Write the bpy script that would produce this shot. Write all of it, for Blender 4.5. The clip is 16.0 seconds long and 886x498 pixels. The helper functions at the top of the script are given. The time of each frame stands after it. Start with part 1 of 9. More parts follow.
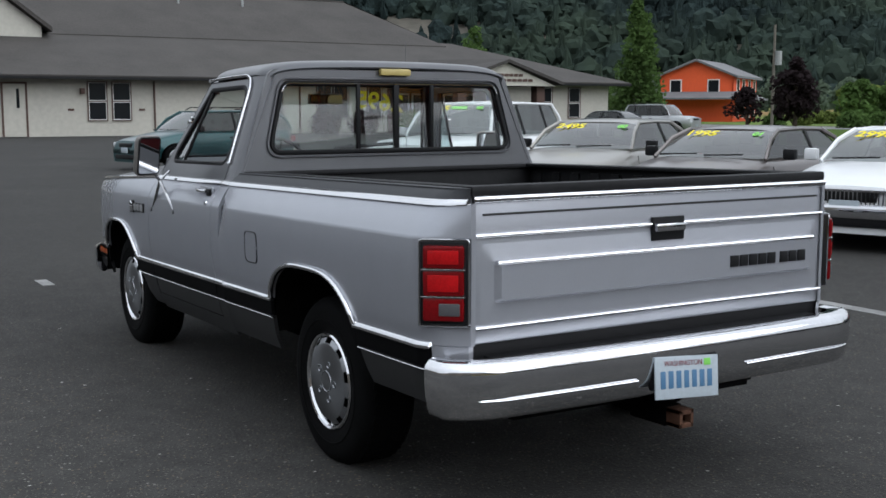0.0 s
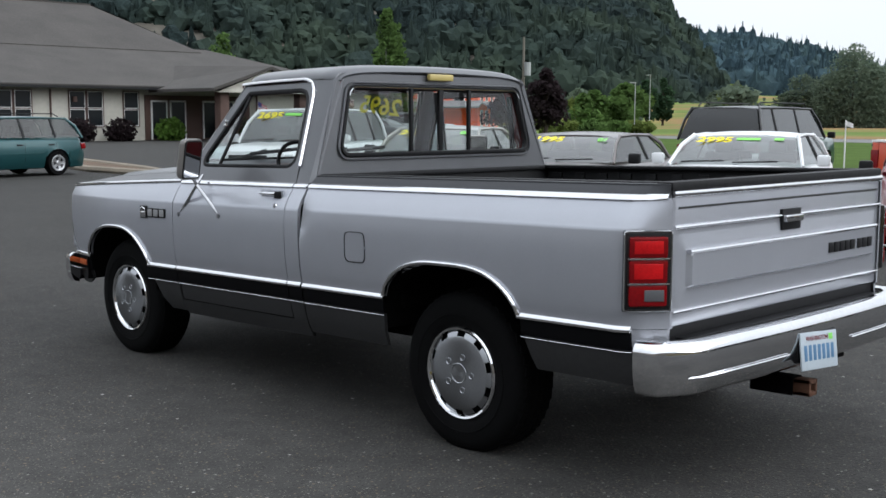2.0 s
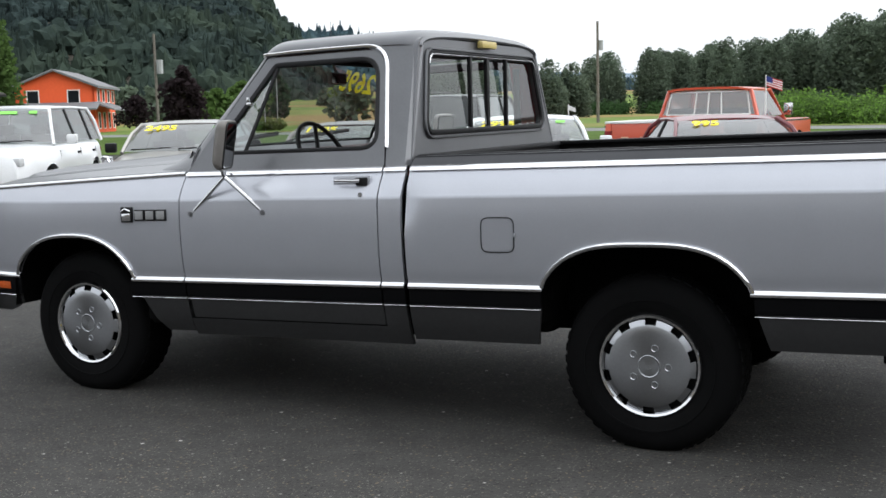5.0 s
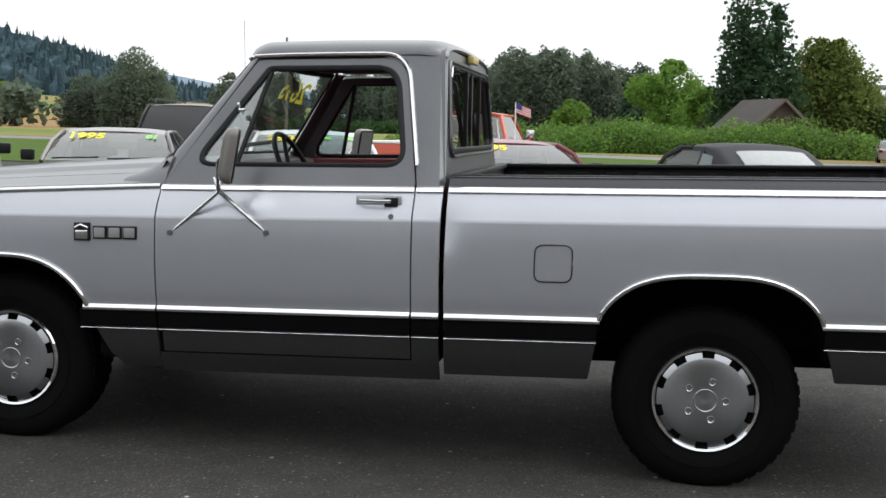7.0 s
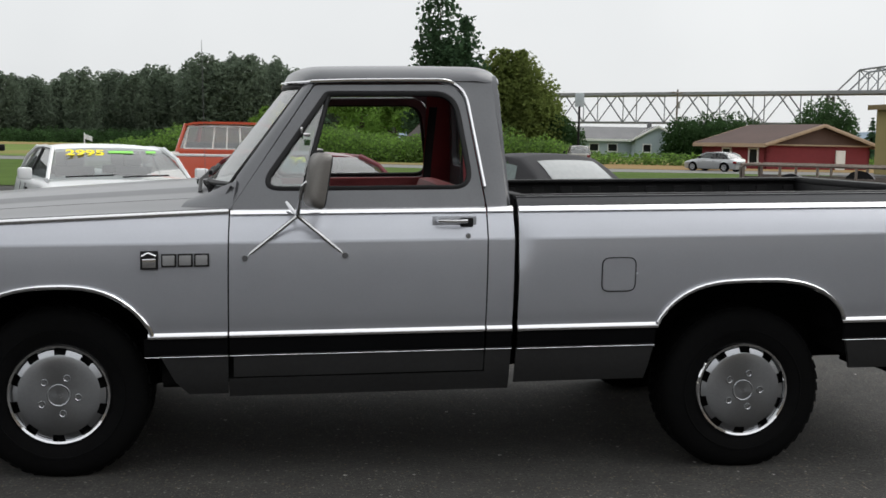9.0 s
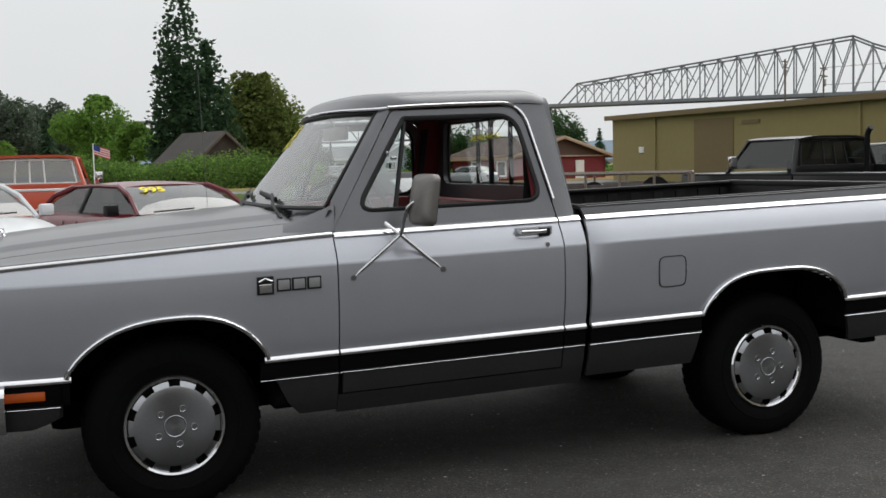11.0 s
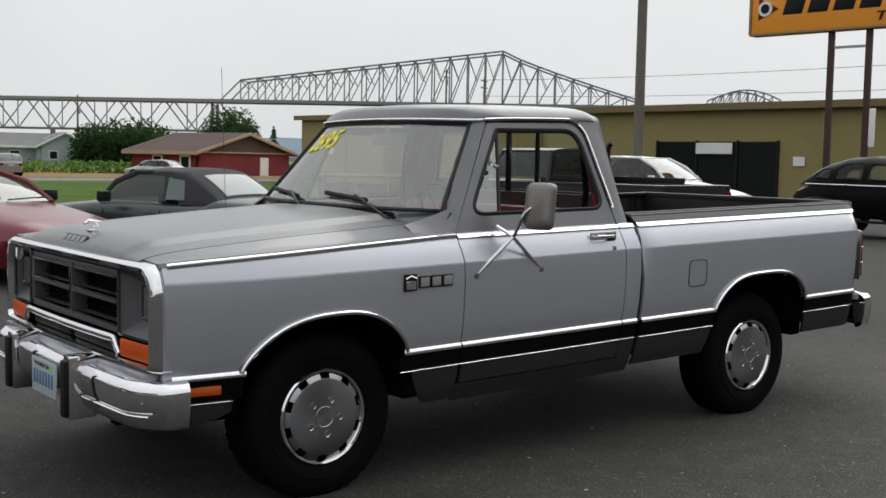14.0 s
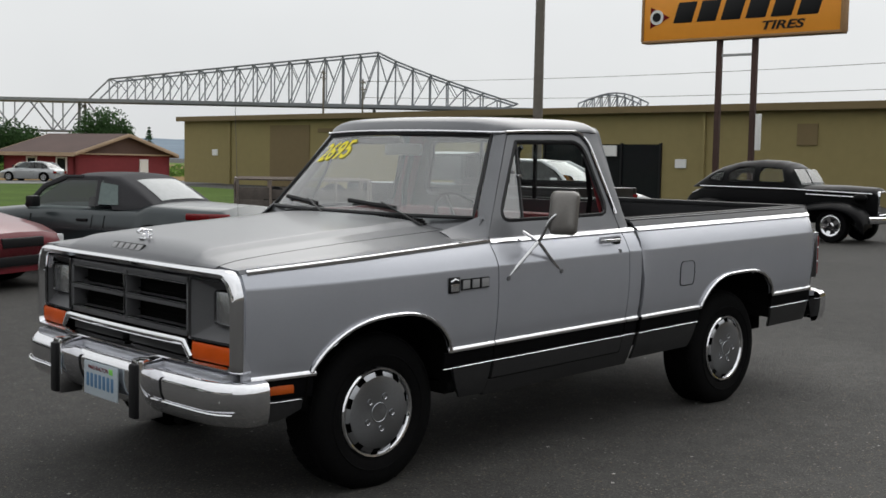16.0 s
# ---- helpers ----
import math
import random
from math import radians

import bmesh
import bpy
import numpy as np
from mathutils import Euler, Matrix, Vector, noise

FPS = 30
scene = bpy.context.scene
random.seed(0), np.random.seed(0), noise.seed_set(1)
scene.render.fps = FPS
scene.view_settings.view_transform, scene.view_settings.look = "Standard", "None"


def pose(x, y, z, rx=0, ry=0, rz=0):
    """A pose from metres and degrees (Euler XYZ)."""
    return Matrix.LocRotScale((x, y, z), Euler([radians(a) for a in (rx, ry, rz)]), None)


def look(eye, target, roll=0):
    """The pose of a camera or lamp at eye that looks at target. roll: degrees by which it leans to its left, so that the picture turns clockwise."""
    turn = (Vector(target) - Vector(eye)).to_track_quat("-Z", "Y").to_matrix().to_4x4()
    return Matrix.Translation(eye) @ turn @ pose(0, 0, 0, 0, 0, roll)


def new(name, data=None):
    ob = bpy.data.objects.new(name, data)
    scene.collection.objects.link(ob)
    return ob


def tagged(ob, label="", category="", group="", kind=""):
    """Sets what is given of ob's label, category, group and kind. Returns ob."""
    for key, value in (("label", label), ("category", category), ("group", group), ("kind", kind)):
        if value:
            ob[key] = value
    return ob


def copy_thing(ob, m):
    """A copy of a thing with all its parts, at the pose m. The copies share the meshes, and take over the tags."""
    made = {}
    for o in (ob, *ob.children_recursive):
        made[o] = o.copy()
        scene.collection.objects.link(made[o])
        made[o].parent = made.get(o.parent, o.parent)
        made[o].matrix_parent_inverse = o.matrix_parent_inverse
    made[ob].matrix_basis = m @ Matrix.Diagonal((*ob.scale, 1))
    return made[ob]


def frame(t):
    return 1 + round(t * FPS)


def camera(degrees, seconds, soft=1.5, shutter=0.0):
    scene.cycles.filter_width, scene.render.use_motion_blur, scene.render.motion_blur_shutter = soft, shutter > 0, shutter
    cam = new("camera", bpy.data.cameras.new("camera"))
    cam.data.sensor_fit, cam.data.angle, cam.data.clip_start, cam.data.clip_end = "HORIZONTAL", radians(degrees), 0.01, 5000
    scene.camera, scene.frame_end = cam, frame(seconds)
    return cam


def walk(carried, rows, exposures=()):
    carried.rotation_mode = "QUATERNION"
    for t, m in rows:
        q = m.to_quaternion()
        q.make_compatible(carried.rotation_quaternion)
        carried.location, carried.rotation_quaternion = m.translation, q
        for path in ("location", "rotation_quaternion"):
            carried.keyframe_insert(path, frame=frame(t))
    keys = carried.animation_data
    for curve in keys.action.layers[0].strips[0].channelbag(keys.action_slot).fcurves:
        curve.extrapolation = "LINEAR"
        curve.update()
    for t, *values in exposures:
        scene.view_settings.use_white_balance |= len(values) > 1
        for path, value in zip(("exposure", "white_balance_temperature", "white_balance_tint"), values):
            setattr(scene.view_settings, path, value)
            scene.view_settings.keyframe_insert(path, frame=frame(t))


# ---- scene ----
cam = camera(43.0, 16.0, soft=1.6)
PATH = [
    (0, (5.737, -2.933, 1.511), (4.041, -1.904, 1.262), 0.0),
    (0.5, (5.533, -3.306, 1.52), (3.913, -2.158, 1.281), -0.3),
    (1, (5.366, -3.708, 1.487), (3.818, -2.463, 1.252), -1.9),
    (1.5, (5.143, -4.042, 1.492), (3.679, -2.702, 1.245), -0.1),
    (2, (4.898, -4.418, 1.485), (3.484, -3.023, 1.251), 0.2),
    (2.5, (4.633, -4.735, 1.478), (3.344, -3.229, 1.218), -1.0),
    (3, (4.289, -4.952, 1.433), (3.06, -3.388, 1.226), -1.1),
    (5.5, (2.21, -5.22, 1.373), (1.486, -3.372, 1.127), 0.0),
    (6, (1.813, -5.207, 1.367), (1.24, -3.305, 1.134), 1.1),
    (6.5, (1.456, -5.261, 1.363), (1.03, -3.322, 1.119), -0.5),
    (7, (1.093, -5.328, 1.38), (0.785, -3.364, 1.166), 1.5),
    (7.5, (0.689, -5.398, 1.397), (0.561, -3.412, 1.199), 0.0),
    (8, (0.325, -5.53, 1.39), (0.342, -3.539, 1.201), -1.0),
    (8.5, (-0.066, -5.576, 1.382), (0.045, -3.588, 1.191), 2.4),
    (9, (-0.463, -5.601, 1.414), (-0.222, -3.625, 1.224), 1.1),
    (11.5, (-2.364, -5.587, 1.409), (-1.595, -3.747, 1.266), 0.4),
    (12, (-2.731, -5.455, 1.42), (-1.884, -3.65, 1.267), 2.1),
    (12.5, (-3.086, -5.351, 1.443), (-2.105, -3.619, 1.255), -0.0),
    (13, (-3.397, -5.2, 1.438), (-2.308, -3.531, 1.26), 0.7),
    (13.5, (-3.691, -5.078, 1.443), (-2.543, -3.449, 1.282), 1.8),
    (14, (-3.988, -4.979, 1.461), (-2.767, -3.403, 1.302), 1.1),
    (14.5, (-4.187, -4.84, 1.449), (-2.902, -3.315, 1.297), 1.0),
    (15, (-4.374, -4.717, 1.468), (-3.055, -3.223, 1.298), 1.5),
    (15.5, (-4.613, -4.71, 1.48), (-3.228, -3.275, 1.324), 1.1),
    (16, (-4.799, -4.744, 1.492), (-3.409, -3.314, 1.339), 1.1),
]
EXPOSURES = [(0, -0.15, 5950, 9), (1.5, 0.13, 6000, 9), (2.2, 0.25, 6030, 9), (3, 0.43, 6050, 9), (6, 0.45, 6350, 9), (7.5, 0.36, 6450, 9), (9, 0.0, 6500, 9), (11.5, -0.13, 6500, 9), (16, -0.15, 6500, 9)]
walk(cam, [(t, look(eye, target, roll)) for t, eye, target, roll in PATH], EXPOSURES)

# ---- world and light: a bright overcast day ----
world = bpy.data.worlds.new("overcast_sky")
scene.world = world
world.use_nodes = True
wt = world.node_tree
for nd in list(wt.nodes):
    wt.nodes.remove(nd)
w_out = wt.nodes.new("ShaderNodeOutputWorld")
w_bg = wt.nodes.new("ShaderNodeBackground")
w_sky = wt.nodes.new("ShaderNodeTexSky")
w_sky.sky_type, w_sky.sun_disc = "NISHITA", False
w_sky.sun_elevation, w_sky.sun_rotation = radians(52), radians(110)
w_sky.dust_density, w_sky.air_density = 4.0, 1.0
w_hsv = wt.nodes.new("ShaderNodeHueSaturation")
w_hsv.inputs["Saturation"].default_value = 0.12
w_tex = wt.nodes.new("ShaderNodeTexCoord")
w_noise = wt.nodes.new("ShaderNodeTexNoise")
w_noise.inputs["Scale"].default_value, w_noise.inputs["Detail"].default_value = 2.2, 4.0
w_ramp = wt.nodes.new("ShaderNodeValToRGB")
w_ramp.color_ramp.elements[0].position, w_ramp.color_ramp.elements[0].color = 0.3, (6.6, 6.75, 6.9, 1)
w_ramp.color_ramp.elements[1].position, w_ramp.color_ramp.elements[1].color = 0.75, (8.1, 8.2, 8.25, 1)
w_mix = wt.nodes.new("ShaderNodeMix")
w_mix.data_type = "RGBA"
w_mix.inputs["Factor"].default_value = 0.8
wt.links.new(w_sky.outputs["Color"], w_hsv.inputs["Color"])
wt.links.new(w_tex.outputs["Generated"], w_noise.inputs["Vector"])
wt.links.new(w_noise.outputs["Fac"], w_ramp.inputs["Fac"])
wt.links.new(w_hsv.outputs["Color"], w_mix.inputs["A"])
wt.links.new(w_ramp.outputs["Color"], w_mix.inputs["B"])
w_sep, w_up = wt.nodes.new("ShaderNodeSeparateXYZ"), wt.nodes.new("ShaderNodeMapRange")
w_up.inputs["From Min"].default_value, w_up.inputs["From Max"].default_value = 0.12, 1.0
w_up.inputs["To Min"].default_value, w_up.inputs["To Max"].default_value = 1.10, 1.75
w_scale = wt.nodes.new("ShaderNodeVectorMath")
w_scale.operation = "SCALE"
wt.links.new(w_tex.outputs["Generated"], w_sep.inputs["Vector"])
wt.links.new(w_sep.outputs["Z"], w_up.inputs["Value"])
wt.links.new(w_up.outputs["Result"], w_scale.inputs["Scale"])
wt.links.new(w_mix.outputs["Result"], w_scale.inputs[0])
wt.links.new(w_scale.outputs["Vector"], w_bg.inputs["Color"])
wt.links.new(w_bg.outputs["Background"], w_out.inputs["Surface"])
w_bg.inputs["Strength"].default_value = 0.122

sun_lamp = bpy.data.lights.new("sun", "SUN")
sun_lamp.energy, sun_lamp.angle, sun_lamp.color = 1.7, radians(70), (1.0, 0.98, 0.95)
sun = new("sun", sun_lamp)
sun.matrix_world = look((0, 0, 42), (-44, -19, 0))


# ---- materials ----
def mat(name, color, rough=0.6, metal=0.0, vary=0.12, scale=6.0, bump=0.0, bump_scale=60.0, coat=0.0, spots=None, per_object=0.0, island=0.0, spec=0.5, thin=0.0):
    """A surface with two scales of variation: broad stains and fine grain, with fine relief."""
    m = bpy.data.materials.new(name)
    m.use_nodes = True
    nt = m.node_tree
    b = nt.nodes["Principled BSDF"]
    b.inputs["Roughness"].default_value, b.inputs["Metallic"].default_value = rough, metal
    b.inputs["Coat Weight"].default_value = coat
    b.inputs["Specular IOR Level"].default_value = spec
    b.inputs["Coat Roughness"].default_value = 0.08
    tc = nt.nodes.new("ShaderNodeTexCoord")
    big, fine = nt.nodes.new("ShaderNodeTexNoise"), nt.nodes.new("ShaderNodeTexNoise")
    big.inputs["Scale"].default_value, big.inputs["Detail"].default_value = scale * 0.25, 3
    fine.inputs["Scale"].default_value, fine.inputs["Detail"].default_value = scale * 4, 5
    add = nt.nodes.new("ShaderNodeMath")
    add.operation = "ADD"
    r = nt.nodes.new("ShaderNodeMapRange")
    r.inputs["From Min"].default_value, r.inputs["From Max"].default_value = 0.6, 1.4
    r.inputs["To Min"].default_value, r.inputs["To Max"].default_value = 1 - vary, 1 + vary
    nt.links.new(tc.outputs["Object"], big.inputs["Vector"])
    nt.links.new(tc.outputs["Object"], fine.inputs["Vector"])
    nt.links.new(big.outputs["Fac"], add.inputs[0])
    nt.links.new(fine.outputs["Fac"], add.inputs[1])
    nt.links.new(add.outputs[0], r.inputs["Value"])
    vm = nt.nodes.new("ShaderNodeVectorMath")
    vm.operation = "SCALE"
    vm.inputs[0].default_value = color[:3]
    nt.links.new(r.outputs["Result"], vm.inputs["Scale"])
    last = vm.outputs["Vector"]
    if spots:
        sp = nt.nodes.new("ShaderNodeTexNoise")
        sp.inputs["Scale"].default_value, sp.inputs["Detail"].default_value = spots[1], 6
        ra = nt.nodes.new("ShaderNodeMapRange")
        ra.inputs["From Min"].default_value, ra.inputs["From Max"].default_value = spots[2], spots[3]
        mx = nt.nodes.new("ShaderNodeMix")
        mx.data_type = "RGBA"
        mx.inputs["B"].default_value = (*spots[0], 1)
        nt.links.new(tc.outputs["Object"], sp.inputs["Vector"])
        nt.links.new(sp.outputs["Fac"], ra.inputs["Value"])
        nt.links.new(ra.outputs["Result"], mx.inputs["Factor"])
        nt.links.new(last, mx.inputs["A"])
        last = mx.outputs["Result"]
    if per_object:
        oi = nt.nodes.new("ShaderNodeObjectInfo")
        pr = nt.nodes.new("ShaderNodeMapRange")
        pr.inputs["To Min"].default_value, pr.inputs["To Max"].default_value = 1 - per_object, 1 + per_object
        pm = nt.nodes.new("ShaderNodeVectorMath")
        pm.operation = "SCALE"
        nt.links.new(oi.outputs["Random"], pr.inputs["Value"])
        nt.links.new(last, pm.inputs[0])
        nt.links.new(pr.outputs["Result"], pm.inputs["Scale"])
        last = pm.outputs["Vector"]
    if island:
        ge = nt.nodes.new("ShaderNodeNewGeometry")
        ir = nt.nodes.new("ShaderNodeMapRange")
        ir.inputs["To Min"].default_value, ir.inputs["To Max"].default_value = 1 - island, 1 + island
        im = nt.nodes.new("ShaderNodeVectorMath")
        im.operation = "SCALE"
        nt.links.new(ge.outputs["Random Per Island"], ir.inputs["Value"])
        nt.links.new(last, im.inputs[0])
        nt.links.new(ir.outputs["Result"], im.inputs["Scale"])
        last = im.outputs["Vector"]
    nt.links.new(last, b.inputs["Base Color"])
    if bump:
        bn = nt.nodes.new("ShaderNodeTexNoise")
        bn.inputs["Scale"].default_value, bn.inputs["Detail"].default_value = bump_scale, 6
        bu = nt.nodes.new("ShaderNodeBump")
        bu.inputs["Strength"].default_value, bu.inputs["Distance"].default_value = bump, 0.01
        nt.links.new(tc.outputs["Object"], bn.inputs["Vector"])
        nt.links.new(bn.outputs["Fac"], bu.inputs["Height"])
        nt.links.new(bu.outputs["Normal"], b.inputs["Normal"])
    if thin:
        tl, ms = nt.nodes.new("ShaderNodeBsdfTranslucent"), nt.nodes.new("ShaderNodeMixShader")
        ms.inputs["Fac"].default_value = thin
        nt.links.new(last, tl.inputs["Color"])
        nt.links.new(b.outputs["BSDF"], ms.inputs[1])
        nt.links.new(tl.outputs["BSDF"], ms.inputs[2])
        nt.links.new(ms.outputs["Shader"], nt.nodes["Material Output"].inputs["Surface"])
    return m


def glass(name, tint=(0.9, 0.95, 0.93), rough=0.0, gloss=0.07, veil=0.0):
    """A thin pane: clear with a tint, and a mirror-like sheen at grazing angles."""
    m = bpy.data.materials.new(name)
    m.use_nodes = True
    nt = m.node_tree
    nt.nodes.remove(nt.nodes["Principled BSDF"])
    tr, gl = nt.nodes.new("ShaderNodeBsdfTransparent"), nt.nodes.new("ShaderNodeBsdfGlossy")
    tr.inputs["Color"].default_value = (*tint, 1)
    gl.inputs["Roughness"].default_value = rough
    lw, pw, ra = nt.nodes.new("ShaderNodeLayerWeight"), nt.nodes.new("ShaderNodeMath"), nt.nodes.new("ShaderNodeMapRange")
    lw.inputs["Blend"].default_value = 0.5
    pw.operation = "POWER"
    pw.inputs[1].default_value = 4.0
    ra.inputs["To Min"].default_value, ra.inputs["To Max"].default_value = gloss, 0.95
    mx = nt.nodes.new("ShaderNodeMixShader")
    nt.links.new(lw.outputs["Facing"], pw.inputs[0])
    nt.links.new(pw.outputs[0], ra.inputs["Value"])
    nt.links.new(ra.outputs["Result"], mx.inputs["Fac"])
    nt.links.new(tr.outputs["BSDF"], mx.inputs[1])
    nt.links.new(gl.outputs["BSDF"], mx.inputs[2])
    top = mx.outputs["Shader"]
    # patchy diffuse white veil: sky glare on the glass, put in as colour
    if veil:
        df, md, ns, tc = nt.nodes.new("ShaderNodeBsdfDiffuse"), nt.nodes.new("ShaderNodeMixShader"), nt.nodes.new("ShaderNodeTexNoise"), nt.nodes.new("ShaderNodeTexCoord")
        rg = nt.nodes.new("ShaderNodeMapRange")
        df.inputs["Color"].default_value = (0.6, 0.62, 0.62, 1)
        ns.inputs["Scale"].default_value, ns.inputs["Detail"].default_value = 5.0, 5
        rg.inputs["To Min"].default_value, rg.inputs["To Max"].default_value = 0.0, veil * 2
        nt.links.new(tc.outputs["Object"], ns.inputs["Vector"])
        nt.links.new(ns.outputs["Fac"], rg.inputs["Value"])
        nt.links.new(rg.outputs["Result"], md.inputs["Fac"])
        nt.links.new(top, md.inputs[1])
        nt.links.new(df.outputs["BSDF"], md.inputs[2])
        top = md.outputs["Shader"]
    nt.links.new(top, nt.nodes["Material Output"].inputs["Surface"])
    return m


M_SILVER = mat("silver_paint", (0.405, 0.417, 0.455), 0.27, 0.50, 0.03, 30, coat=0.25)
M_CHARCOAL = mat("charcoal_paint", (0.105, 0.107, 0.115), 0.32, 0.45, 0.08, 30, coat=0.22)
M_LOWER = mat("lower_grey_paint", (0.034, 0.034, 0.035), 0.5, 0.3, 0.15, 12, spec=0.3)
M_BLACK = mat("black_trim", (0.006, 0.006, 0.007), 0.5, 0, 0.2, 20, spec=0.25)
M_RAIL = mat("dull_charcoal_paint", (0.045, 0.046, 0.05), 0.5, 0.2, 0.1, 20, spec=0.25)
M_HEADLAMP = mat("sealed_beam_glass", (0.50, 0.51, 0.52), 0.13, 0.85, 0.3, 30, 0.25, 60, coat=0.6)
M_STRIPE = mat("black_stripe_vinyl", (0.004, 0.004, 0.0045), 0.5, 0, 0.15, 20, spec=0.035)
M_BEZEL = mat("dark_chrome", (0.16, 0.16, 0.17), 0.15, 1.0, 0.1, 20)
M_GRILLE_PALE = mat("worn_silver_relief", (0.26, 0.26, 0.265), 0.5, 0.2, 0.1, 40)
M_RED_BRIGHT = mat("glow_red_lens", (0.42, 0.006, 0.008), 0.25, 0, 0.3, 40, 0.1, 200, spec=0.3)
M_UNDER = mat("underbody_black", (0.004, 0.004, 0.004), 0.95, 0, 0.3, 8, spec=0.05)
M_CHROME = mat("chrome", (0.76, 0.76, 0.78), 0.06, 1.0, 0.05, 12)
M_STEEL = mat("brushed_wheel", (0.37, 0.38, 0.40), 0.28, 1.0, 0.08, 30)
sb = M_STEEL.node_tree.nodes["Principled BSDF"]
tg = M_STEEL.node_tree.nodes.new("ShaderNodeTangent")
tg.direction_type, tg.axis = "RADIAL", "Z"
sb.inputs["Anisotropic"].default_value = 0.75
M_STEEL.node_tree.links.new(tg.outputs["Tangent"], sb.inputs["Tangent"])
M_RUBBER = mat("tyre_rubber", (0.0036, 0.0036, 0.0038), 0.75, 0, 0.3, 14, 0.15, 80, spec=0.06)
M_RED_LENS = mat("red_lens", (0.15, 0.0022, 0.004), 0.2, 0, 0.25, 30, 0.08, 160, coat=0.15, spec=0.3)
M_CLEAR_LENS = mat("clear_lens", (0.62, 0.63, 0.64), 0.12, 0.15, 0.25, 30, 0.15, 120, coat=0.6)
M_AMBER = mat("amber_lens", (0.52, 0.072, 0.003), 0.35, 0, 0.2, 40, 0.25, 160, spec=0.1)
M_AMBER_DULL = mat("dull_amber_lens", (0.42, 0.075, 0.008), 0.3, 0, 0.15, 40, 0.25, 160, spec=0.3)
M_OLD_LENS = mat("yellowed_lens", (0.45, 0.36, 0.13), 0.35, 0, 0.15, 40)
M_LINER = mat("bed_liner", (0.010, 0.010, 0.011), 0.6, 0, 0.3, 8, 0.15, 40, spec=0.25)
M_SEAT = mat("red_vinyl", (0.17, 0.018, 0.022), 0.6, 0, 0.15, 20, 0.1, 80)
M_DASH = mat("dark_red_plastic", (0.05, 0.014, 0.016), 0.6, 0, 0.15, 20)
M_HEADLINER = mat("headliner", (0.03, 0.012, 0.013), 0.9, 0, 0.1, 30)
M_GRILLE = mat("grey_plastic", (0.082, 0.082, 0.087), 0.5, 0.1, 0.1, 30)
M_MSHELL = mat("mirror_shell", (0.17, 0.16, 0.15), 0.35, 0.4, 0.12, 20)
M_MIRROR_BACK = mat("beige_plastic", (0.30, 0.28, 0.24), 0.5, 0, 0.1, 20)
M_ROD = mat("dull_chrome_rod", (0.55, 0.55, 0.56), 0.2, 1.0, 0.1, 20)
M_GLASS = glass("window_glass")
M_SCREEN = glass("veiled_windscreen", (0.83, 0.89, 0.88), gloss=0.18, veil=0.075)
M_VENT = glass("vent_glass", (0.56, 0.70, 0.70), gloss=0.24)
M_TINT = glass("tinted_glass", (0.30, 0.34, 0.33))
M_MIRROR = mat("mirror", (0.58, 0.59, 0.60), 0.03, 1.0, 0.01)
M_RUST = mat("rusty_steel", (0.10, 0.045, 0.025), 0.85, 0.2, 0.3, 40, 0.2, 60)
M_PLATE = mat("plate_white", (0.38, 0.43, 0.47), 0.5, 0, 0.1, 20)
M_PLATE_BLUE = mat("plate_blue", (0.06, 0.15, 0.27), 0.5)
M_YELLOW = mat("yellow_marker", (0.92, 0.80, 0.03), 0.6, thin=0.25)
M_GREEN_TAG = mat("green_marker", (0.22, 0.62, 0.10), 0.6)


# ---- mesh helpers ----
def part(name, bm, material, parent=None, label="", smooth=True, angle=35):
    """Links a bmesh as one mesh object under a thing or under a part."""
    me = bpy.data.meshes.new(name)
    bmesh.ops.recalc_face_normals(bm, faces=bm.faces)
    bm.to_mesh(me)
    bm.free()
    if smooth:
        me.polygons.foreach_set("use_smooth", [True] * len(me.polygons))
        kept = [e.index for e in me.edges if e.use_edge_sharp]
        me.set_sharp_from_angle(angle=radians(angle))
        for i in kept:
            me.edges[i].use_edge_sharp = True
    for m in material if isinstance(material, (list, tuple)) else [material]:
        me.materials.append(m)
    ob = new(name, me)
    if parent:
        ob.parent = parent
    if label:
        ob["label"] = label
    return ob


def thing(name, label, category, at=(0, 0, 0), rz=0.0, group="", kind=""):
    e = new(name)
    e.empty_display_size = 0.2
    e.matrix_world = pose(*at, 0, 0, rz)
    return tagged(e, label, category, group, kind)


def box(bm, lo, hi, bevel=0.0, m=None, mi=0):
    """A box between two corners, with bevelled edges."""
    lo, hi = Vector(lo), Vector(hi)
    res = bmesh.ops.create_cube(bm, size=1.0)
    vs = res["verts"]
    for v in vs:
        v.co = Vector((lo[i] + (v.co[i] + 0.5) * (hi[i] - lo[i]) for i in range(3)))
    fs = list({f for v in vs for f in v.link_faces})
    if bevel:
        out = bmesh.ops.bevel(bm, geom=list({e for v in vs for e in v.link_edges}), offset=bevel, segments=2, affect="EDGES", profile=0.6)
        fs = list({f for f in out["faces"]} | {f for f in fs if f.is_valid})
        vs = list({v for f in fs for v in f.verts})
    for f in fs:
        f.material_index = mi
    if m is not None:
        bmesh.ops.transform(bm, matrix=m, verts=vs)
    return vs


def cyl(bm, a, b, r1, r2=None, seg=16, cap=True):
    """A tapered rod from a to b."""
    a, b = Vector(a), Vector(b)
    d = b - a
    m = Matrix.Translation((a + b) / 2) @ d.to_track_quat("Z", "Y").to_matrix().to_4x4()
    return bmesh.ops.create_cone(bm, cap_ends=cap, segments=seg, radius1=r1, radius2=r1 if r2 is None else r2, depth=d.length, matrix=m)["verts"]


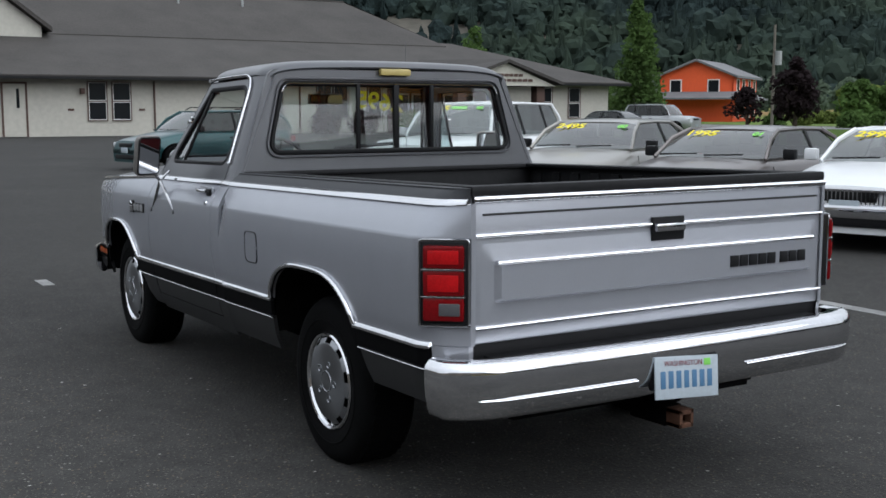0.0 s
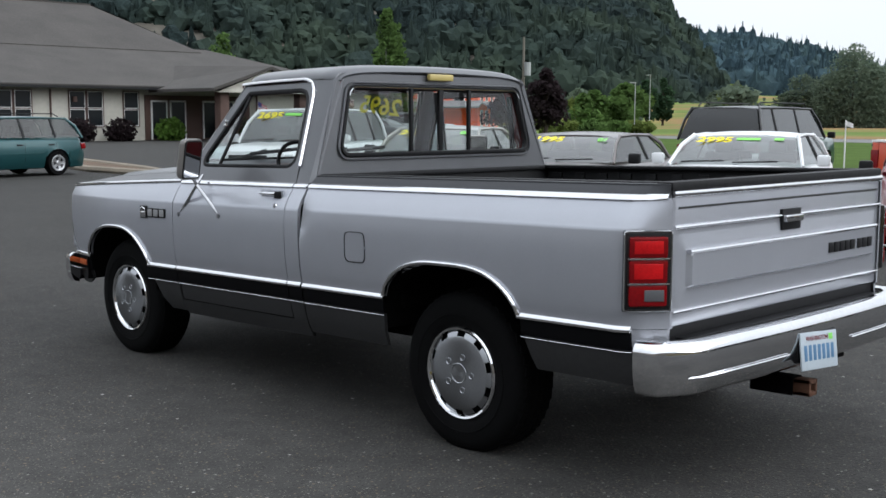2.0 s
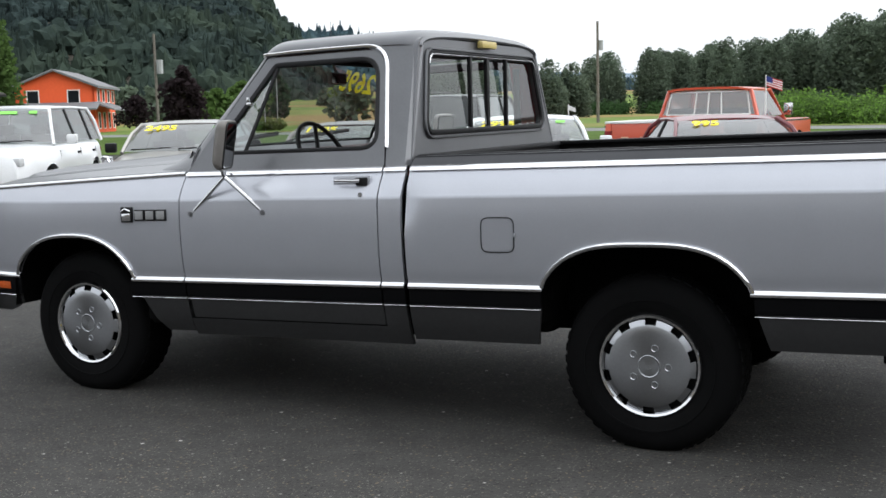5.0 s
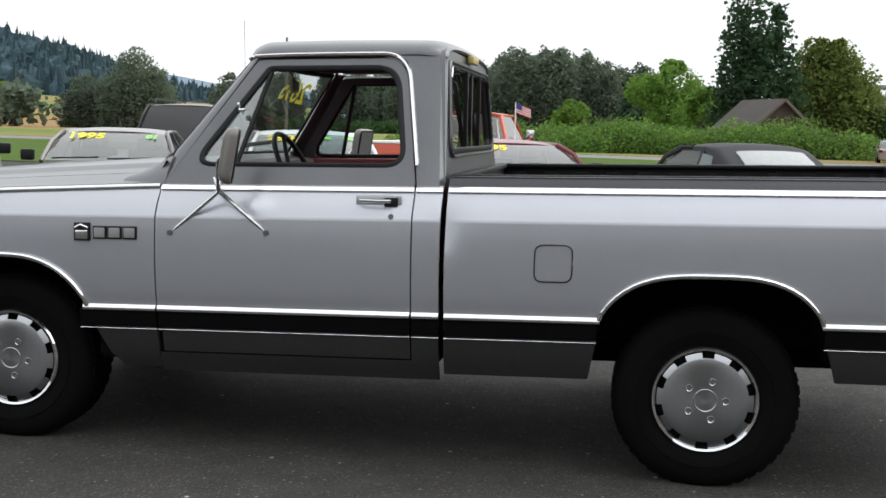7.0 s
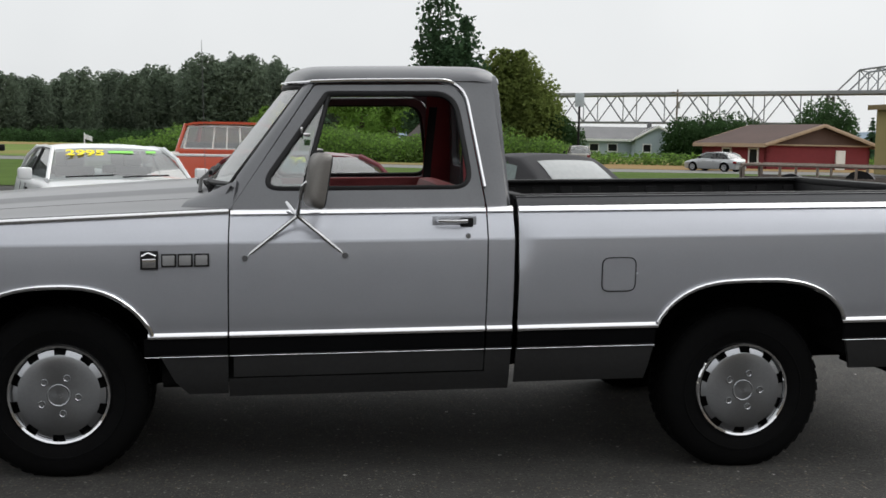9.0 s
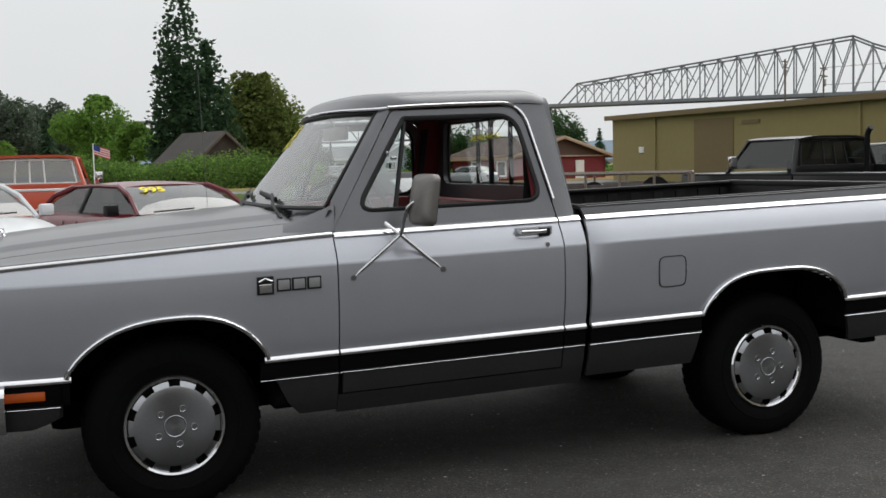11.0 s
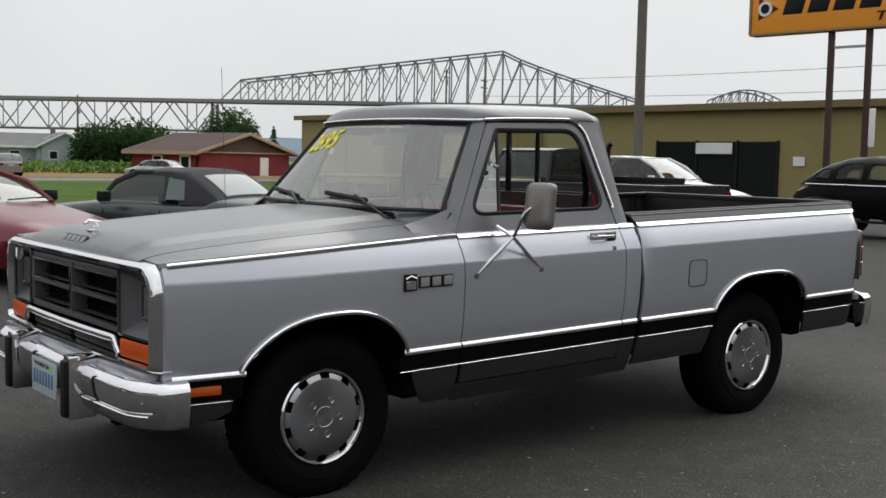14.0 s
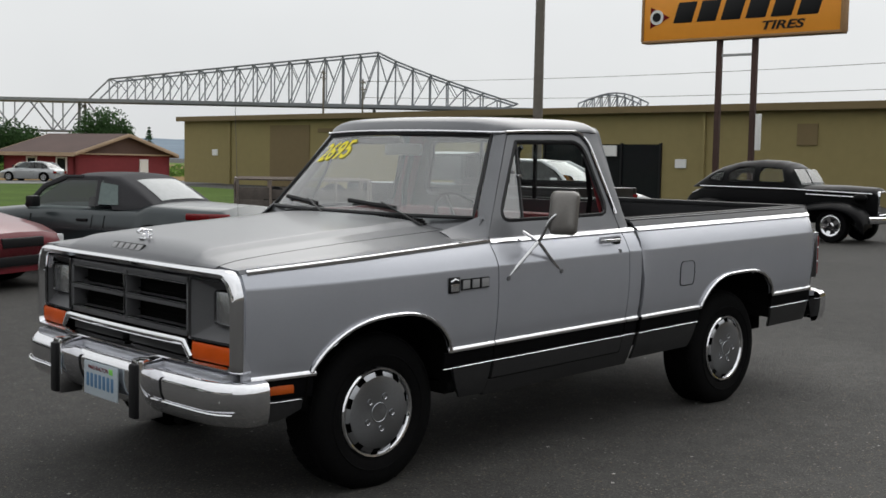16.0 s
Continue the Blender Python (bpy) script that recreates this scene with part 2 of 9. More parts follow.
def grid(bm, rows):
    """Quads over rows of points; every row has the same number."""
    vs = [[bm.verts.new(p) for p in row] for row in rows]
    for a, b in zip(vs, vs[1:]):
        for i in range(len(a) - 1):
            q = [a[i], a[i + 1], b[i + 1], b[i]]
            if len({tuple(round(c, 6) for c in v.co) for v in q}) == 4:
                bm.faces.new(q)
            else:
                u = []
                for v in q:
                    if all((v.co - w.co).length > 1e-6 for w in u):
                        u.append(v)
                if len(u) == 3:
                    bm.faces.new(u)
    return vs


def thicken(bm, amount):
    bmesh.ops.recalc_face_normals(bm, faces=bm.faces)
    bmesh.ops.solidify(bm, geom=list(bm.faces), thickness=amount)


def tube(bm, pts, w, h=None, up=(0, 0, 1), seg=8, closed=False):
    """Sweeps an oval section, w across and h along up, down a line of points."""
    h = h or w
    pts = [Vector(p) for p in pts]
    rings = []
    n = len(pts)
    for i, p in enumerate(pts):
        a, b = pts[(i - 1) % n if closed else max(i - 1, 0)], pts[(i + 1) % n if closed else min(i + 1, n - 1)]
        t = (b - a).normalized()
        s = t.cross(Vector(up))
        s = s.normalized() if s.length > 1e-4 else t.orthogonal().normalized()
        u = s.cross(t).normalized()
        rings.append([p + s * (w / 2 * math.cos(k * 2 * math.pi / seg)) + u * (h / 2 * math.sin(k * 2 * math.pi / seg)) for k in range(seg)])
    vs = [[bm.verts.new(c) for c in r] for r in rings]
    for i in range(n if closed else n - 1):
        a, b = vs[i], vs[(i + 1) % n]
        for k in range(seg):
            bm.faces.new((a[k], a[(k + 1) % seg], b[(k + 1) % seg], b[k]))
    if not closed:
        bm.faces.new(vs[0])
        bm.faces.new(list(reversed(vs[-1])))


def rounded(corners, radii, n=6):
    """A polygon in two dimensions with rounded corners, n + 1 points a corner."""
    out = []
    k = len(corners)
    for i in range(k):
        p, a, b = (Vector(corners[j % k]) for j in (i, i - 1, i + 1))
        u, v = (a - p).normalized(), (b - p).normalized()
        half = u.angle(v) / 2
        d = min(radii[i] / math.tan(half), (a - p).length * 0.49, (b - p).length * 0.49)
        s, e = p + u * d, p + v * d
        for j in range(n + 1):
            t = j / n
            out.append((1 - t) ** 2 * s + 2 * t * (1 - t) * p + t * t * e)
    return out


def ring(bm, outer, inner):
    """Quads between two closed loops of equal length."""
    a, b = [bm.verts.new(p) for p in outer], [bm.verts.new(p) for p in inner]
    for i in range(len(a)):
        j = (i + 1) % len(a)
        bm.faces.new((a[i], a[j], b[j], b[i]))


def lathe(bm, profile, axis_m, seg=40, closed=False):
    """Turns a profile of (radius, along) about the axis (local z of axis_m)."""
    rows = []
    for k in range(seg + 1):
        t = 2 * math.pi * k / seg
        rows.append([axis_m @ Vector((r * math.cos(t), r * math.sin(t), z)) for r, z in profile])
    grid(bm, rows)
    bmesh.ops.remove_doubles(bm, verts=bm.verts, dist=1e-5)


def words(name, body, size, material, parent, m, label="", extrude=0.002, shear=0.0, width=1.0, bold=0.0):
    """Lettering in the built-in font, turned into a mesh."""
    cu = bpy.data.curves.new(name, "FONT")
    cu.body, cu.size, cu.extrude, cu.shear, cu.align_x, cu.align_y = body, size, extrude, shear, "CENTER", "CENTER"
    cu.offset = bold
    tmp = bpy.data.objects.new("tmp", cu)
    me = bpy.data.meshes.new_from_object(tmp)
    bpy.data.objects.remove(tmp)
    bpy.data.curves.remove(cu)
    me.transform(Matrix.Diagonal((width, 1, 1, 1)))
    me.materials.append(material)
    ob = new(name, me)
    ob.parent = parent
    ob.matrix_basis = m
    if label:
        ob["label"] = label
    return ob

# ---- ground: lot, grass, road, fields ----


def asphalt():
    """Worn asphalt: broad worn patches, coarse grain, pale and dark grit, rough relief; a pool of light is painted in.
    """
    m = mat("asphalt", (0.0338, 0.0327, 0.0305), 0.9, 0, 0.42, 1.6, 0.7, 55, spec=0.3)
    nt = m.node_tree
    b = nt.nodes["Principled BSDF"]
    tc = next(n for n in nt.nodes if n.type == "TEX_COORD")
    last = b.inputs["Base Color"].links[0].from_socket
    for scale, edge, keep, colour in ((75, 0.34, 0.54, (0.105, 0.098, 0.085)), (42, 0.30, 0.74, (0.105, 0.083, 0.060)), (26, 0.20, 0.78, (0.17, 0.165, 0.15)), (50, 0.34, 0.70, (0.014, 0.014, 0.014)), (7, 0.075, 0.86, (0.36, 0.35, 0.33))):
        vo, lt, gt, mu, mx = nt.nodes.new("ShaderNodeTexVoronoi"), nt.nodes.new("ShaderNodeMapRange"), nt.nodes.new("ShaderNodeMath"), nt.nodes.new("ShaderNodeMath"), nt.nodes.new("ShaderNodeMix")
        vo.inputs["Scale"].default_value = scale
        lt.inputs["From Min"].default_value, lt.inputs["From Max"].default_value = edge, edge * 0.6
        gt.operation, gt.inputs[1].default_value = "GREATER_THAN", keep
        mu.operation = "MULTIPLY"
        mx.data_type = "RGBA"
        mx.inputs["B"].default_value = (*colour, 1)
        sp = nt.nodes.new("ShaderNodeSeparateColor")
        nt.links.new(tc.outputs["Object"], vo.inputs["Vector"])
        nt.links.new(vo.outputs["Distance"], lt.inputs["Value"])
        nt.links.new(vo.outputs["Color"], sp.inputs["Color"])
        nt.links.new(sp.outputs["Red"], gt.inputs[0])
        nt.links.new(lt.outputs["Result"], mu.inputs[0])
        nt.links.new(gt.outputs[0], mu.inputs[1])
        nt.links.new(mu.outputs[0], mx.inputs["Factor"])
        nt.links.new(last, mx.inputs["A"])
        last = mx.outputs["Result"]
    # ragged pale pool, darker outside: light on the open ground painted into the colour
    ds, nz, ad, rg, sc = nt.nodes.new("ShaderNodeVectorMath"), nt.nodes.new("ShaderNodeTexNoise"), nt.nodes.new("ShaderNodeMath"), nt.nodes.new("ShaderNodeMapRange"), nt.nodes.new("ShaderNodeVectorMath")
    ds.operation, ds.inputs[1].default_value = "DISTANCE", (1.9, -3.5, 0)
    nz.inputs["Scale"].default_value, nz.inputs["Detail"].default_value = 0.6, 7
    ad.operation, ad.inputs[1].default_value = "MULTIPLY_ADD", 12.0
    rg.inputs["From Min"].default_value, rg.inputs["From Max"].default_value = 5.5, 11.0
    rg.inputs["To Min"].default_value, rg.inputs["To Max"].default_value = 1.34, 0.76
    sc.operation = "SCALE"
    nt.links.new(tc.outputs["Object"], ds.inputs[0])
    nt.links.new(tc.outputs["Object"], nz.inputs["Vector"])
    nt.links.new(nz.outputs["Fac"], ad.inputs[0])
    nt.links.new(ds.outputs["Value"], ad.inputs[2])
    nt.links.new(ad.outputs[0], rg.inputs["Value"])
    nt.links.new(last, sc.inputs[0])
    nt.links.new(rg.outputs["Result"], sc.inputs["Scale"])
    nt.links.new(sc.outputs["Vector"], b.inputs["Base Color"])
    return m


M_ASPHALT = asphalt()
M_GRASS = mat("mown_grass", (0.062, 0.098, 0.024), 0.95, 0, 0.35, 1.5, 0.4, 30, spec=0.03)
M_FIELD = mat("dry_field", (0.12, 0.17, 0.045), 0.95, 0, 0.4, 0.06, 0.2, 3, spec=0.05, spots=((0.22, 0.15, 0.07), 0.016, 0.45, 0.53))
M_FOREST_FLOOR = mat("forest_floor", (0.078, 0.072, 0.060), 0.95, 0, 0.5, 0.05, spots=((0.14, 0.115, 0.095), 0.02, 0.52, 0.60), spec=0.1)
M_ROAD = mat("road_grey", (0.14, 0.14, 0.14), 0.9, 0, 0.15, 0.5)
M_KERB = mat("kerb_concrete", (0.20, 0.17, 0.13), 0.9, 0, 0.2, 3)
# blue-grey of the two far ridges is distance haze painted into the colour
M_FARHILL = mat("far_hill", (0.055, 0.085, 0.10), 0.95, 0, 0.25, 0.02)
M_BLUE_HILL = mat("haze_tinted_hill", (0.11, 0.155, 0.20), 0.95, 0, 0.15, 0.01)
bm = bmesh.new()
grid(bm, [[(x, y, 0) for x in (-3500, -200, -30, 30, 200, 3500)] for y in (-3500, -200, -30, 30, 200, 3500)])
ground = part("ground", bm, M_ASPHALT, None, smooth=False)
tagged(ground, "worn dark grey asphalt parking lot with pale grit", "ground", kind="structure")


def sheet(name, corners, z, material, label, category="ground"):
    bm = bmesh.new()
    bm.faces.new([bm.verts.new((x, y, z)) for x, y in corners])
    ob = part(name, bm, material, None, smooth=False)
    return tagged(ob, label, category, kind="structure")


sheet("lawn", [(-40, 30), (-8, 26), (24, 26), (27, 51.5), (10, 51.5), (0, 54.5), (-30, 61.5), (-60, 61.5)], 0.02, M_GRASS, "strip of mown green grass beyond the lot", "lawn")
sheet("road", [(-160, 62), (-30, 62), (0, 55), (10, 52), (300, 52), (300, 58.5), (10, 58.5), (0, 62), (-30, 71), (-160, 71)], 0.015, M_ROAD, "pale grey two-lane road past the lot", "road")
sheet("meadow", [(-400, 71.2), (-30, 71.2), (0, 62.2), (10, 58.7), (160, 58.7), (160, 900), (-400, 900)], 0.03, M_FIELD, "rough meadow behind the road", "meadow")
ISLAND = rounded([(-18.6, 10.0), (-23.0, 9.9), (-30.0, 11.6), (-29.6, 12.6), (-22.0, 11.0)], [0.4] * 5, 5)
bm = bmesh.new()
tube(bm, [(x, y, 0.06) for x, y in ISLAND], 0.22, 0.20, seg=8, closed=True)
tagged(part("kerb", bm, M_KERB, None), "worn concrete kerb round a planting island", "kerb", kind="structure")
M_BARKDUST = mat("bark_mulch", (0.09, 0.055, 0.032), 0.95, 0, 0.35, 4, 0.5, 30)
sheet("planting_bed", [(x, y) for x, y in ISLAND], 0.09, M_BARKDUST, "bark mulch bed inside the kerb", "planting bed")
bm = bmesh.new()
for a, b in (((-4.5, -0.93), (-4.15, -0.83)), ((-0.4, 4.02), (1.4, 4.16)),):
    box(bm, (a[0], a[1], 0.001), (b[0], b[1], 0.005))
M_LINE = mat("worn_white_paint", (0.20, 0.20, 0.195), 0.9, 0, 0.5, 12)
tagged(part("parking_line", bm, M_LINE, None, smooth=False), "worn white parking line on the asphalt", "road marking", kind="structure")


def polar(cx, cy, r, az):
    return cx + r * math.sin(radians(az)), cy + r * math.cos(radians(az))


def hill(name, r0, r1, azs, els, material, rough, label, nr=26, na=120, lift=0.0, pw=0.8):
    """A hillside seen from the lot, rising from r0 to a ridge at r1."""
    bm = bmesh.new()
    rows = []
    for i in range(na + 1):
        az = azs[0] + (azs[-1] - azs[0]) * i / na
        el = float(np.interp(az, azs, els))
        row = []
        for k in range(nr + 1):
            t = k / nr
            r = r0 + (r1 - r0) * t
            x, y = polar(2, -5, r, az)
            top = r1 * math.tan(radians(el)) + 1.4
            z = lift + top * t**pw
            z += rough * t * (noise.noise((x * 0.008, y * 0.008, 1)) + 0.5 * noise.noise((x * 0.025, y * 0.025, 2)))
            row.append((x, y, z - 0.4 if k else -0.4))
        rows.append(row)
    grid(bm, rows)
    ob = part(name, bm, material, None)
    return tagged(ob, label, "hill", kind="structure"), rows


hill_near, near_rows = hill("backdrop_hill", 330, 640, [-112, -95, -80, -70, -60, -50, -42, -37, -35.2, -34.4, -33.4, -32.2, -30.5], [9.5, 9.5, 9, 9, 8.8, 8.6, 8.2, 7.2, 6.4, 5.6, 4.4, 2.6, 0.3], M_FOREST_FLOOR, 9, "steep wooded hill with bare rock patches")
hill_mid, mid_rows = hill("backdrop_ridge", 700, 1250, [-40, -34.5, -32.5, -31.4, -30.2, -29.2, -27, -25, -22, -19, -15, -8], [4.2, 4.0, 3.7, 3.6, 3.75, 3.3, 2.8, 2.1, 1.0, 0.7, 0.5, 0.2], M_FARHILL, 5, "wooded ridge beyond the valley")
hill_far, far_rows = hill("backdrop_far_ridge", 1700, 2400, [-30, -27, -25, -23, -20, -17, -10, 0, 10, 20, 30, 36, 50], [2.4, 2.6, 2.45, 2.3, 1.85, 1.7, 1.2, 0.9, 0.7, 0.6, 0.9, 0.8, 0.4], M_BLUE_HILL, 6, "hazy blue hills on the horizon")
SLOPE_AZ, SLOPE_EL = [-44, -40, -36, -33, -30, -26, -22, -18, -14, -10, -6], [0.1, 0.4, 0.8, 1.15, 1.1, 1.0, 0.95, 0.95, 0.8, 0.4, 0.0]
slope, slope_rows = hill("field_slope", 236, 420, SLOPE_AZ, SLOPE_EL, M_FIELD, 0.6, "tilted dry field at the foot of the hill", 12, 60)


def slope_z(r, az):
    """Height of the tilted field at a distance and bearing."""
    if r < 238 or not -44 < az < -6:
        return 0.0
    return max(0.0, (420 * math.tan(radians(float(np.interp(az, SLOPE_AZ, SLOPE_EL)))) + 1.4) * ((r - 236) / 184) ** 0.8 - 0.9)


# unseen hill, added to darken what the truck's side reflects
hill("backdrop_hill_behind", 200, 420, [72, 85, 100, 140, 165, 190, 215, 235], [0.2, 10, 18, 18, 11, 8, 6, 0.2], M_FOREST_FLOOR, 8, "unseen hill added to darken the truck's reflections", 12, 50)

# ---- plants ----
# the hazy leaf is lightened: distance haze painted into its colour
M_LEAF = [mat("leaf_" + n, c, 0.75, 0, 0.35, 1.2, per_object=0.12, island=0.18, spec=0.05, thin=0.5) for n, c in (("dark", (0.045, 0.086, 0.033)), ("mid", (0.085, 0.140, 0.042)), ("bright", (0.132, 0.233, 0.047)), ("conifer", (0.042, 0.079, 0.040)), ("purple", (0.029, 0.021, 0.023)), ("olive", (0.135, 0.172, 0.048)), ("hazy", (0.125, 0.160, 0.115)))]
M_BARK = mat("bark", (0.06, 0.045, 0.035), 0.95, 0, 0.3, 8, 0.4, 20)
# both bluish greens carry painted-in distance haze
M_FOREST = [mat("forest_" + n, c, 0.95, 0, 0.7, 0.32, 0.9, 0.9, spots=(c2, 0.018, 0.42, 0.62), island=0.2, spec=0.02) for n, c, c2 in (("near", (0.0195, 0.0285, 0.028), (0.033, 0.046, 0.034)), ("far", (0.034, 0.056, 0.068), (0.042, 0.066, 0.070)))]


def leaf_cloud(verts, faces, rng, centre, rad, count, size):
    """Many small leaf clumps in a rough ball: denser near its skin."""
    for _ in range(count):
        d = Vector((rng.gauss(0, 1), rng.gauss(0, 1), rng.gauss(0, 1))).normalized()
        k = rng.uniform(0.45, 1.05) ** 0.7
        p = Vector(centre) + Vector((d.x * rad[0], d.y * rad[1], d.z * rad[2])) * k
        s = size * rng.uniform(0.6, 1.3)
        u = Vector((rng.gauss(0, 1), rng.gauss(0, 1), rng.gauss(0, 0.6))).normalized()
        v = u.cross(Vector((rng.gauss(0, 1), rng.gauss(0, 1), rng.gauss(0, 1)))).normalized()
        n = len(verts)
        verts += [p + u * s, p + v * s * 0.7 + u * s * 0.2, p - u * s * 0.8, p - v * s * 0.7]
        faces.append((n, n + 1, n + 2, n + 3))


def mesh_part(name, verts, faces, material, parent, kind=""):
    me = bpy.data.meshes.new(name)
    me.from_pydata([tuple(v) for v in verts], [], faces)
    me.materials.append(material)
    ob = new(name, me)
    if parent:
        ob.parent = parent
    if kind:
        ob["kind"] = kind
    return ob


def leafy_tree(name, at, high, wide, leaf, seed, label, category="tree", trunk=0.22, count=1500, size=0.34, peak=0.0, group=""):
    """A broad-leaved tree: tapered trunk, limbs, and a crown of leaf clumps with gaps."""
    rng = random.Random(seed)
    e = thing(name, label, category, at, rng.uniform(0, 360), group)
    bm = bmesh.new()
    base = high * trunk
    cyl(bm, (0, 0, -0.1), (0, 0, high * 0.7), wide * 0.035 + 0.06, wide * 0.012, 8)
    blobs = []
    for k in range(15):
        t = rng.uniform(0, 1)
        zz = base + (high - base) * (0.10 + 0.82 * t)
        spread = wide / 2 * (math.sin(math.pi * min(1, 0.22 + 0.72 * t)) ** 0.8 if not peak else (1 - t) ** peak + 0.05)
        a = rng.uniform(0, 2 * math.pi)
        r = spread * rng.uniform(0.25, 0.72)
        c = Vector((r * math.cos(a), r * math.sin(a), zz))
        blobs.append((c, max(0.4, spread * rng.uniform(0.36, 0.56))))
        cyl(bm, (0, 0, max(base * 0.6, zz - high * 0.2)), c, wide * 0.012 + 0.02, 0.02, 5)
    part("trunk", bm, M_BARK, e)
    verts, faces = [], []
    for c, r in blobs:
        leaf_cloud(verts, faces, rng, c, (r, r, r * 0.85), count // 15, size)
    leaf_cloud(verts, faces, rng, (0, 0, high * 0.9), (wide * 0.12, wide * 0.12, high * 0.1), count // 20, size)
    mesh_part("crown", verts, faces, M_LEAF[leaf], e)
    return e


def conifer(name, at, high, wide, leaf, seed, label, tiers=26, per=13, group="", lean=0.0):
    """A conifer: straight trunk with whorls of drooping, ragged boughs."""
    rng = random.Random(seed)
    e = thing(name, label, "conifer tree", at, rng.uniform(0, 360), group)
    bm = bmesh.new()
    cyl(bm, (0, 0, -0.1), (0, 0, high * 0.97), high * 0.016 + 0.05, 0.02, 8)
    part("trunk", bm, M_BARK, e)
    verts, faces = [], []
    for i in range(tiers):
        t = (i + rng.uniform(-0.3, 0.3)) / tiers
        z = high * (0.08 + 0.92 * t)
        r = wide / 2 * (1 - t) ** 0.85 * rng.uniform(0.72, 1.12) + 0.12
        for k in range(per):
            a = 2 * math.pi * (k + rng.random()) / per
            rr = r * rng.uniform(0.6, 1.1)
            droop = rr * rng.uniform(0.10, 0.45)
            d, s = Vector((math.cos(a), math.sin(a), 0)), Vector((-math.sin(a), math.cos(a), 0))
            root = Vector((0, 0, z))
            for q in range(4):
                f0, f1 = q / 4, (q + 1) / 4
                w = rr * 0.22 * (1 - f0 * 0.6) * rng.uniform(0.7, 1.3) + 0.05
                p0, p1 = root + d * rr * f0 - Vector((0, 0, droop * f0 * f0)), root + d * rr * f1 - Vector((0, 0, droop * f1 * f1 + rng.uniform(0, 0.15)))
                n = len(verts)
                verts += [p0 + s * w * 0.5, p1 + s * w, p1 - s * w + Vector((0, 0, -w * 0.7)), p0 - s * w * 0.5]
                faces.append((n, n + 1, n + 2, n + 3))
    mesh_part("crown", verts, faces, M_LEAF[leaf], e)
    return e


def dense_tree(name, at, crowns, leaf, seed, label, size=0.3, group="", per=26, category="tree"):
    """A full-crowned tree, leafy to the ground: crowns of (dx, dy, height, width, shape), shape 0 round to 1 pointed."""
    rng = random.Random(seed)
    e = thing(name, label, category, at, rng.uniform(0, 360), group)
    bm = bmesh.new()
    verts, faces = [], []
    for dx, dy, h, w, sharp in crowns:
        cyl(bm, (dx, dy, -0.1), (dx, dy, h * 0.8), w * 0.03 + 0.05, 0.03, 7)
        tiers = max(8, int(h / 0.75))
        for i in range(tiers):
            t = (i + 0.3) / tiers
            cone, ball = (1 - t) ** 0.8, math.sqrt(max(0.02, 1 - abs((t - 0.42) / 0.58) ** 2.4))
            r = w / 2 * (cone * sharp + ball * (1 - sharp))
            n = max(2, int(2.6 * r / 0.7))
            for k in range(n):
                a = 2 * math.pi * (k + rng.random()) / n
                q = r * rng.uniform(0.55, 0.95)
                b = max(0.4, min(2.0, 0.45 * r + 0.35)) * rng.uniform(0.7, 1.2)
                leaf_cloud(verts, faces, rng, (dx + q * math.cos(a), dy + q * math.sin(a), h * t + rng.uniform(-0.3, 0.4)), (b, b, b * 1.1), per, size)
        leaf_cloud(verts, faces, rng, (dx, dy, h * 0.97), (0.25, 0.25, 0.6), per, size * 0.7)
    part("trunk", bm, M_BARK, e)
    mesh_part("crown", verts, faces, M_LEAF[leaf], e)
    return e


def wood(name, rows, count, seed, material, size, label, lo=0.12, hi=1.0):
    """A far wood: lumpy rounded crowns and pointed conifers strewn over a hillside."""
    rng, rs = random.Random(seed), np.random.RandomState(seed)
    bm = bmesh.new()
    bmesh.ops.create_icosphere(bm, subdivisions=2, radius=1.0)
    ball = np.array([v.co[:] for v in bm.verts])
    tris = np.array([[v.index for v in f.verts] for f in bm.faces])
    bm.free()
    up = (ball[:, 2] + 1) / 2
    cone = np.stack([ball[:, 0] * (1.05 - up), ball[:, 1] * (1.05 - up), up * 3.1 - 0.6], 1)
    verts, faces = [], []
    for _ in range(count):
        i, k = rng.uniform(0, len(rows) - 1.01), (len(rows[0]) - 1.01) * rng.uniform(lo, hi)
        a, b = Vector(rows[int(i)][int(k)]), Vector(rows[int(i) + 1][int(k) + 1])
        p = Vector((a.x + (b.x - a.x) * (i % 1), a.y + (b.y - a.y) * (i % 1), a.z + (b.z - a.z) * (k % 1)))
        if noise.noise((p.x * 0.022, p.y * 0.022, 5)) > 0.42:
            continue
        s = size * rng.uniform(0.55, 1.25)
        pointed = rng.random() < 0.42
        shape = (cone if pointed else ball) * (1 + rs.uniform(-0.34, 0.34, (len(ball), 1)))
        scale = (s * 0.75, s * 0.75, s * 0.8) if pointed else (s, s, s * rng.uniform(0.8, 1.15))
        faces.append(tris + sum(map(len, verts[-1:])) * len(verts))
        verts.append(shape * scale + np.array((p.x, p.y, p.z + (0 if pointed else s * 0.4))))
    ob = mesh_part(name, np.concatenate(verts).tolist(), np.concatenate(faces).tolist(), material, None)
    return tagged(ob, label, "forest", kind="stuff")


wood("hill_forest", near_rows, 14500, 3, M_FOREST[0], 3.3, "dense mixed forest covering the steep hill", 0.0)
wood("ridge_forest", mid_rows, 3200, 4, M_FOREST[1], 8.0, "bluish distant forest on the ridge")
rng = random.Random(11)
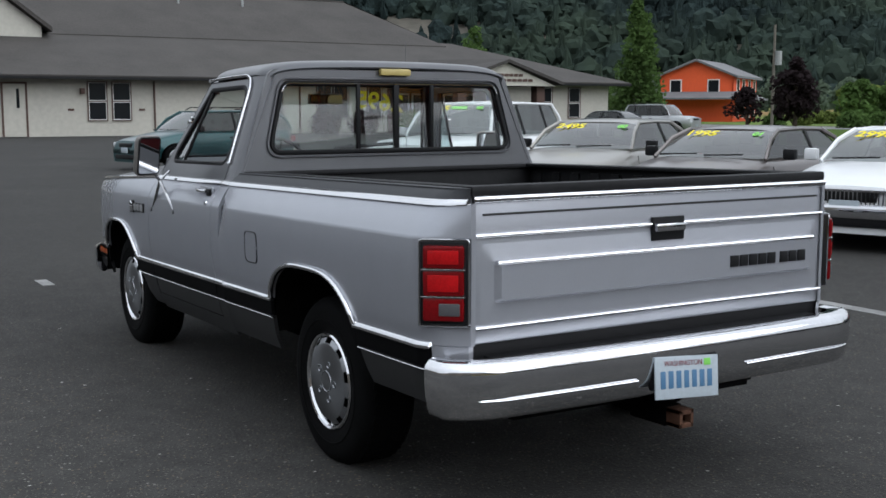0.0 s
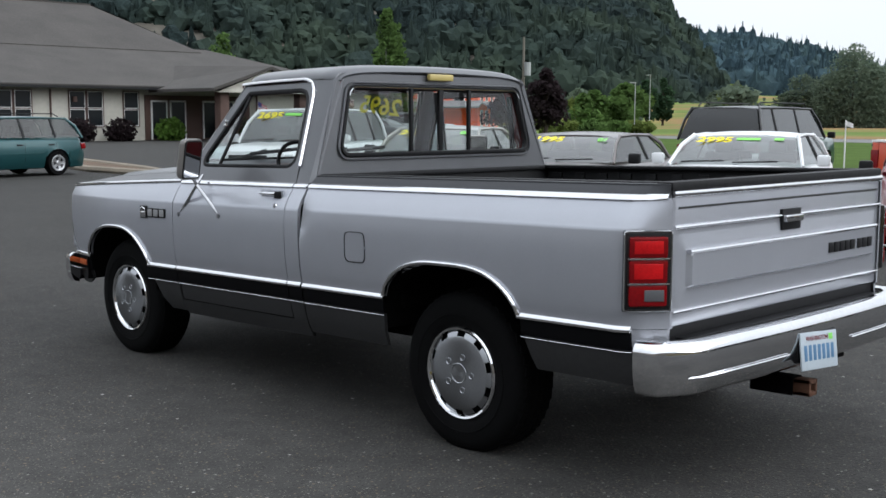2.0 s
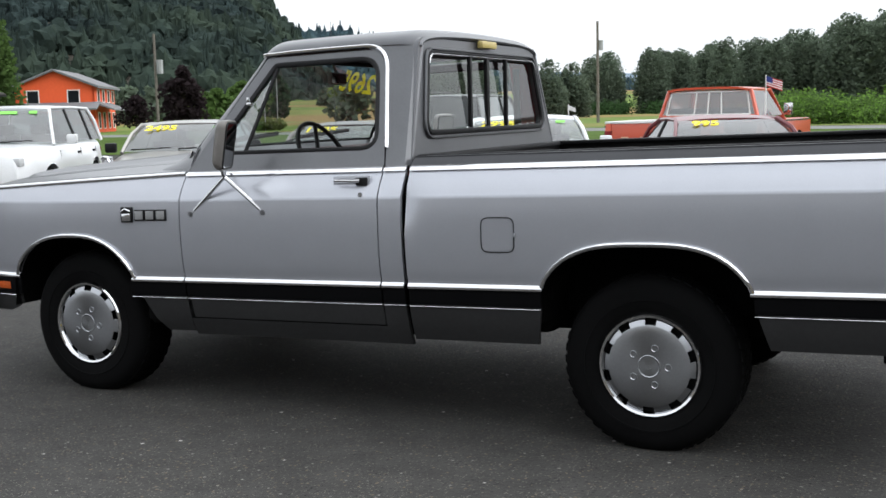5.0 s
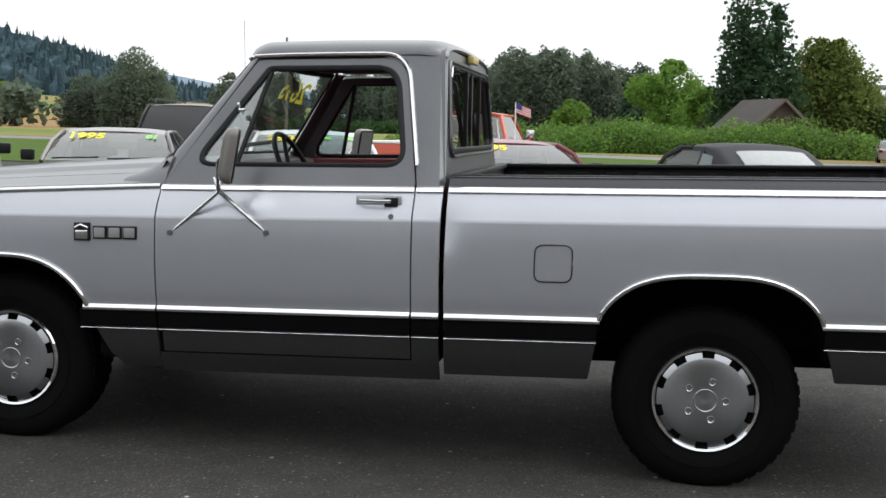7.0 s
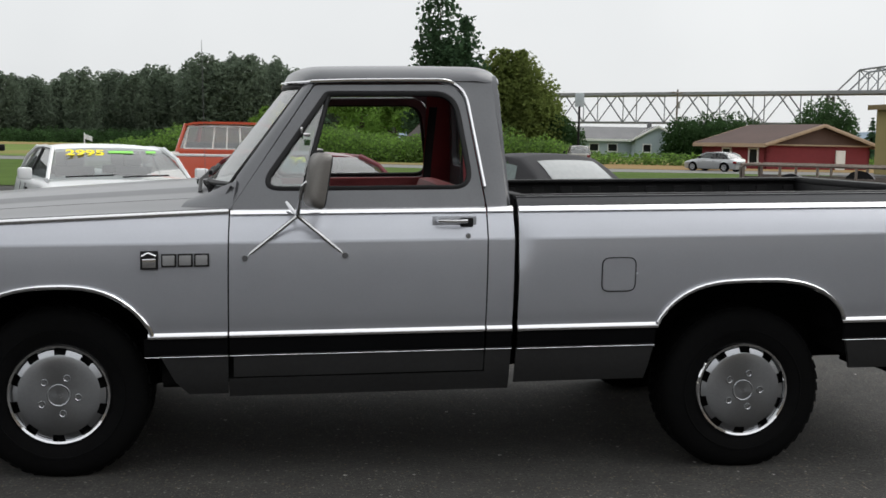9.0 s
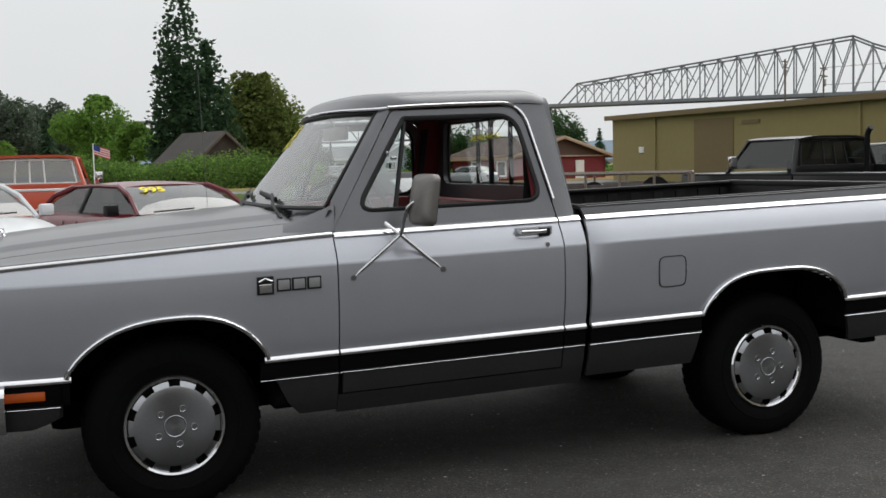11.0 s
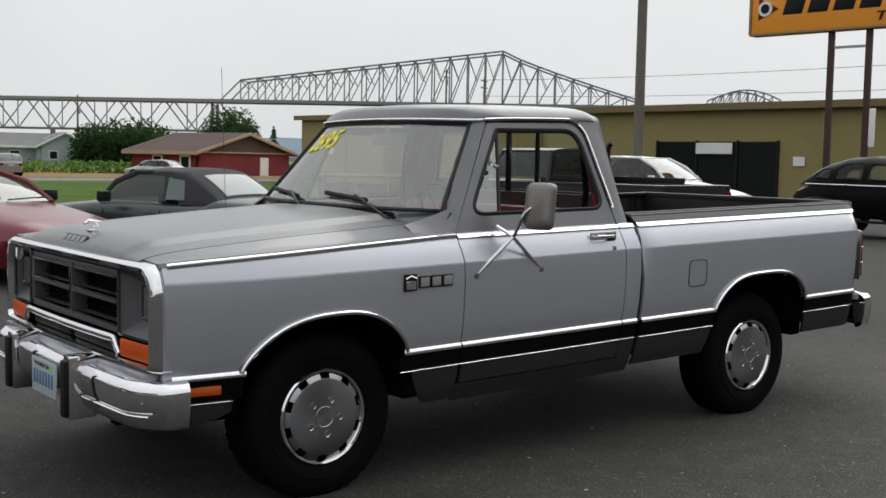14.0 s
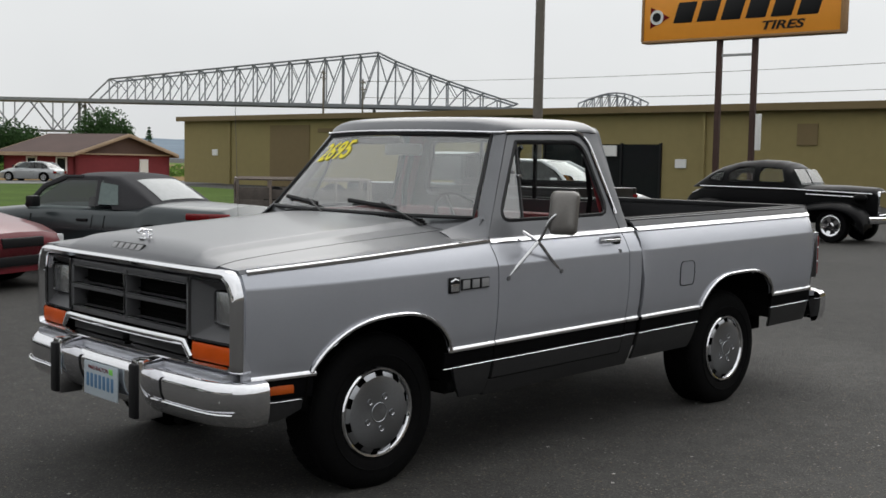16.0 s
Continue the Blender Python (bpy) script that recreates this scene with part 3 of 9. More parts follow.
# shrubs and trees at the foot of the hill
for k in range(26):
    az = rng.uniform(-62, -30)
    r = rng.uniform(170, 320)
    if -34.4 < az < -31.4:
        continue
    x, y = polar(2, -5, r, az)
    leafy_tree("valley_tree", (x, y, slope_z(r, az)), rng.uniform(5, 10), rng.uniform(6, 11), rng.choice((6, 6, 1, 5)), 100 + k, "rounded green tree at the foot of the hill", count=420, size=0.75, trunk=0.08, group="valley trees")
dense_tree("cone_tree", (-77, 69, 0), [(0, 0, 11.6, 4.8, 0.85)], 1, 21, "slim bright green cone-shaped conifer", 0.24, per=70, category="conifer tree")
dense_tree("cone_tree", (-95, 62, 0), [(0, 0, 9.6, 4.4, 0.8)], 1, 22, "slim green conifer behind the brown roof", 0.24, per=60, category="conifer tree")
leafy_tree("purple_tree", (-42.2, 51.3, 0), 4.6, 3.3, 4, 23, "dark purple-leaved tree beside the orange house", count=1900, size=0.2, trunk=0.12)
leafy_tree("small_tree", (-43.8, 48.9, 0), 2.7, 2.7, 4, 24, "small reddish-brown tree by the road", count=900, size=0.16, trunk=0.2)
leafy_tree("valley_tree", (-100, 139, 0), 6.6, 8.5, 1, 151, "rounded green tree at the foot of the hill", count=1500, size=0.45, trunk=0.06, group="valley trees")
leafy_tree("valley_tree", (-107, 137, 0), 5.0, 6.5, 5, 152, "rounded green tree at the foot of the hill", count=1200, size=0.45, trunk=0.06, group="valley trees")
for k, (az, r, h, w, lf) in enumerate(((-25.3, 175, 11.5, 9.5, 0), (-27.6, 178, 7.5, 6.5, 0), (-24.0, 180, 7.0, 7, 0), (-30.5, 190, 6.5, 5, 5), (-20.9, 165, 8.2, 5.4, 0), (-19.7, 168, 7.6, 5.0, 0), (-37.5, 135, 4.6, 5.5, 1), (-36.3, 138, 3.9, 5.0, 1), (-35.0, 200, 8, 5, 3), (-34.2, 205, 8.5, 5, 3))):
    x, y = polar(4.3, -5, r, az)
    at = (x, y, 0)
    if lf == 0:
        dense_tree("field_tree", at, [(0, 0, h, w * 0.72, 0.15), (w * 0.3, 0.5, h * 0.8, w * 0.55, 0.2), (-w * 0.32, -0.4, h * 0.66, w * 0.55, 0.1)], 6, 200 + k, "tall dark green tree in the field", 0.20, "field trees", 66)
    else:
        leafy_tree("field_tree", at, h, w, lf, 200 + k, "rounded dark green tree in the field", count=1100, size=0.42, trunk=0.1, group="field trees")
# the tall tree line beyond the meadow
ROW_LABEL = "tall dark tree in the row beyond the meadow"
protos = [dense_tree("row_tree", (*polar(1, -5, 232, -13.6), 0), [(0, 0, 12.0, 6.4, 0.15), (2.6, 1.0, 9.0, 5.0, 0.1)], 6, 300, ROW_LABEL, 0.26, "tree row", 58),
          dense_tree("row_tree", (*polar(1, -5, 236, -11.9), 0), [(0, 0, 13.5, 6.0, 0.2), (-2.4, 0.5, 10.0, 5.0, 0.1)], 6, 301, ROW_LABEL, 0.26, "tree row", 58),
          dense_tree("row_tree", (*polar(1, -5, 230, -10.2), 0), [(0, 0, 13.0, 6.6, 0.1), (2.0, -1.0, 11.5, 5.5, 0.2), (-2.5, 0, 8.0, 5.0, 0.1)], 6, 302, ROW_LABEL, 0.26, "tree row", 58)]
for k, (az, s) in enumerate(((-18.6, 0.62), (-17.7, 0.84), (-16.9, 0.88), (-14.75, 0.98), (-14.2, 0.9), (-13.2, 0.88), (-12.3, 0.97), (-11.2, 0.97), (-9.6, 1.02), (-8.9, 1.05), (-8.2, 1.08), (-7.5, 1.1), (-6.8, 1.16), (-6.1, 1.2), (-5.4, 1.26), (-4.7, 1.26), (-4.0, 1.3), (-3.3, 1.25), (-2.6, 1.28), (-1.9, 1.22), (-1.1, 1.08), (-0.2, 1.18), (0.8, 1.1), (1.8, 0.9), (3.4, 0.95), (10.2, 0.8), (11.8, 0.75))):
    x, y = polar(1, -5, 225 + rng.uniform(-8, 14), az)
    copy_thing(protos[k % 3], pose(x, y, 0, 0, 0, rng.uniform(0, 360)) @ Matrix.Diagonal((s, s, s, 1)))
conifer("dark_fir", (*polar(1, -5, 205, 0.2), 0), 12.0, 6.5, 3, 41, "dark fir at the end of the tree row")
leafy_tree("willow_tree", (*polar(1, -5, 150, 2.2), 0), 11.0, 12.5, 2, 42, "rounded fresh green tree beyond the hedge", count=7000, size=0.27, trunk=0.05)
leafy_tree("willow_tree", (*polar(1, -5, 140, 3.9), 0), 7.2, 7.5, 2, 43, "rounded fresh green tree beyond the hedge", count=5000, size=0.25, trunk=0.05)
leafy_tree("willow_tree", (*polar(1, -5, 135, -2.6), 0), 5.2, 6.0, 2, 44, "low yellow-green tree beyond the hedge", count=4000, size=0.25, trunk=0.05)
dense_tree("tall_fir", (12.2, 104, 0), [(0, 0, 18.4, 6.0, 0.6), (1.3, 0.4, 13.0, 5.0, 0.6), (-0.8, 0, 11.0, 5.5, 0.5)], 3, 45, "tall dark fir with ragged boughs", 0.26, per=22, category="conifer tree")
dense_tree("tall_fir", (15.0, 106, 0), [(0, 0, 13.8, 6.2, 0.75)], 3, 46, "dark fir beside a taller one", 0.30, per=26, category="conifer tree")
dense_tree("broad_cedar", (21.5, 114, 0), [(-0.9, 0, 11.0, 10.6, 0.8), (1.3, 0.6, 11.4, 10.2, 0.8), (-3.6, 0.5, 6.8, 6.5, 0.5), (3.9, -0.5, 6.4, 6.0, 0.5)], 5, 47, "broad cone-shaped green cedar with two tips", 0.22, per=85, category="conifer tree")
for k, (az, r, h, w) in enumerate(((18.9, 128, 4.3, 4.4), (19.9, 130, 4.8, 5.0), (21.0, 127, 4.6, 4.8), (22.0, 131, 4.4, 4.6), (25.2, 130, 6.6, 6.0), (26.0, 132, 6.2, 5.0), (12.9, 118, 4.0, 3.6))):
    x, y = polar(-0.46, -5.6, r, az)
    dense_tree("house_tree", (x, y, 0), [(0, 0, h, w * 0.8, 0.1), (w * 0.3, 0.4, h * 0.85, w * 0.6, 0.1), (-w * 0.3, -0.3, h * 0.8, w * 0.6, 0.1)], 0, 400 + k, "dark rounded tree behind the houses", 0.16, "house trees", 60)
conifer("small_fir", (59.2, 108.4, 0), 5.0, 2.6, 3, 409, "small dark fir behind the red building", 20, 11)
# roadside shrubs before the valley
rng = random.Random(57)
for k in range(6):
    x, y = polar(5.7, -2.9, rng.uniform(90, 112), -42.5 + k * 1.2)
    leafy_tree("roadside_shrub", (x, y, 0), rng.uniform(0.7, 1.2), rng.uniform(2.0, 3.5), (1, 5, 5, 1)[k % 4], 430 + k, "low yellow-green shrub beside the road", "shrub", 0.02, 1500, 0.2, group="roadside shrubs")
# bramble hedge
rng = random.Random(51)
verts, faces = [], []
for k in range(104):
    t = k / 103
    az = -10.5 + 23 * t
    r = 76 + rng.uniform(-2.5, 2.5)
    x, y = polar(0, -5, r, az)
    h = (1.25 + 0.9 * noise.noise((x * 0.13, y * 0.13, 0)) + rng.uniform(-0.3, 0.3)) * (1.0 if az < 10 else 0.8) * (1.0 if az > -6 else 0.35 + 0.65 * (az + 10.5) / 4.5)
    leaf_cloud(verts, faces, rng, (x, y, h * 0.5), (1.5, 2.0, h * 1.15), 620, 0.11)
for k in range(50):
    x, y = 17 + k * 0.75, 73 + rng.uniform(-1.5, 1.5)
    leaf_cloud(verts, faces, rng, (x, y, 0.35), (1.0, 1.2, 0.6), 160, 0.13)
hedge = mesh_part("bramble_hedge", verts, faces, M_LEAF[1], None)
hedge.data.materials.append(M_LEAF[2])
hedge.data.polygons.foreach_set("material_index", [int(rng.random() < 0.45) for _ in faces])
tagged(hedge, "long overgrown green bramble hedge", "hedge", kind="stuff")

# dark undergrowth at the foot of the tree row
verts, faces = [], []
for k in range(110):
    az = -19.5 + 14 * k / 109
    if -15.9 < az < -15.1:
        continue
    x, y = polar(1, -5, 212 + rng.uniform(-5, 5), az)
    leaf_cloud(verts, faces, rng, (x, y, 0.9), (1.6, 1.6, rng.uniform(1.0, 2.2)), 110, 0.26)
tagged(mesh_part("undergrowth", verts, faces, M_LEAF[0], None), "dark green undergrowth below the tree row", "undergrowth", kind="stuff")

# ---- buildings ----
M_CREAM = mat("cream_wall", (0.47, 0.45, 0.395), 0.85, 0, 0.12, 1)
M_SHINGLE = mat("brown_shingles", (0.050, 0.045, 0.041), 0.9, 0, 0.3, 2.0, 0.4, 6)
M_BROWN = mat("brown_trim", (0.085, 0.05, 0.04), 0.8)
M_WHITE = mat("white_paint", (0.72, 0.72, 0.70), 0.6, 0, 0.06)
M_DARKWIN = mat("dark_window", (0.012, 0.014, 0.016), 0.15, 0, 0.1, 1, spec=0.2)
M_ORANGE = mat("orange_wall", (0.72, 0.10, 0.025), 0.8, 0, 0.08, 1)
M_GREYROOF = mat("grey_roof", (0.15, 0.15, 0.155), 0.9, 0, 0.2, 2)
M_BLUEWALL = mat("pale_blue_wall", (0.36, 0.42, 0.46), 0.85, 0, 0.08, 1)
M_REDWALL = mat("barn_red_wall", (0.17, 0.020, 0.026), 0.85, 0, 0.12, 1)
M_REDROOF = mat("red_brown_roof", (0.060, 0.033, 0.027), 0.9, 0, 0.2, 2)
M_BARE = mat("bare_timber", (0.36, 0.27, 0.19), 0.85, 0, 0.15, 2)
M_OLIVE = mat("olive_wall", (0.25, 0.205, 0.085), 0.85, 0, 0.07, 0.6, 0.1, 8)
M_OLIVE_DK = mat("olive_door", (0.17, 0.125, 0.058), 0.8, 0, 0.06, 1)
M_WOODGREY = mat("weathered_boards", (0.10, 0.085, 0.075), 0.95, 0, 0.3, 3)
M_BARN = mat("dark_barn_boards", (0.05, 0.04, 0.034), 0.95, 0, 0.3, 3)
M_POLE = mat("weathered_pole", (0.14, 0.125, 0.105), 0.9, 0, 0.15, 2)
M_GALV = mat("galvanised_steel", (0.35, 0.36, 0.36), 0.5, 0.6, 0.1, 3)


def window(bm_parent, m, w, h, panes=1, frame_mat=None, name="window"):
    """A window on a wall (local x across, y outwards is minus, z up): frame, dark panes, sill."""
    bm = bmesh.new()
    box(bm, (-w / 2, -0.04, -h / 2), (w / 2, 0.02, h / 2))
    o = part(name, bm, M_DARKWIN, bm_parent, smooth=False)
    o.matrix_basis = m
    f = 0.055 if frame_mat else 0.10
    bm = bmesh.new()
    for a, b in (((-w / 2 - f, -0.08, h / 2), (w / 2 + f, 0.0, h / 2 + f)), ((-w / 2 - f, -0.08, -h / 2 - f), (w / 2 + f, 0.0, -h / 2)), ((-w / 2 - f, -0.08, -h / 2), (-w / 2, 0.0, h / 2)), ((w / 2, -0.08, -h / 2), (w / 2 + f, 0.0, h / 2))):
        box(bm, a, b)
    if panes > 1:
        box(bm, (-w / 2, -0.07, -0.03), (w / 2, 0, 0.03))
        sash = bmesh.new()
        for z0, z1 in ((-h / 2, -0.03), (0.03, h / 2)):
            for a, b in (((-w / 2, -0.06, z0), (w / 2, 0, z0 + 0.035)), ((-w / 2, -0.06, z1 - 0.035), (w / 2, 0, z1)), ((-w / 2, -0.06, z0 + 0.035), (-w / 2 + 0.035, 0, z1 - 0.035)), ((w / 2 - 0.035, -0.06, z0 + 0.035), (w / 2, 0, z1 - 0.035))):
                box(sash, a, b)
        part("sash", sash, M_WHITE, o, smooth=False)
    part("window_frame", bm, frame_mat or M_WHITE, o, smooth=False)
    return o


def gable(name, label, at, rz, L, W, eave, ridge, wall, roof_m, over=0.5, trim=None, category="house"):
    """A gabled house: x along the ridge, walls, roof slabs, gable ends. Returns the thing."""
    e = thing(name, label, category, at, rz)
    bm = bmesh.new()
    for sy in (-1, 1):
        y0, y1 = sorted((sy * W / 2, sy * (W / 2 - 0.2)))
        box(bm, (-L / 2, y0, 0), (L / 2, y1, eave))
    for sx in (-1, 1):
        v = [bm.verts.new((sx * (L / 2 + dx), y, z)) for dx in (0.0, -0.2) for y, z in ((-W / 2, 0), (W / 2, 0), (W / 2, eave), (0, ridge), (-W / 2, eave))]
        bm.faces.new(v[:5])
        bm.faces.new(v[5:])
        for i in range(5):
            bm.faces.new((v[i], v[(i + 1) % 5], v[5 + (i + 1) % 5], v[5 + i]))
    part("wall", bm, wall, e, smooth=False)
    for sy in (-1, 1):
        bm = bmesh.new()
        k = (ridge - eave) / (W / 2)
        y1, z1 = sy * (W / 2 + over), eave - k * over
        pts = [(-L / 2 - over, 0, ridge), (L / 2 + over, 0, ridge), (L / 2 + over, y1, z1), (-L / 2 - over, y1, z1)]
        lo = [bm.verts.new((x, y, z + 0.03)) for x, y, z in pts]
        hi = [bm.verts.new((x, y, z + 0.2)) for x, y, z in pts]
        bm.faces.new(lo)
        bm.faces.new(hi)
        for i in range(4):
            bm.faces.new((lo[i], lo[(i + 1) % 4], hi[(i + 1) % 4], hi[i]))
        r = part("roof", bm, roof_m, e, smooth=False)
        bm = bmesh.new()
        ya, yb = sorted((y1, y1 + sy * 0.06))
        box(bm, (-L / 2 - over, ya, z1 - 0.05), (L / 2 + over, yb, z1 + 0.2))
        part("fascia", bm, trim or M_WHITE, r, smooth=False)
        for sx in (-1, 1):
            bm = bmesh.new()
            x0 = sx * (L / 2 + over)
            tube(bm, [(x0, 0, ridge + 0.1), (x0, y1, z1 + 0.1)], 0.06, 0.24, seg=4)
            part("barge_board", bm, trim or M_WHITE, r, smooth=False)
    return e


# long cream building with the brown shingle roof; its front looks along +x
main = thing("church_hall", "long low cream building with a broad brown shingle roof", "building", (-56, 12, 0), 90)
bm = bmesh.new()
box(bm, (-34, 0, 0), (36.0, 0.3, 3.12))
box(bm, (-34, 20, 0), (36.0, 20.3, 3.0))
box(bm, (35.7, 0.3, 0), (36.0, 20, 3.0))
box(bm, (-34, 0.3, 0), (-33.7, 20, 3.0))
part("wall", bm, M_CREAM, main, smooth=False)


def slab(name, pts, material, parent, t=0.18):
    bm = bmesh.new()
    lo, hi = [bm.verts.new(p) for p in pts], [bm.verts.new((x, y, z + t)) for x, y, z in pts]
    bm.faces.new(lo)
    bm.faces.new(hi)
    for i in range(len(pts)):
        j = (i + 1) % len(pts)
        bm.faces.new((lo[i], lo[j], hi[j], hi[i]))
    return part(name, bm, material, parent, smooth=False)


slab("roof", [(-35, -1.0, 3.04), (37.2, -1.0, 3.04), (28, 8.0, 5.9), (-35, 8.0, 5.9)], M_SHINGLE, main)
slab("roof", [(37.2, -1.0, 3.04), (37.2, 21.0, 2.95), (28, 12.0, 5.9), (28, 8.0, 5.9)], M_SHINGLE, main)
slab("roof", [(-35, 21.0, 2.95), (37.2, 21.0, 2.95), (28, 12.0, 5.9), (-35, 12.0, 5.9)], M_SHINGLE, main)
slab("upper_roof", [(-35, 7.0, 5.75), (27, 7.0, 5.75), (22.5, 14.0, 9.1), (-35, 14.0, 9.1)], M_SHINGLE, main, 0.07)
slab("upper_roof", [(-35, 21.0, 5.75), (27, 21.0, 5.75), (22.5, 14.0, 9.1), (-35, 14.0, 9.1)], M_SHINGLE, main)
bm = bmesh.new()
bm.faces.new([bm.verts.new(p) for p in ((27, 7.0, 5.8), (27, 21.0, 5.8), (22.5, 14.0, 9.25))])
part("hip", bm, M_SHINGLE, main, smooth=False)
bm = bmesh.new()
tri = [(-13.8, 6.15), (-0.6, 6.15), (-7.2, 11.15)]
va = [bm.verts.new((x, 6.3, z)) for x, z in (tri[0], (-13.8, 5.2), (-0.6, 5.2), tri[1], tri[2])]
bm.faces.new(va)
part("cross_gable", bm, M_CREAM, main, smooth=False)
for a, b in ((tri[0], tri[2]), (tri[1], tri[2])):
    dx = -0.5 if a[0] < -7 else 0.5
    slab("cross_roof", [(a[0] + dx, 5.8, a[1] - 0.3), (a[0] + dx, 18, a[1] - 0.3), (b[0], 18, b[1] + 0.1), (b[0], 5.8, b[1] + 0.1)], M_SHINGLE, main, 0.25)
bm = bmesh.new()
box(bm, (-35, -1.08, 3.00), (37.2, -1.0, 3.14))
part("gutter", bm, M_BLACK, main, smooth=False)
for x in (3.9, 12.6, 26.6):
    bm = bmesh.new()
    box(bm, (x - 0.04, -0.10, 0.0), (x + 0.04, -0.01, 2.95))
    part("downpipe", bm, M_BROWN, main, smooth=False)
for x in (-0.6, 3.2, 8.7):
    bm = bmesh.new()
    box(bm, (x - 0.16, -0.05, 1.35), (x + 0.16, -0.01, 1.47))
    part("wall_vent", bm, M_BROWN, main, smooth=False)
for x in (-20.0, -18.8, -9.6, -8.4, 0.8, 2.1, 9.9, 11.0, 14.2, 15.3, 17.6, 30.6, 33.0):
    window(main, pose(x, -0.01, 1.86), 0.95, 2.0, 2, M_BROWN)
for x, z in ((14.0, 8.0), (17.0, 7.2), (-3.0, 6.6), (9.5, 8.3)):
    bm = bmesh.new()
    cyl(bm, (x, 12.4, z), (x, 12.4, z + 1.0), 0.09, seg=8)
    part("roof_pipe", bm, M_GALV, main)
for x in (-8.5, 0.0, 7.5, 14.0):
    bm = bmesh.new()
    box(bm, (x - 0.12, -0.25, 2.25), (x + 0.12, 0.0, 2.55), 0.03)
    part("wall_lamp", bm, M_BROWN, main)
bm = bmesh.new()
box(bm, (-4.0, -0.05, 0.02), (-2.9, 0.05, 2.75))
door_m = part("door", bm, M_CREAM, main, smooth=False)
bm = bmesh.new()
box(bm, (-3.35, -0.07, 1.5), (-3.2, 0.0, 2.5))
part("door_light", bm, M_DARKWIN, door_m, smooth=False)
bm = bmesh.new()
for a, b in (((-4.1, -0.08, 0.02), (-4.0, 0.0, 2.75)), ((-2.9, -0.08, 0.02), (-2.8, 0.0, 2.75)), ((-4.1, -0.08, 2.75), (-2.8, 0.0, 2.85))):
    box(bm, a, b)
part("door_frame", bm, M_BROWN, door_m, smooth=False)
# portico of the entrance
bm = bmesh.new()
box(bm, (18.5, -0.1, 0.0), (26, 0.05, 2.7))
ent = part("entrance", bm, M_BROWN, main, smooth=False)
for k, x in enumerate((19.4, 20.7, 23.0, 24.2)):
    bm = bmesh.new()
    box(bm, (x - 0.5, -0.16, 0.1), (x + 0.5, -0.08, 2.3))
    d = part("glass_door", bm, M_DARKWIN, ent, smooth=False)
    bm = bmesh.new()
    for a, b in (((x - 0.55, -0.2, 0.05), (x - 0.47, -0.1, 2.4)), ((x + 0.47, -0.2, 0.05), (x + 0.55, -0.1, 2.4)), ((x - 0.5, -0.2, 2.3), (x + 0.5, -0.1, 2.4))):
        box(bm, a, b)
    part("door_frame", bm, M_WHITE, d, smooth=False)
for x in (20.0, 25.6):
    bm = bmesh.new()
    box(bm, (x - 0.3, -6.3, 0), (x + 0.3, -5.7, 2.85), 0.03)
    part("porch_post", bm, M_BROWN, main)
for sx in (-1, 1):
    slab("porch_roof", [(22.8, -7.0, 4.15), (22.8, 7.0, 4.6), (22.8 + sx * 4.0, 7.0, 2.85), (22.8 + sx * 4.0, -7.0, 2.85)], M_SHINGLE, main)
bm = bmesh.new()
bm.faces.new([bm.verts.new(p) for p in ((19.2, -6.7, 2.8), (26.4, -6.7, 2.8), (22.8, -6.7, 4.12))])
porch_gable = part("porch_gable", bm, M_CREAM, main, smooth=False)
for z, n, w in ((3.42, 7, 0.26), (3.12, 10, 0.30)):
    for k in range(n):
        bm = bmesh.new()
        x = 22.8 + (k - (n - 1) / 2) * (w + 0.08)
        box(bm, (x - w / 2, -6.75, z - 0.08), (x + w / 2, -6.70, z + 0.08))
        part("sign_bar", bm, M_BROWN, porch_gable, smooth=False)
for k, (x, lf) in enumerate(((13.6, 4), (16.1, 4), (19.4, 2), (24.6, 0), (26.4, 0))):
    rngb = random.Random(70 + k)
    verts, faces = [], []
    leaf_cloud(verts, faces, rngb, (0, 0, 0.6), (0.95, 0.95, 0.75), 500, 0.13)
    leaf_cloud(verts, faces, rngb, (0, 0, 0.45), (0.7, 0.7, 0.5), 200, 0.2)
    b = mesh_part("shrub", verts, faces, M_LEAF[lf], None)
    b.matrix_world = pose(-54.6, 12 + x, 0)
    tagged(b, "clipped rounded shrub along the cream wall", "shrub", group="wall shrubs")

# orange house far across the road
oh = gable("orange_house", "two-storey bright orange house with white window frames", (-88, 89, 0), 122, 12, 8.0, 4.9, 6.5, M_ORANGE, M_GREYROOF, 0.5, M_GREYROOF)
for y, z in ((-1.9, 3.8), (2.2, 3.8)):
    window(oh, pose(-6.02, y, z, 0, 0, -90), 1.1, 1.3, 1)
for x in (-4, -1.2, 1.8, 4.4):
    window(oh, pose(x, -4.02, 3.9), 1.1, 1.2, 1)
    window(oh, pose(x, -4.02, 1.3), 1.0, 1.6, 1)
slab("porch_roof", [(-6.2, -6.0, 2.3), (2.5, -6.0, 2.3), (2.5, -3.9, 3.1), (-6.2, -3.9, 3.1)], M_GREYROOF, oh)
slab("porch_roof", [(-8.4, -4.6, 2.4), (-8.4, 4.4, 2.4), (-5.9, 4.4, 3.1), (-5.9, -4.6, 3.1)], M_GREYROOF, oh)
# barn
barn = gable("barn", "small weathered grey wooden barn behind the hedge", (12.7, 94, 0), -68, 6.5, 5.3, 2.0, 4.3, M_BARN, M_SHINGLE, 0.4, M_WOODGREY, "barn")
bm = bmesh.new()
box(bm, (3.25, -0.5, 1.1), (3.32, 0.5, 2.5))
part("hay_door", bm, M_BROWN, barn, smooth=False)
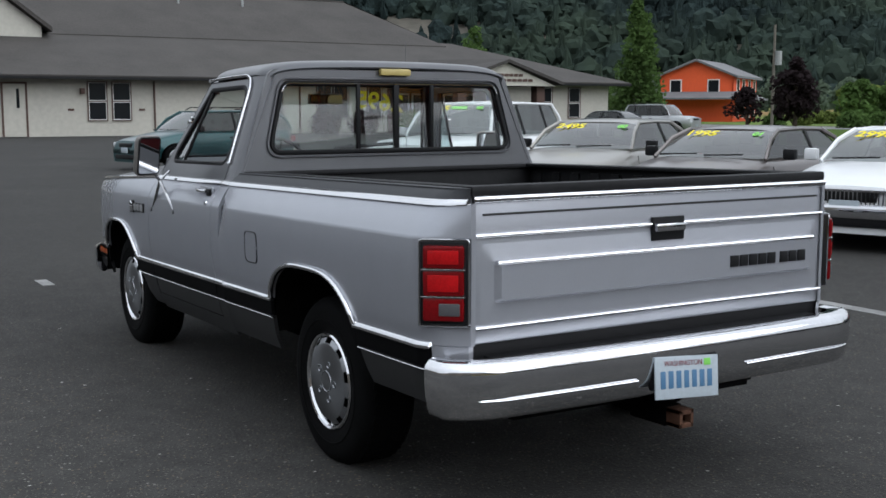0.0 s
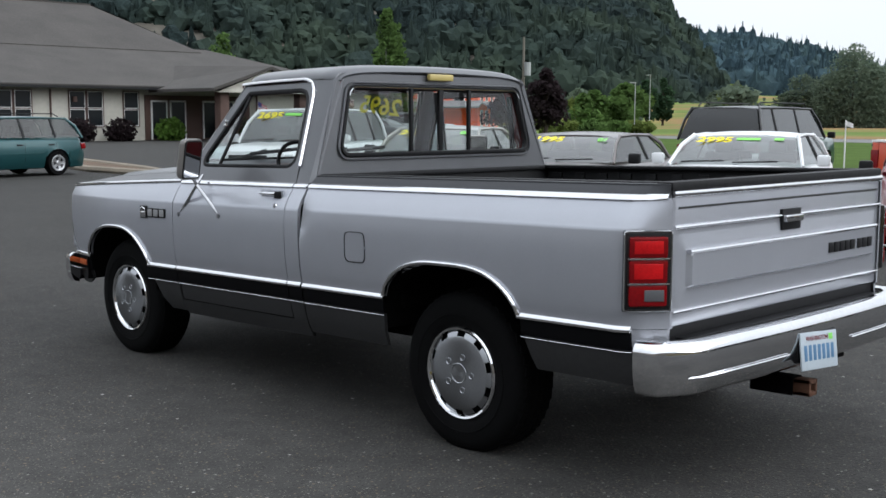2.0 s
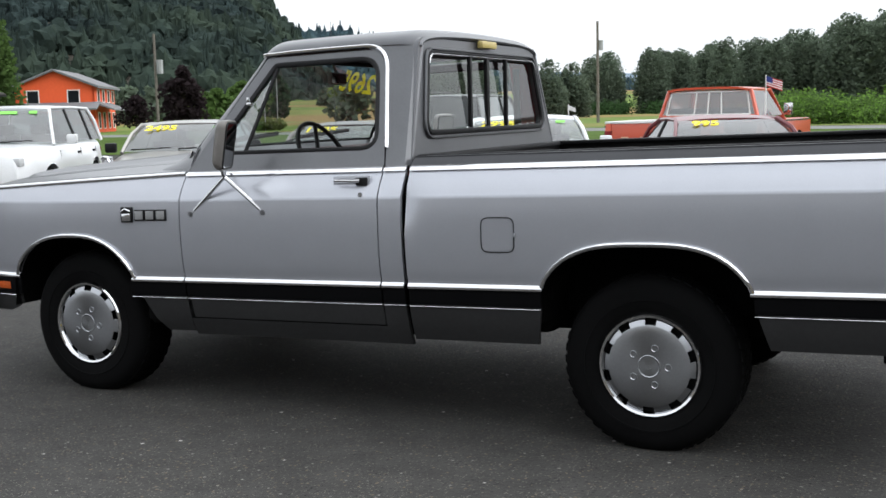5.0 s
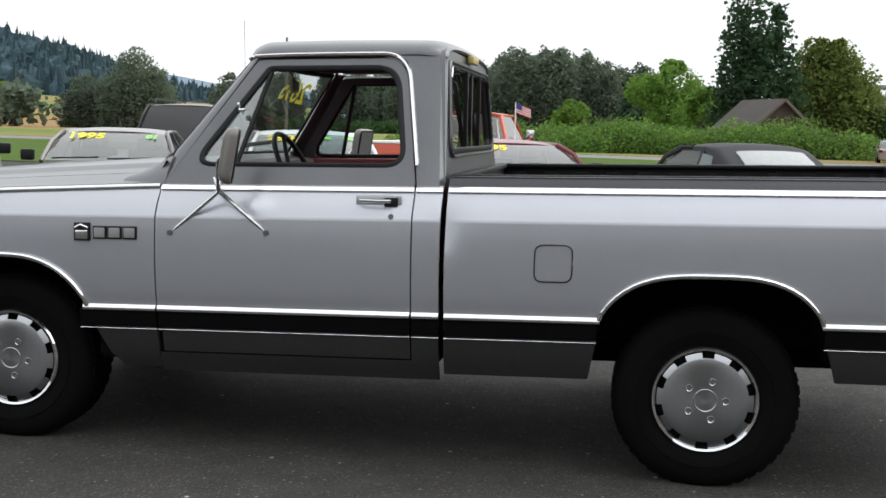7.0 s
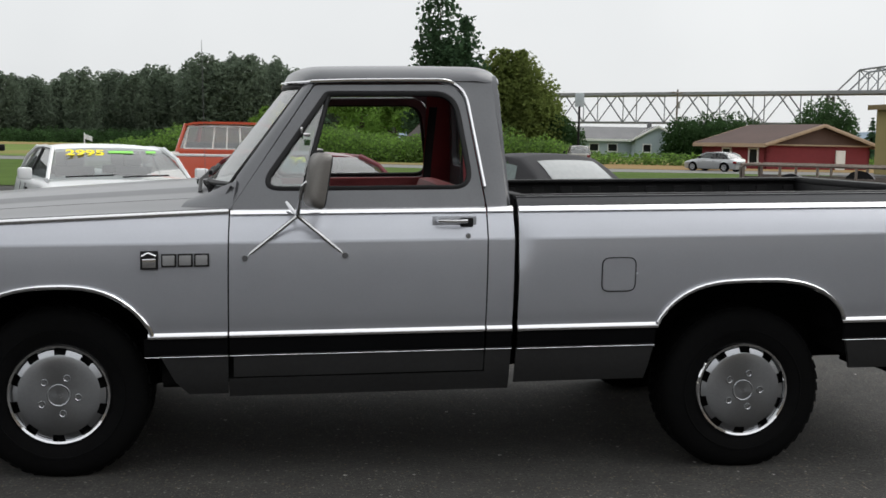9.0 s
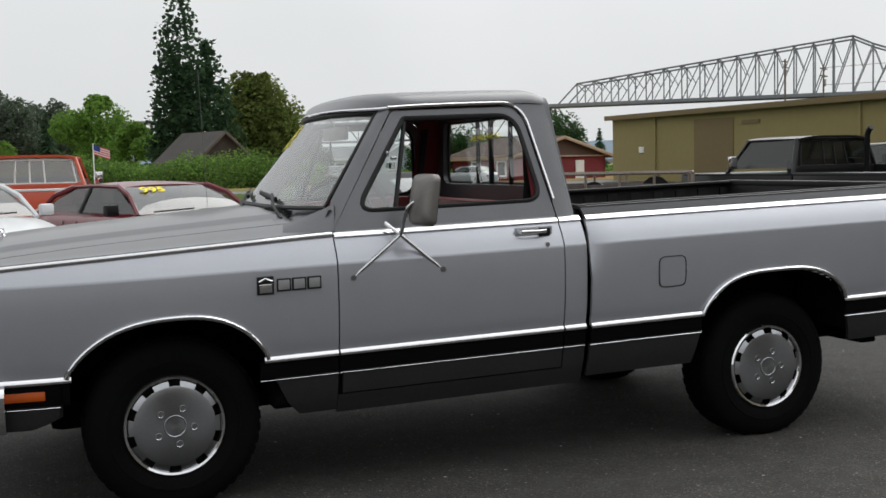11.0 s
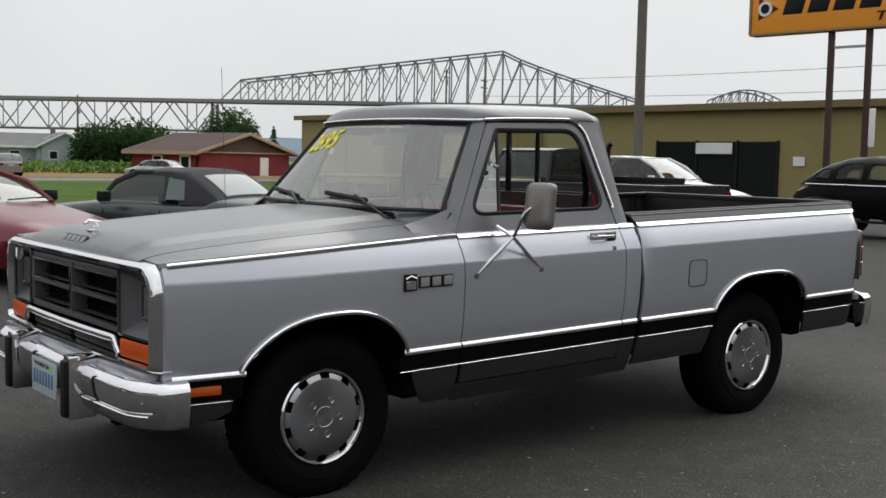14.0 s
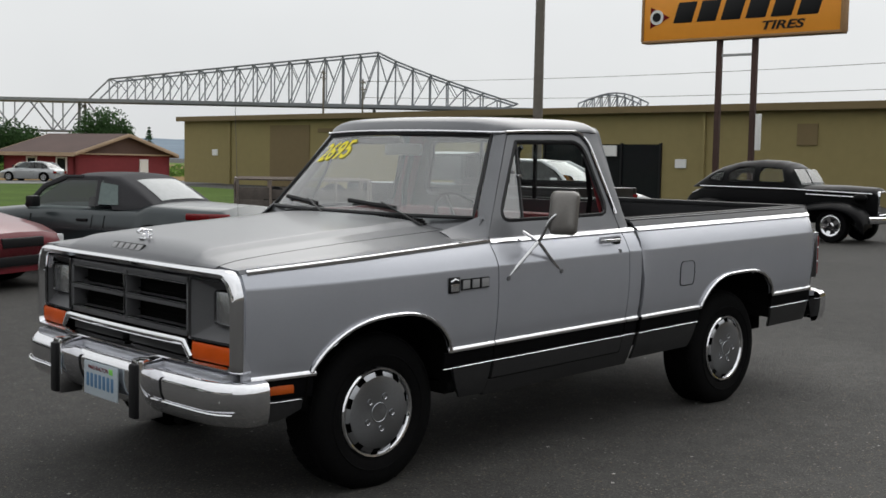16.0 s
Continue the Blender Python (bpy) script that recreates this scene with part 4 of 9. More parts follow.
# pale blue house
bh = gable("blue_house", "low pale blue house with a grey roof", (37.4, 128.5, 0), -8, 10.0, 7.4, 2.05, 3.4, M_BLUEWALL, M_GREYROOF, 0.4)
bm = bmesh.new()
box(bm, (3.2, -0.25, 3.2), (3.7, 0.25, 4.3))
part("chimney", bm, M_GREYROOF, bh, smooth=False)
bh2 = gable("house_wing", "gabled front wing of a pale blue house", (39.9, 122.6, 0), 78, 6.5, 5.2, 2.1, 3.5, M_BLUEWALL, M_GREYROOF, 0.4)
for y in (-1.2, 1.2):
    window(bh2, pose(-3.27, y, 1.1, 0, 0, -90), 0.8, 0.8)
for x in (-3.6, -1.4):
    window(bh, pose(x, -3.72, 1.1), 1.0, 0.8)
# red building
rh = gable("red_building", "long low red wooden building with a brown roof", (32.4, 69.3, 0), 106.9, 6.8, 8.8, 1.62, 2.85, M_REDWALL, M_REDROOF, 0.45, M_BARE)
bm = bmesh.new()
v = [bm.verts.new((-3.43 - d, y, z)) for d in (0.0, 0.05) for y, z in ((-4.35, 1.66), (4.35, 1.66), (0, 2.82))]
bm.faces.new(v[:3])
bm.faces.new(v[3:])
for i in range(3):
    bm.faces.new((v[i], v[(i + 1) % 3], v[3 + (i + 1) % 3], v[3 + i]))
part("gable_panel", bm, M_BROWN, rh, smooth=False)
bm = bmesh.new()
box(bm, (-3.55, -4.38, 1.58), (-3.42, 4.38, 1.68))
part("gable_beam", bm, M_BARE, rh, smooth=False)
bm = bmesh.new()
box(bm, (-3.48, -2.2, 0.0), (-3.4, -1.4, 1.32))
part("door", bm, M_WHITE, rh, smooth=False)
for x in (-2.2, 0.6):
    window(rh, pose(x, 4.42, 0.85, 0, 0, 180), 0.8, 0.9)
# olive building along the right of the lot
ol = thing("olive_warehouse", "long flat-roofed olive-yellow warehouse with dark shop windows", "building", (32.1, 56.2, 0), -86.9)
bm = bmesh.new()
LW = 75.0
box(bm, (0, 0, 0), (LW, 0.3, 3.75))
box(bm, (0, 0.3, 0), (0.3, 18, 3.75))
box(bm, (0.3, 18, 0), (LW, 18.3, 3.75))
part("wall", bm, M_OLIVE, ol, smooth=False)
slab("roof", [(-0.3, -0.3, 3.75), (LW, -0.3, 3.75), (LW, 18.5, 3.75), (-0.3, 18.5, 3.75)], M_GREYROOF, ol, 0.12)
bm = bmesh.new()
box(bm, (-0.35, -0.38, 3.70), (LW, -0.30, 3.98))
part("roof_edge", bm, M_OLIVE_DK, ol, smooth=False)
bm = bmesh.new()
box(bm, (8.4, -0.04, 0.0), (11.8, 0.02, 3.4))
part("loading_door", bm, M_OLIVE_DK, ol, smooth=False)
for x in (4.7, 20.8, 35.9, 52.0):
    bm = bmesh.new()
    box(bm, (x - 0.06, -0.12, 0), (x + 0.06, -0.002, 3.7), 0.01)
    part("downpipe", bm, M_OLIVE, ol)
bm = bmesh.new()
box(bm, (27.9, -0.03, 0.1), (33.9, 0.03, 2.41))
shop = part("shop_front", bm, M_DARKWIN, ol, smooth=False)
for x in (27.9, 30.0, 32.0, 33.9):
    bm = bmesh.new()
    box(bm, (x - 0.05, -0.09, 0.05), (x + 0.05, 0.0, 2.46))
    part("mullion", bm, M_BLACK, shop, smooth=False)
bm = bmesh.new()
box(bm, (30.0, -0.14, 1.9), (31.8, -0.08, 2.36), 0.02)
part("window_notice", bm, M_WHITE, shop, smooth=False)
for x, z, w, h in ((34.85, 1.64, 0.5, 0.36), (3.2, 1.85, 0.5, 0.36), (13.2, 3.1, 1.4, 0.2), (40.2, 2.8, 0.8, 0.8)):
    bm = bmesh.new()
    box(bm, (x - w / 2, -0.06, z - h / 2), (x + w / 2, -0.002, z + h / 2), 0.01)
    part("wall_plate", bm, M_WHITE if w < 0.6 else M_OLIVE_DK, ol, smooth=False)

# ---- steel bridge in the distance ----
M_BRIDGE = mat("bridge_steel", (0.21, 0.225, 0.24), 0.8, 0.1, 0.1, 0.1)
BA, BD = Vector((81, 366, 0)), Vector((0.7507, -0.6607, 0))
BN = Vector((0.6607, 0.7507, 0))
bridge = thing("truss_bridge", "grey steel truss bridge across the distance", "bridge", (0, 0, 0))


def member(bm, a, b, w):
    tube(bm, [a, b], w, w, up=(0.3, 0.2, 0.93), seg=4)


def bp(s, z, side):
    return BA + BD * s + BN * (side * 5) + Vector((0, 0, z))


DECK = 17.6
bm = bmesh.new()
rows = [[bp(s, z, o) for s in (-140, 420)] for o, z in ((-1.1, DECK - 0.6), (-1.1, DECK + 0.35), (1.1, DECK + 0.35), (1.1, DECK - 0.6), (-1.1, DECK - 0.6))]
grid(bm, rows)
part("deck", bm, M_BRIDGE, bridge, smooth=False)
for side in (-1, 1):
    for s in range(-140, 96, 236 // 18 + 1):
        s2 = s + 14
        for name, a, b, w in (("lower_chord", (s, DECK - 9), (s2, DECK - 9), 0.55), ("truss_post", (s, DECK - 9), (s, DECK), 0.4), ("truss_diagonal", (s, DECK - 9), (s + 7, DECK), 0.45), ("truss_diagonal", (s + 7, DECK), (s2, DECK - 9), 0.45)):
            bm = bmesh.new()
            member(bm, bp(*a, side), bp(*b, side), w)
            part(name, bm, M_BRIDGE, bridge, smooth=False)
    n = 15
    s0, s1, s2 = 97.0, 177.0, 218.0
    tops = []
    for k in range(n + 1):
        s = s0 + 3 + (s1 - s0 - 3) * k / n
        tops.append((s, 23.6 + (33.0 - 23.6) * k / n))
    for k in range(1, 9):
        tops.append((s1 + (s2 - s1) * k / 8, 33.0 + (19.0 - 33.0) * (k / 8) ** 0.85))
    bm = bmesh.new()
    member(bm, bp(s0 - 3, DECK, side), bp(s2, DECK, side), 0.5)
    truss = part("main_truss", bm, M_BRIDGE, bridge, smooth=False)

    def strut(name, a, b, w):
        b_m = bmesh.new()
        member(b_m, a, b, w)
        part(name, b_m, M_BRIDGE, truss, smooth=False)

    strut("end_post", bp(s0 - 3, DECK, side), bp(*tops[0], side), 0.6)
    for (a, za), (b, zb) in zip(tops, tops[1:]):
        strut("top_chord", bp(a, za, side), bp(b, zb, side), 0.6)
        strut("truss_post", bp(a, DECK, side), bp(a, za, side), 0.42)
        strut("diagonal", bp(a, DECK, side), bp(b, zb, side), 0.36)
        if zb - DECK > 3:
            strut("sub_strut", bp(a, za, side), bp((a + b) / 2, (DECK + (za + zb) / 2) / 2, side), 0.3)
    bm = bmesh.new()
    for k in range(8):
        a, b = 237.5 + k * 2.4, 237.5 + (k + 1) * 2.4
        za, zb = (19.5 + 3.4 * math.sin(math.pi * (q + 0.5) / 9) for q in (k, k + 1))
        member(bm, bp(a, za, side), bp(b, zb, side), 0.5)
        member(bm, bp(a, DECK, side), bp(b, zb, side), 0.35)
        member(bm, bp(a, DECK, side), bp(a, za, side), 0.35)
    tagged(part("far_truss", bm, M_BRIDGE, bridge, smooth=False), kind="stuff")
bm = bmesh.new()
for k, (s, z) in enumerate(tops):
    member(bm, bp(s, z, -1), bp(s, z, 1), 0.4)
part("sway_bracing", bm, M_BRIDGE, bridge, smooth=False)
for s in (-140, -70, 0, 92, 177, 222):
    bm = bmesh.new()
    for side in (-1, 1):
        a, b = bp(s - 1, -1, side * 0.8), bp(s - 1, DECK - 1, side * 0.6)
        tube(bm, [a, b], 0.9, 0.9, seg=6)
    part("pier", bm, M_BRIDGE, bridge, smooth=False)

# ---- poles, sign, flags ----
M_SIGN = mat("orange_sign", (0.78, 0.30, 0.02), 0.45, 0, 0.04, 1)
M_SIGNEDGE = mat("weathered_sign_edge", (0.30, 0.17, 0.07), 0.6, 0, 0.2, 4)
sign = thing("billboard_sign", "large orange-yellow tyre shop sign on two dark posts", "sign", (20.3, 10.6, 0), -83.6)
bm = bmesh.new()
box(bm, (-2.62, -0.15, 4.78), (2.62, 0.15, 6.05), 0.03)
board = part("sign_board", bm, M_SIGN, sign)
bm = bmesh.new()
for a, b in (((-2.66, -0.18, 4.72), (2.66, 0.18, 4.79)), ((-2.66, -0.18, 6.04), (2.66, 0.18, 6.11)), ((-2.68, -0.18, 4.76), (-2.61, 0.18, 6.11)), ((2.61, -0.18, 4.76), (2.68, 0.18, 6.11))):
    box(bm, a, b, 0.02)
part("sign_frame", bm, M_SIGNEDGE, board)
for k in range(6):
    bm = bmesh.new()
    x0 = -1.68 + k * 0.66
    box(bm, (x0, -0.165, 5.20), (x0 + 0.52, -0.14, 5.72), 0.02)
    for v in bm.verts:
        v.co.x += (v.co.z - 5.46) * 0.3
    part("name_bar", bm, M_BLACK, board)
words("sign_word", "TIRES", 0.29, M_BLACK, board, pose(1.16, -0.16, 4.99, 90, 0, 0), "black lettering", 0.01, 0.25, 1.55, 0.006)
bm = bmesh.new()
arrow = [bm.verts.new(p) for p in ((-2.42, -0.156, 5.66), (-1.86, -0.156, 5.36), (-2.42, -0.156, 5.10))]
bm.faces.new(arrow)
part("sign_arrow", bm, M_RED_LENS, board, smooth=False)
bm = bmesh.new()
cyl(bm, (-2.23, -0.15, 5.38), (-2.23, -0.175, 5.38), 0.19, seg=24)
disc = part("sign_disc", bm, M_WHITE, board)
bm = bmesh.new()
cyl(bm, (-2.23, -0.175, 5.38), (-2.23, -0.180, 5.38), 0.12, seg=20)
part("disc_centre", bm, M_BLACK, disc)
M_POSTRED = mat("red_brown_post", (0.055, 0.028, 0.022), 0.7, 0.2, 0.25, 6)
for x in (-0.50, 0.45):
    bm = bmesh.new()
    box(bm, (x - 0.065, -0.065, -0.1), (x + 0.065, 0.065, 4.75), 0.01)
    part("post", bm, M_POSTRED, sign)
bm = bmesh.new()
box(bm, (-0.50, -0.03, 4.30), (0.45, 0.03, 4.36))
part("cross_bar", bm, M_GALV, sign)
bm = bmesh.new()
box(bm, (0.55, -0.05, 1.95), (0.69, 0.0, 2.85), 0.01)
part("post_notice", bm, M_WHITE, sign)
pole = thing("light_pole", "tall grey-brown pole at the edge of the lot", "pole", (17.9, 15.1, 0))
bm = bmesh.new()
cyl(bm, (0, 0, -0.1), (0, 0, 11.5), 0.14, 0.11, 12)
part("shaft", bm, M_POLE, pole)


def utility_pole(at, h, arms=1, r=0.16, lamp=False):
    e = thing("utility_pole", "wooden utility pole with a crossarm", "utility pole", at, 30, "utility poles")
    bm = bmesh.new()
    cyl(bm, (0, 0, -0.1), (0, 0, h), r, r * 0.7, 8)
    part("shaft", bm, M_POLE, e)
    for k in range(arms):
        bm = bmesh.new()
        box(bm, (-1.1, -0.08, h - 0.5 - k * 0.9), (1.1, 0.08, h - 0.34 - k * 0.9))
        part("crossarm", bm, M_POLE, e)
    bm = bmesh.new()
    cyl(bm, (0.28, 0, h - 2.6), (0.28, 0, h - 1.7), 0.22, seg=10)
    part("transformer", bm, M_GALV, e)
    return e


utility_pole((-46.9, 54.4, 0), 6.9, 0, 0.11)
utility_pole((-29.1, 93.6, 0), 9.1, 0, 0.15)
utility_pole((*polar(-0.5, -5.6, 160, 18.5), 0), 9.2, 1, 0.16)
utility_pole((*polar(-3, -5.2, 190, 37.5), 0), 16.5, 2, 0.22)
for k, (x, y, h) in enumerate(((-60, 88, 5.6), (-56, 80, 4.6), (-69, 47, 5.6))):
    e = thing("street_lamp", "slim grey street lamp with a short arm", "street lamp", (x, y, 0), 40 * k, "street lamps")
    bm = bmesh.new()
    cyl(bm, (0, 0, 0), (0, 0, h), 0.05, 0.035, 8)
    part("pole", bm, M_GALV, e)
    bm = bmesh.new()
    box(bm, (-0.5, -0.07, h - 0.06), (0.05, 0.07, h + 0.02), 0.02)
    part("lamp_head", bm, M_GALV, e)
ss = thing("roadside_sign", "small sign on a tall dark post by the road", "road sign", (20.1, 78.9, 0), 10)
bm = bmesh.new()
cyl(bm, (0, 0, 0), (0, 0, 4.3), 0.09, seg=8)
part("post", bm, M_BLACK, ss)
bm = bmesh.new()
box(bm, (-0.36, -0.06, 4.25), (0.36, 0.06, 5.3), 0.02)
part("panel", bm, M_PLATE, ss)
M_FLAGRED = mat("flag_red", (0.50, 0.03, 0.04), 0.8)
M_FLAGBLUE = mat("flag_blue", (0.03, 0.05, 0.22), 0.8)


def flag(at, rz, h, w, stripes=True):
    """A small flag that hangs in soft folds from a thin pole."""
    e = thing("small_flag", "small striped red and white flag with a blue corner" if stripes else "small faded white flag on a thin pole", "flag", at, rz)
    bm = bmesh.new()
    cyl(bm, (0, 0, 0), (0, 0, h), 0.016, 0.010, 8)
    part("pole", bm, M_WHITE, e)
    n = 9 if stripes else 1
    hh = w * 0.62
    for k in range(n):
        bm = bmesh.new()
        z1 = h - 0.02 - hh * k / n
        grid(bm, [[(w * t, 0.05 * w * math.sin(t * 7), z - 0.35 * w * t) for z in (z1, z1 - hh / n)] for t in np.linspace(0, 1, 9)])
        thicken(bm, 0.003)
        part("stripe", bm, (M_FLAGRED if k % 2 == 0 else M_WHITE) if stripes else M_WHITE, e)
    if stripes:
        bm = bmesh.new()
        grid(bm, [[(w * t, 0.05 * w * math.sin(t * 7) + dy, z - 0.35 * w * t) for z in (h - 0.02, h - 0.02 - hh * 0.55)] for t in np.linspace(0, 0.42, 5) for dy in (0.006,)])
        thicken(bm, 0.012)
        part("canton", bm, M_FLAGBLUE, e)
    return e


flag((-0.86, 15.2, 0), 0, 1.88, 0.28)
flag((-4.3, 14.6, 0), 10, 1.45, 0.13, False)
flag((-37.6, 25.7, 0), 0, 2.15, 0.65)

# overhead cables between two far poles
for at, h in (((91.6, 110.2, 0), 12.280000000000001), ((95.1, 27.7, 0), 11.72)):
    utility_pole(at, h, 2, 0.15)
for a, b in (((91.6, 110.2, 11.98), (95.1, 27.7, 11.42)), ((91.6, 110.2, 9.88), (95.1, 27.7, 9.02))):
    bm = bmesh.new()
    a, b = Vector(a), Vector(b)
    tube(bm, [a.lerp(b, t) - Vector((0, 0, 2.4 * t * (1 - t))) for t in np.linspace(0, 1, 25)], 0.055, seg=5)
    tagged(part("overhead_cable", bm, M_POLE, None), "thin grey overhead cable strung between poles", "cable")

# box trailer far off at the top of the dry field
lorry = thing("box_lorry", "white box lorry with a yellow cab on the far road", "lorry", (*polar(2, -5, 395, -32.9), slope_z(395, -32.9)), 33)
bm = bmesh.new()
box(bm, (-3.9, -1.2, 0.9), (4.2, 1.2, 3.3), 0.05)
part("cargo_box", bm, M_WHITE, lorry)
bm = bmesh.new()
box(bm, (-6.0, -1.1, 0.6), (-4.1, 1.1, 2.6), 0.2)
part("cab", bm, M_YELLOW, lorry)
bm = bmesh.new()
box(bm, (-6.0, -1.0, 0.45), (4.1, 1.0, 0.9), 0.03)
part("chassis", bm, M_BLACK, lorry)
for x in (-5.2, 2.2, 3.4):
    for y in (-1.0, 1.0):
        bm = bmesh.new()
        cyl(bm, (x, y - 0.14, 0.48), (x, y + 0.14, 0.48), 0.48, seg=14)
        part("wheel", bm, M_BLACK, lorry)

# ---- the pickup truck ----
RAKE = 0.0236
truck = thing("pickup_truck", "silver and charcoal pickup truck with black stripe and chrome trim", "pickup truck", (0, 0.01, 0))
truck.matrix_world = pose(0, 0.018, 0)
BELT, LOW = 1.129, 0.63


def mirror_shell():
    """A domed shell with wide round corners, open side towards +x."""
    bm = bmesh.new()
    last = None
    for x, w, h, r in ((0.026, 0.070, 0.106, 0.030), (0.022, 0.075, 0.111, 0.034), (0.0, 0.075, 0.111, 0.036), (-0.014, 0.071, 0.106, 0.036), (-0.025, 0.060, 0.094, 0.034), (-0.032, 0.042, 0.074, 0.030)):
        loop = [(x, y, z) for y, z in rounded([(-w, -h), (-w, h), (w, h), (w, -h)], [r] * 4, 6)]
        if last:
            ring(bm, last, loop)
        else:
            bm.faces.new([bm.verts.new(p) for p in loop])
        last = loop
    bm.faces.new([bm.verts.new(p) for p in last])
    bmesh.ops.remove_doubles(bm, verts=bm.verts, dist=1e-5)
    bmesh.ops.recalc_face_normals(bm, faces=bm.faces)
    return bm


DOOR_F, DOOR_R, CAB_R, BED_F, BED_R = -0.777, 0.287, 0.399, 0.421, 2.36
PROF_Z = [0.36, 0.40, 0.46, 0.53, 0.60, 0.63, 0.66, 0.675, 0.75, 0.85, 0.94, 1.012, 1.017, 1.06, 1.129, 1.15, 1.165]
PROF_Y = [0.925, 0.948, 0.970, 0.987, 0.996, 0.999, 1.002, 1.007, 1.0165, 1.0225, 1.0225, 1.0175, 1.0150, 0.9945, 0.948, 0.930, 0.905]


def body_y(x, z):
    """Half width of the body side at a station and height."""
    y = float(np.interp(z, PROF_Z, PROF_Y))
    if x < -1.45:
        y -= 0.10 * min(1.0, ((-1.45 - x) / 0.78)) ** 2
    if x > 0.41:
        y += 0.006
    if 0.41 < x < 0.55:
        s = ((0.55 - x) / 0.13) ** 2
        flat = float(np.interp(z, [0.85, 1.06, 1.129], [1.0285, 0.990, 0.954]))
        y += s * ((flat - y if 0.85 < z < 1.129 else 0.0) + 0.003)
    if x > 2.36:
        y += (0.886 - y) * min(1.0, (x - 2.36) / 0.152) ** 1.7
    return y


def arch_z(x, mid, half, high, power):
    top = mid + 0.03 if mid < 0 else mid
    d = (x - top) / (mid + half - top) if x > top else (top - x) / (top - mid + half)
    return LOW + high * (1 - d**power) ** 0.75 if d < 1 else LOW


ARCH_F, ARCH_R = (-1.482, 0.400, 0.208, 2.5), (1.448, 0.418, 0.180, 3.2)


def low_edge(x):
    return max(arch_z(x, *ARCH_F), arch_z(x, *ARCH_R))


def arch_stations(mid, half):
    return [mid - half * math.cos(k * math.pi / 28) for k in range(29)]


def stations(x0, x1, step=0.06):
    xs = [x0 + (x1 - x0) * i / max(1, round((x1 - x0) / step)) for i in range(max(1, round((x1 - x0) / step)) + 1)]
    xs += [x for a in (ARCH_F, ARCH_R) for x in arch_stations(a[0], a[1]) if x0 < x < x1]
    xs += [x for x in (0.43, 0.445, 0.46, 0.48, 0.50, 0.52, 0.55) if x0 < x < x1]
    return sorted(set(round(x, 5) for x in xs))


UPPER_Z = [0.63, 0.645, 0.66, 0.675, 0.71, 0.75, 0.80, 0.85, 0.90, 0.94, 0.975, 1.0, 1.012, 1.017, 1.03, 1.06, 1.095, 1.124]


CREASE = 1.017


def side_sheet(sy, x0, x1, zs, lower=None, depth=0.018, upper=None):
    """A piece of the body side between two stations, following the arches, with its edges turned in."""
    bm = bmesh.new()
    rows = []
    for x in stations(x0, x1):
        lo = low_edge(x) if lower is None else lower(x)
        col = [max(z, lo) if upper is None else min(max(z, lo), upper(x)) for z in zs]
        row = [(x, sy * body_y(x, z), z) for z in col]
        rows.append([(x, sy * (body_y(x, col[0]) - depth), col[0])] + row + [(x, sy * (body_y(x, col[-1]) - depth), col[-1])])
    first = [(p[0], p[1] - sy * depth if 0 < i < len(rows[0]) - 1 else p[1], p[2]) for i, p in enumerate(rows[0])]
    last = [(p[0], p[1] - sy * depth if 0 < i < len(rows[0]) - 1 else p[1], p[2]) for i, p in enumerate(rows[-1])]
    grid(bm, [first] + rows + [last])
    bmesh.ops.remove_doubles(bm, verts=bm.verts, dist=1e-4)
    for e in bm.edges:
        if all(abs(v.co.z - CREASE) < 0.001 for v in e.verts):
            e.smooth = False
    return bm


def strip_on_side(sy, x0, x1, z0, z1, proud, inset=0.01, step=0.1):
    """A moulding that follows the body side, standing a little proud of it."""
    bm = bmesh.new()
    rows = []
    n = max(2, round((x1 - x0) / step))
    for i in range(n + 1):
        x = x0 + (x1 - x0) * i / n
        h = z1 - z0
        rows.append([(x, sy * (body_y(x, z0) - inset), z0), (x, sy * (body_y(x, z0) + proud * 0.9), z0 + h * 0.04), (x, sy * (body_y(x, z0 + h * 0.3) + proud), z0 + h * 0.3),
                     (x, sy * (body_y(x, z0 + h * 0.65) + proud * 0.75), z0 + h * 0.65), (x, sy * (body_y(x, z1) + proud * 0.15), z1), (x, sy * (body_y(x, z1) - inset), z1)])
    vs = grid(bm, rows)
    bm.faces.new(vs[0])
    bm.faces.new(vs[-1])
    return bm


def nose_x(y):
    """Front edge of the hood and grille."""
    return -2.245 + 0.03 * (abs(y) / 0.9) ** 3


def hood_z(x, y):
    t = (x + 2.2) / 1.4
    edge = 1.086 + 0.058 * min(1.0, max(0.0, t)) ** 0.8
    w = body_y(x, 1.15)
    u = min(1.0, abs(y) / w)
    s = min(1.0, max(0.0, (x - nose_x(y) - 0.012) / 0.17))
    roll = math.sqrt(1 - (1 - s) ** 2)
    crown = (0.058 + 0.030 * min(1.0, max(0.0, t))) * roll
    z = edge + crown * (1 - u**2.6)
    if abs(y) < 0.6:
        z += 0.014 * min(1.0, (0.6 - abs(y)) / 0.035) * roll
    return z


def upper_y(z):
    """Half width of the cab above the belt."""
    return float(np.interp(z, [1.13, 1.20, 1.66], [0.945, 0.915, 0.735]))


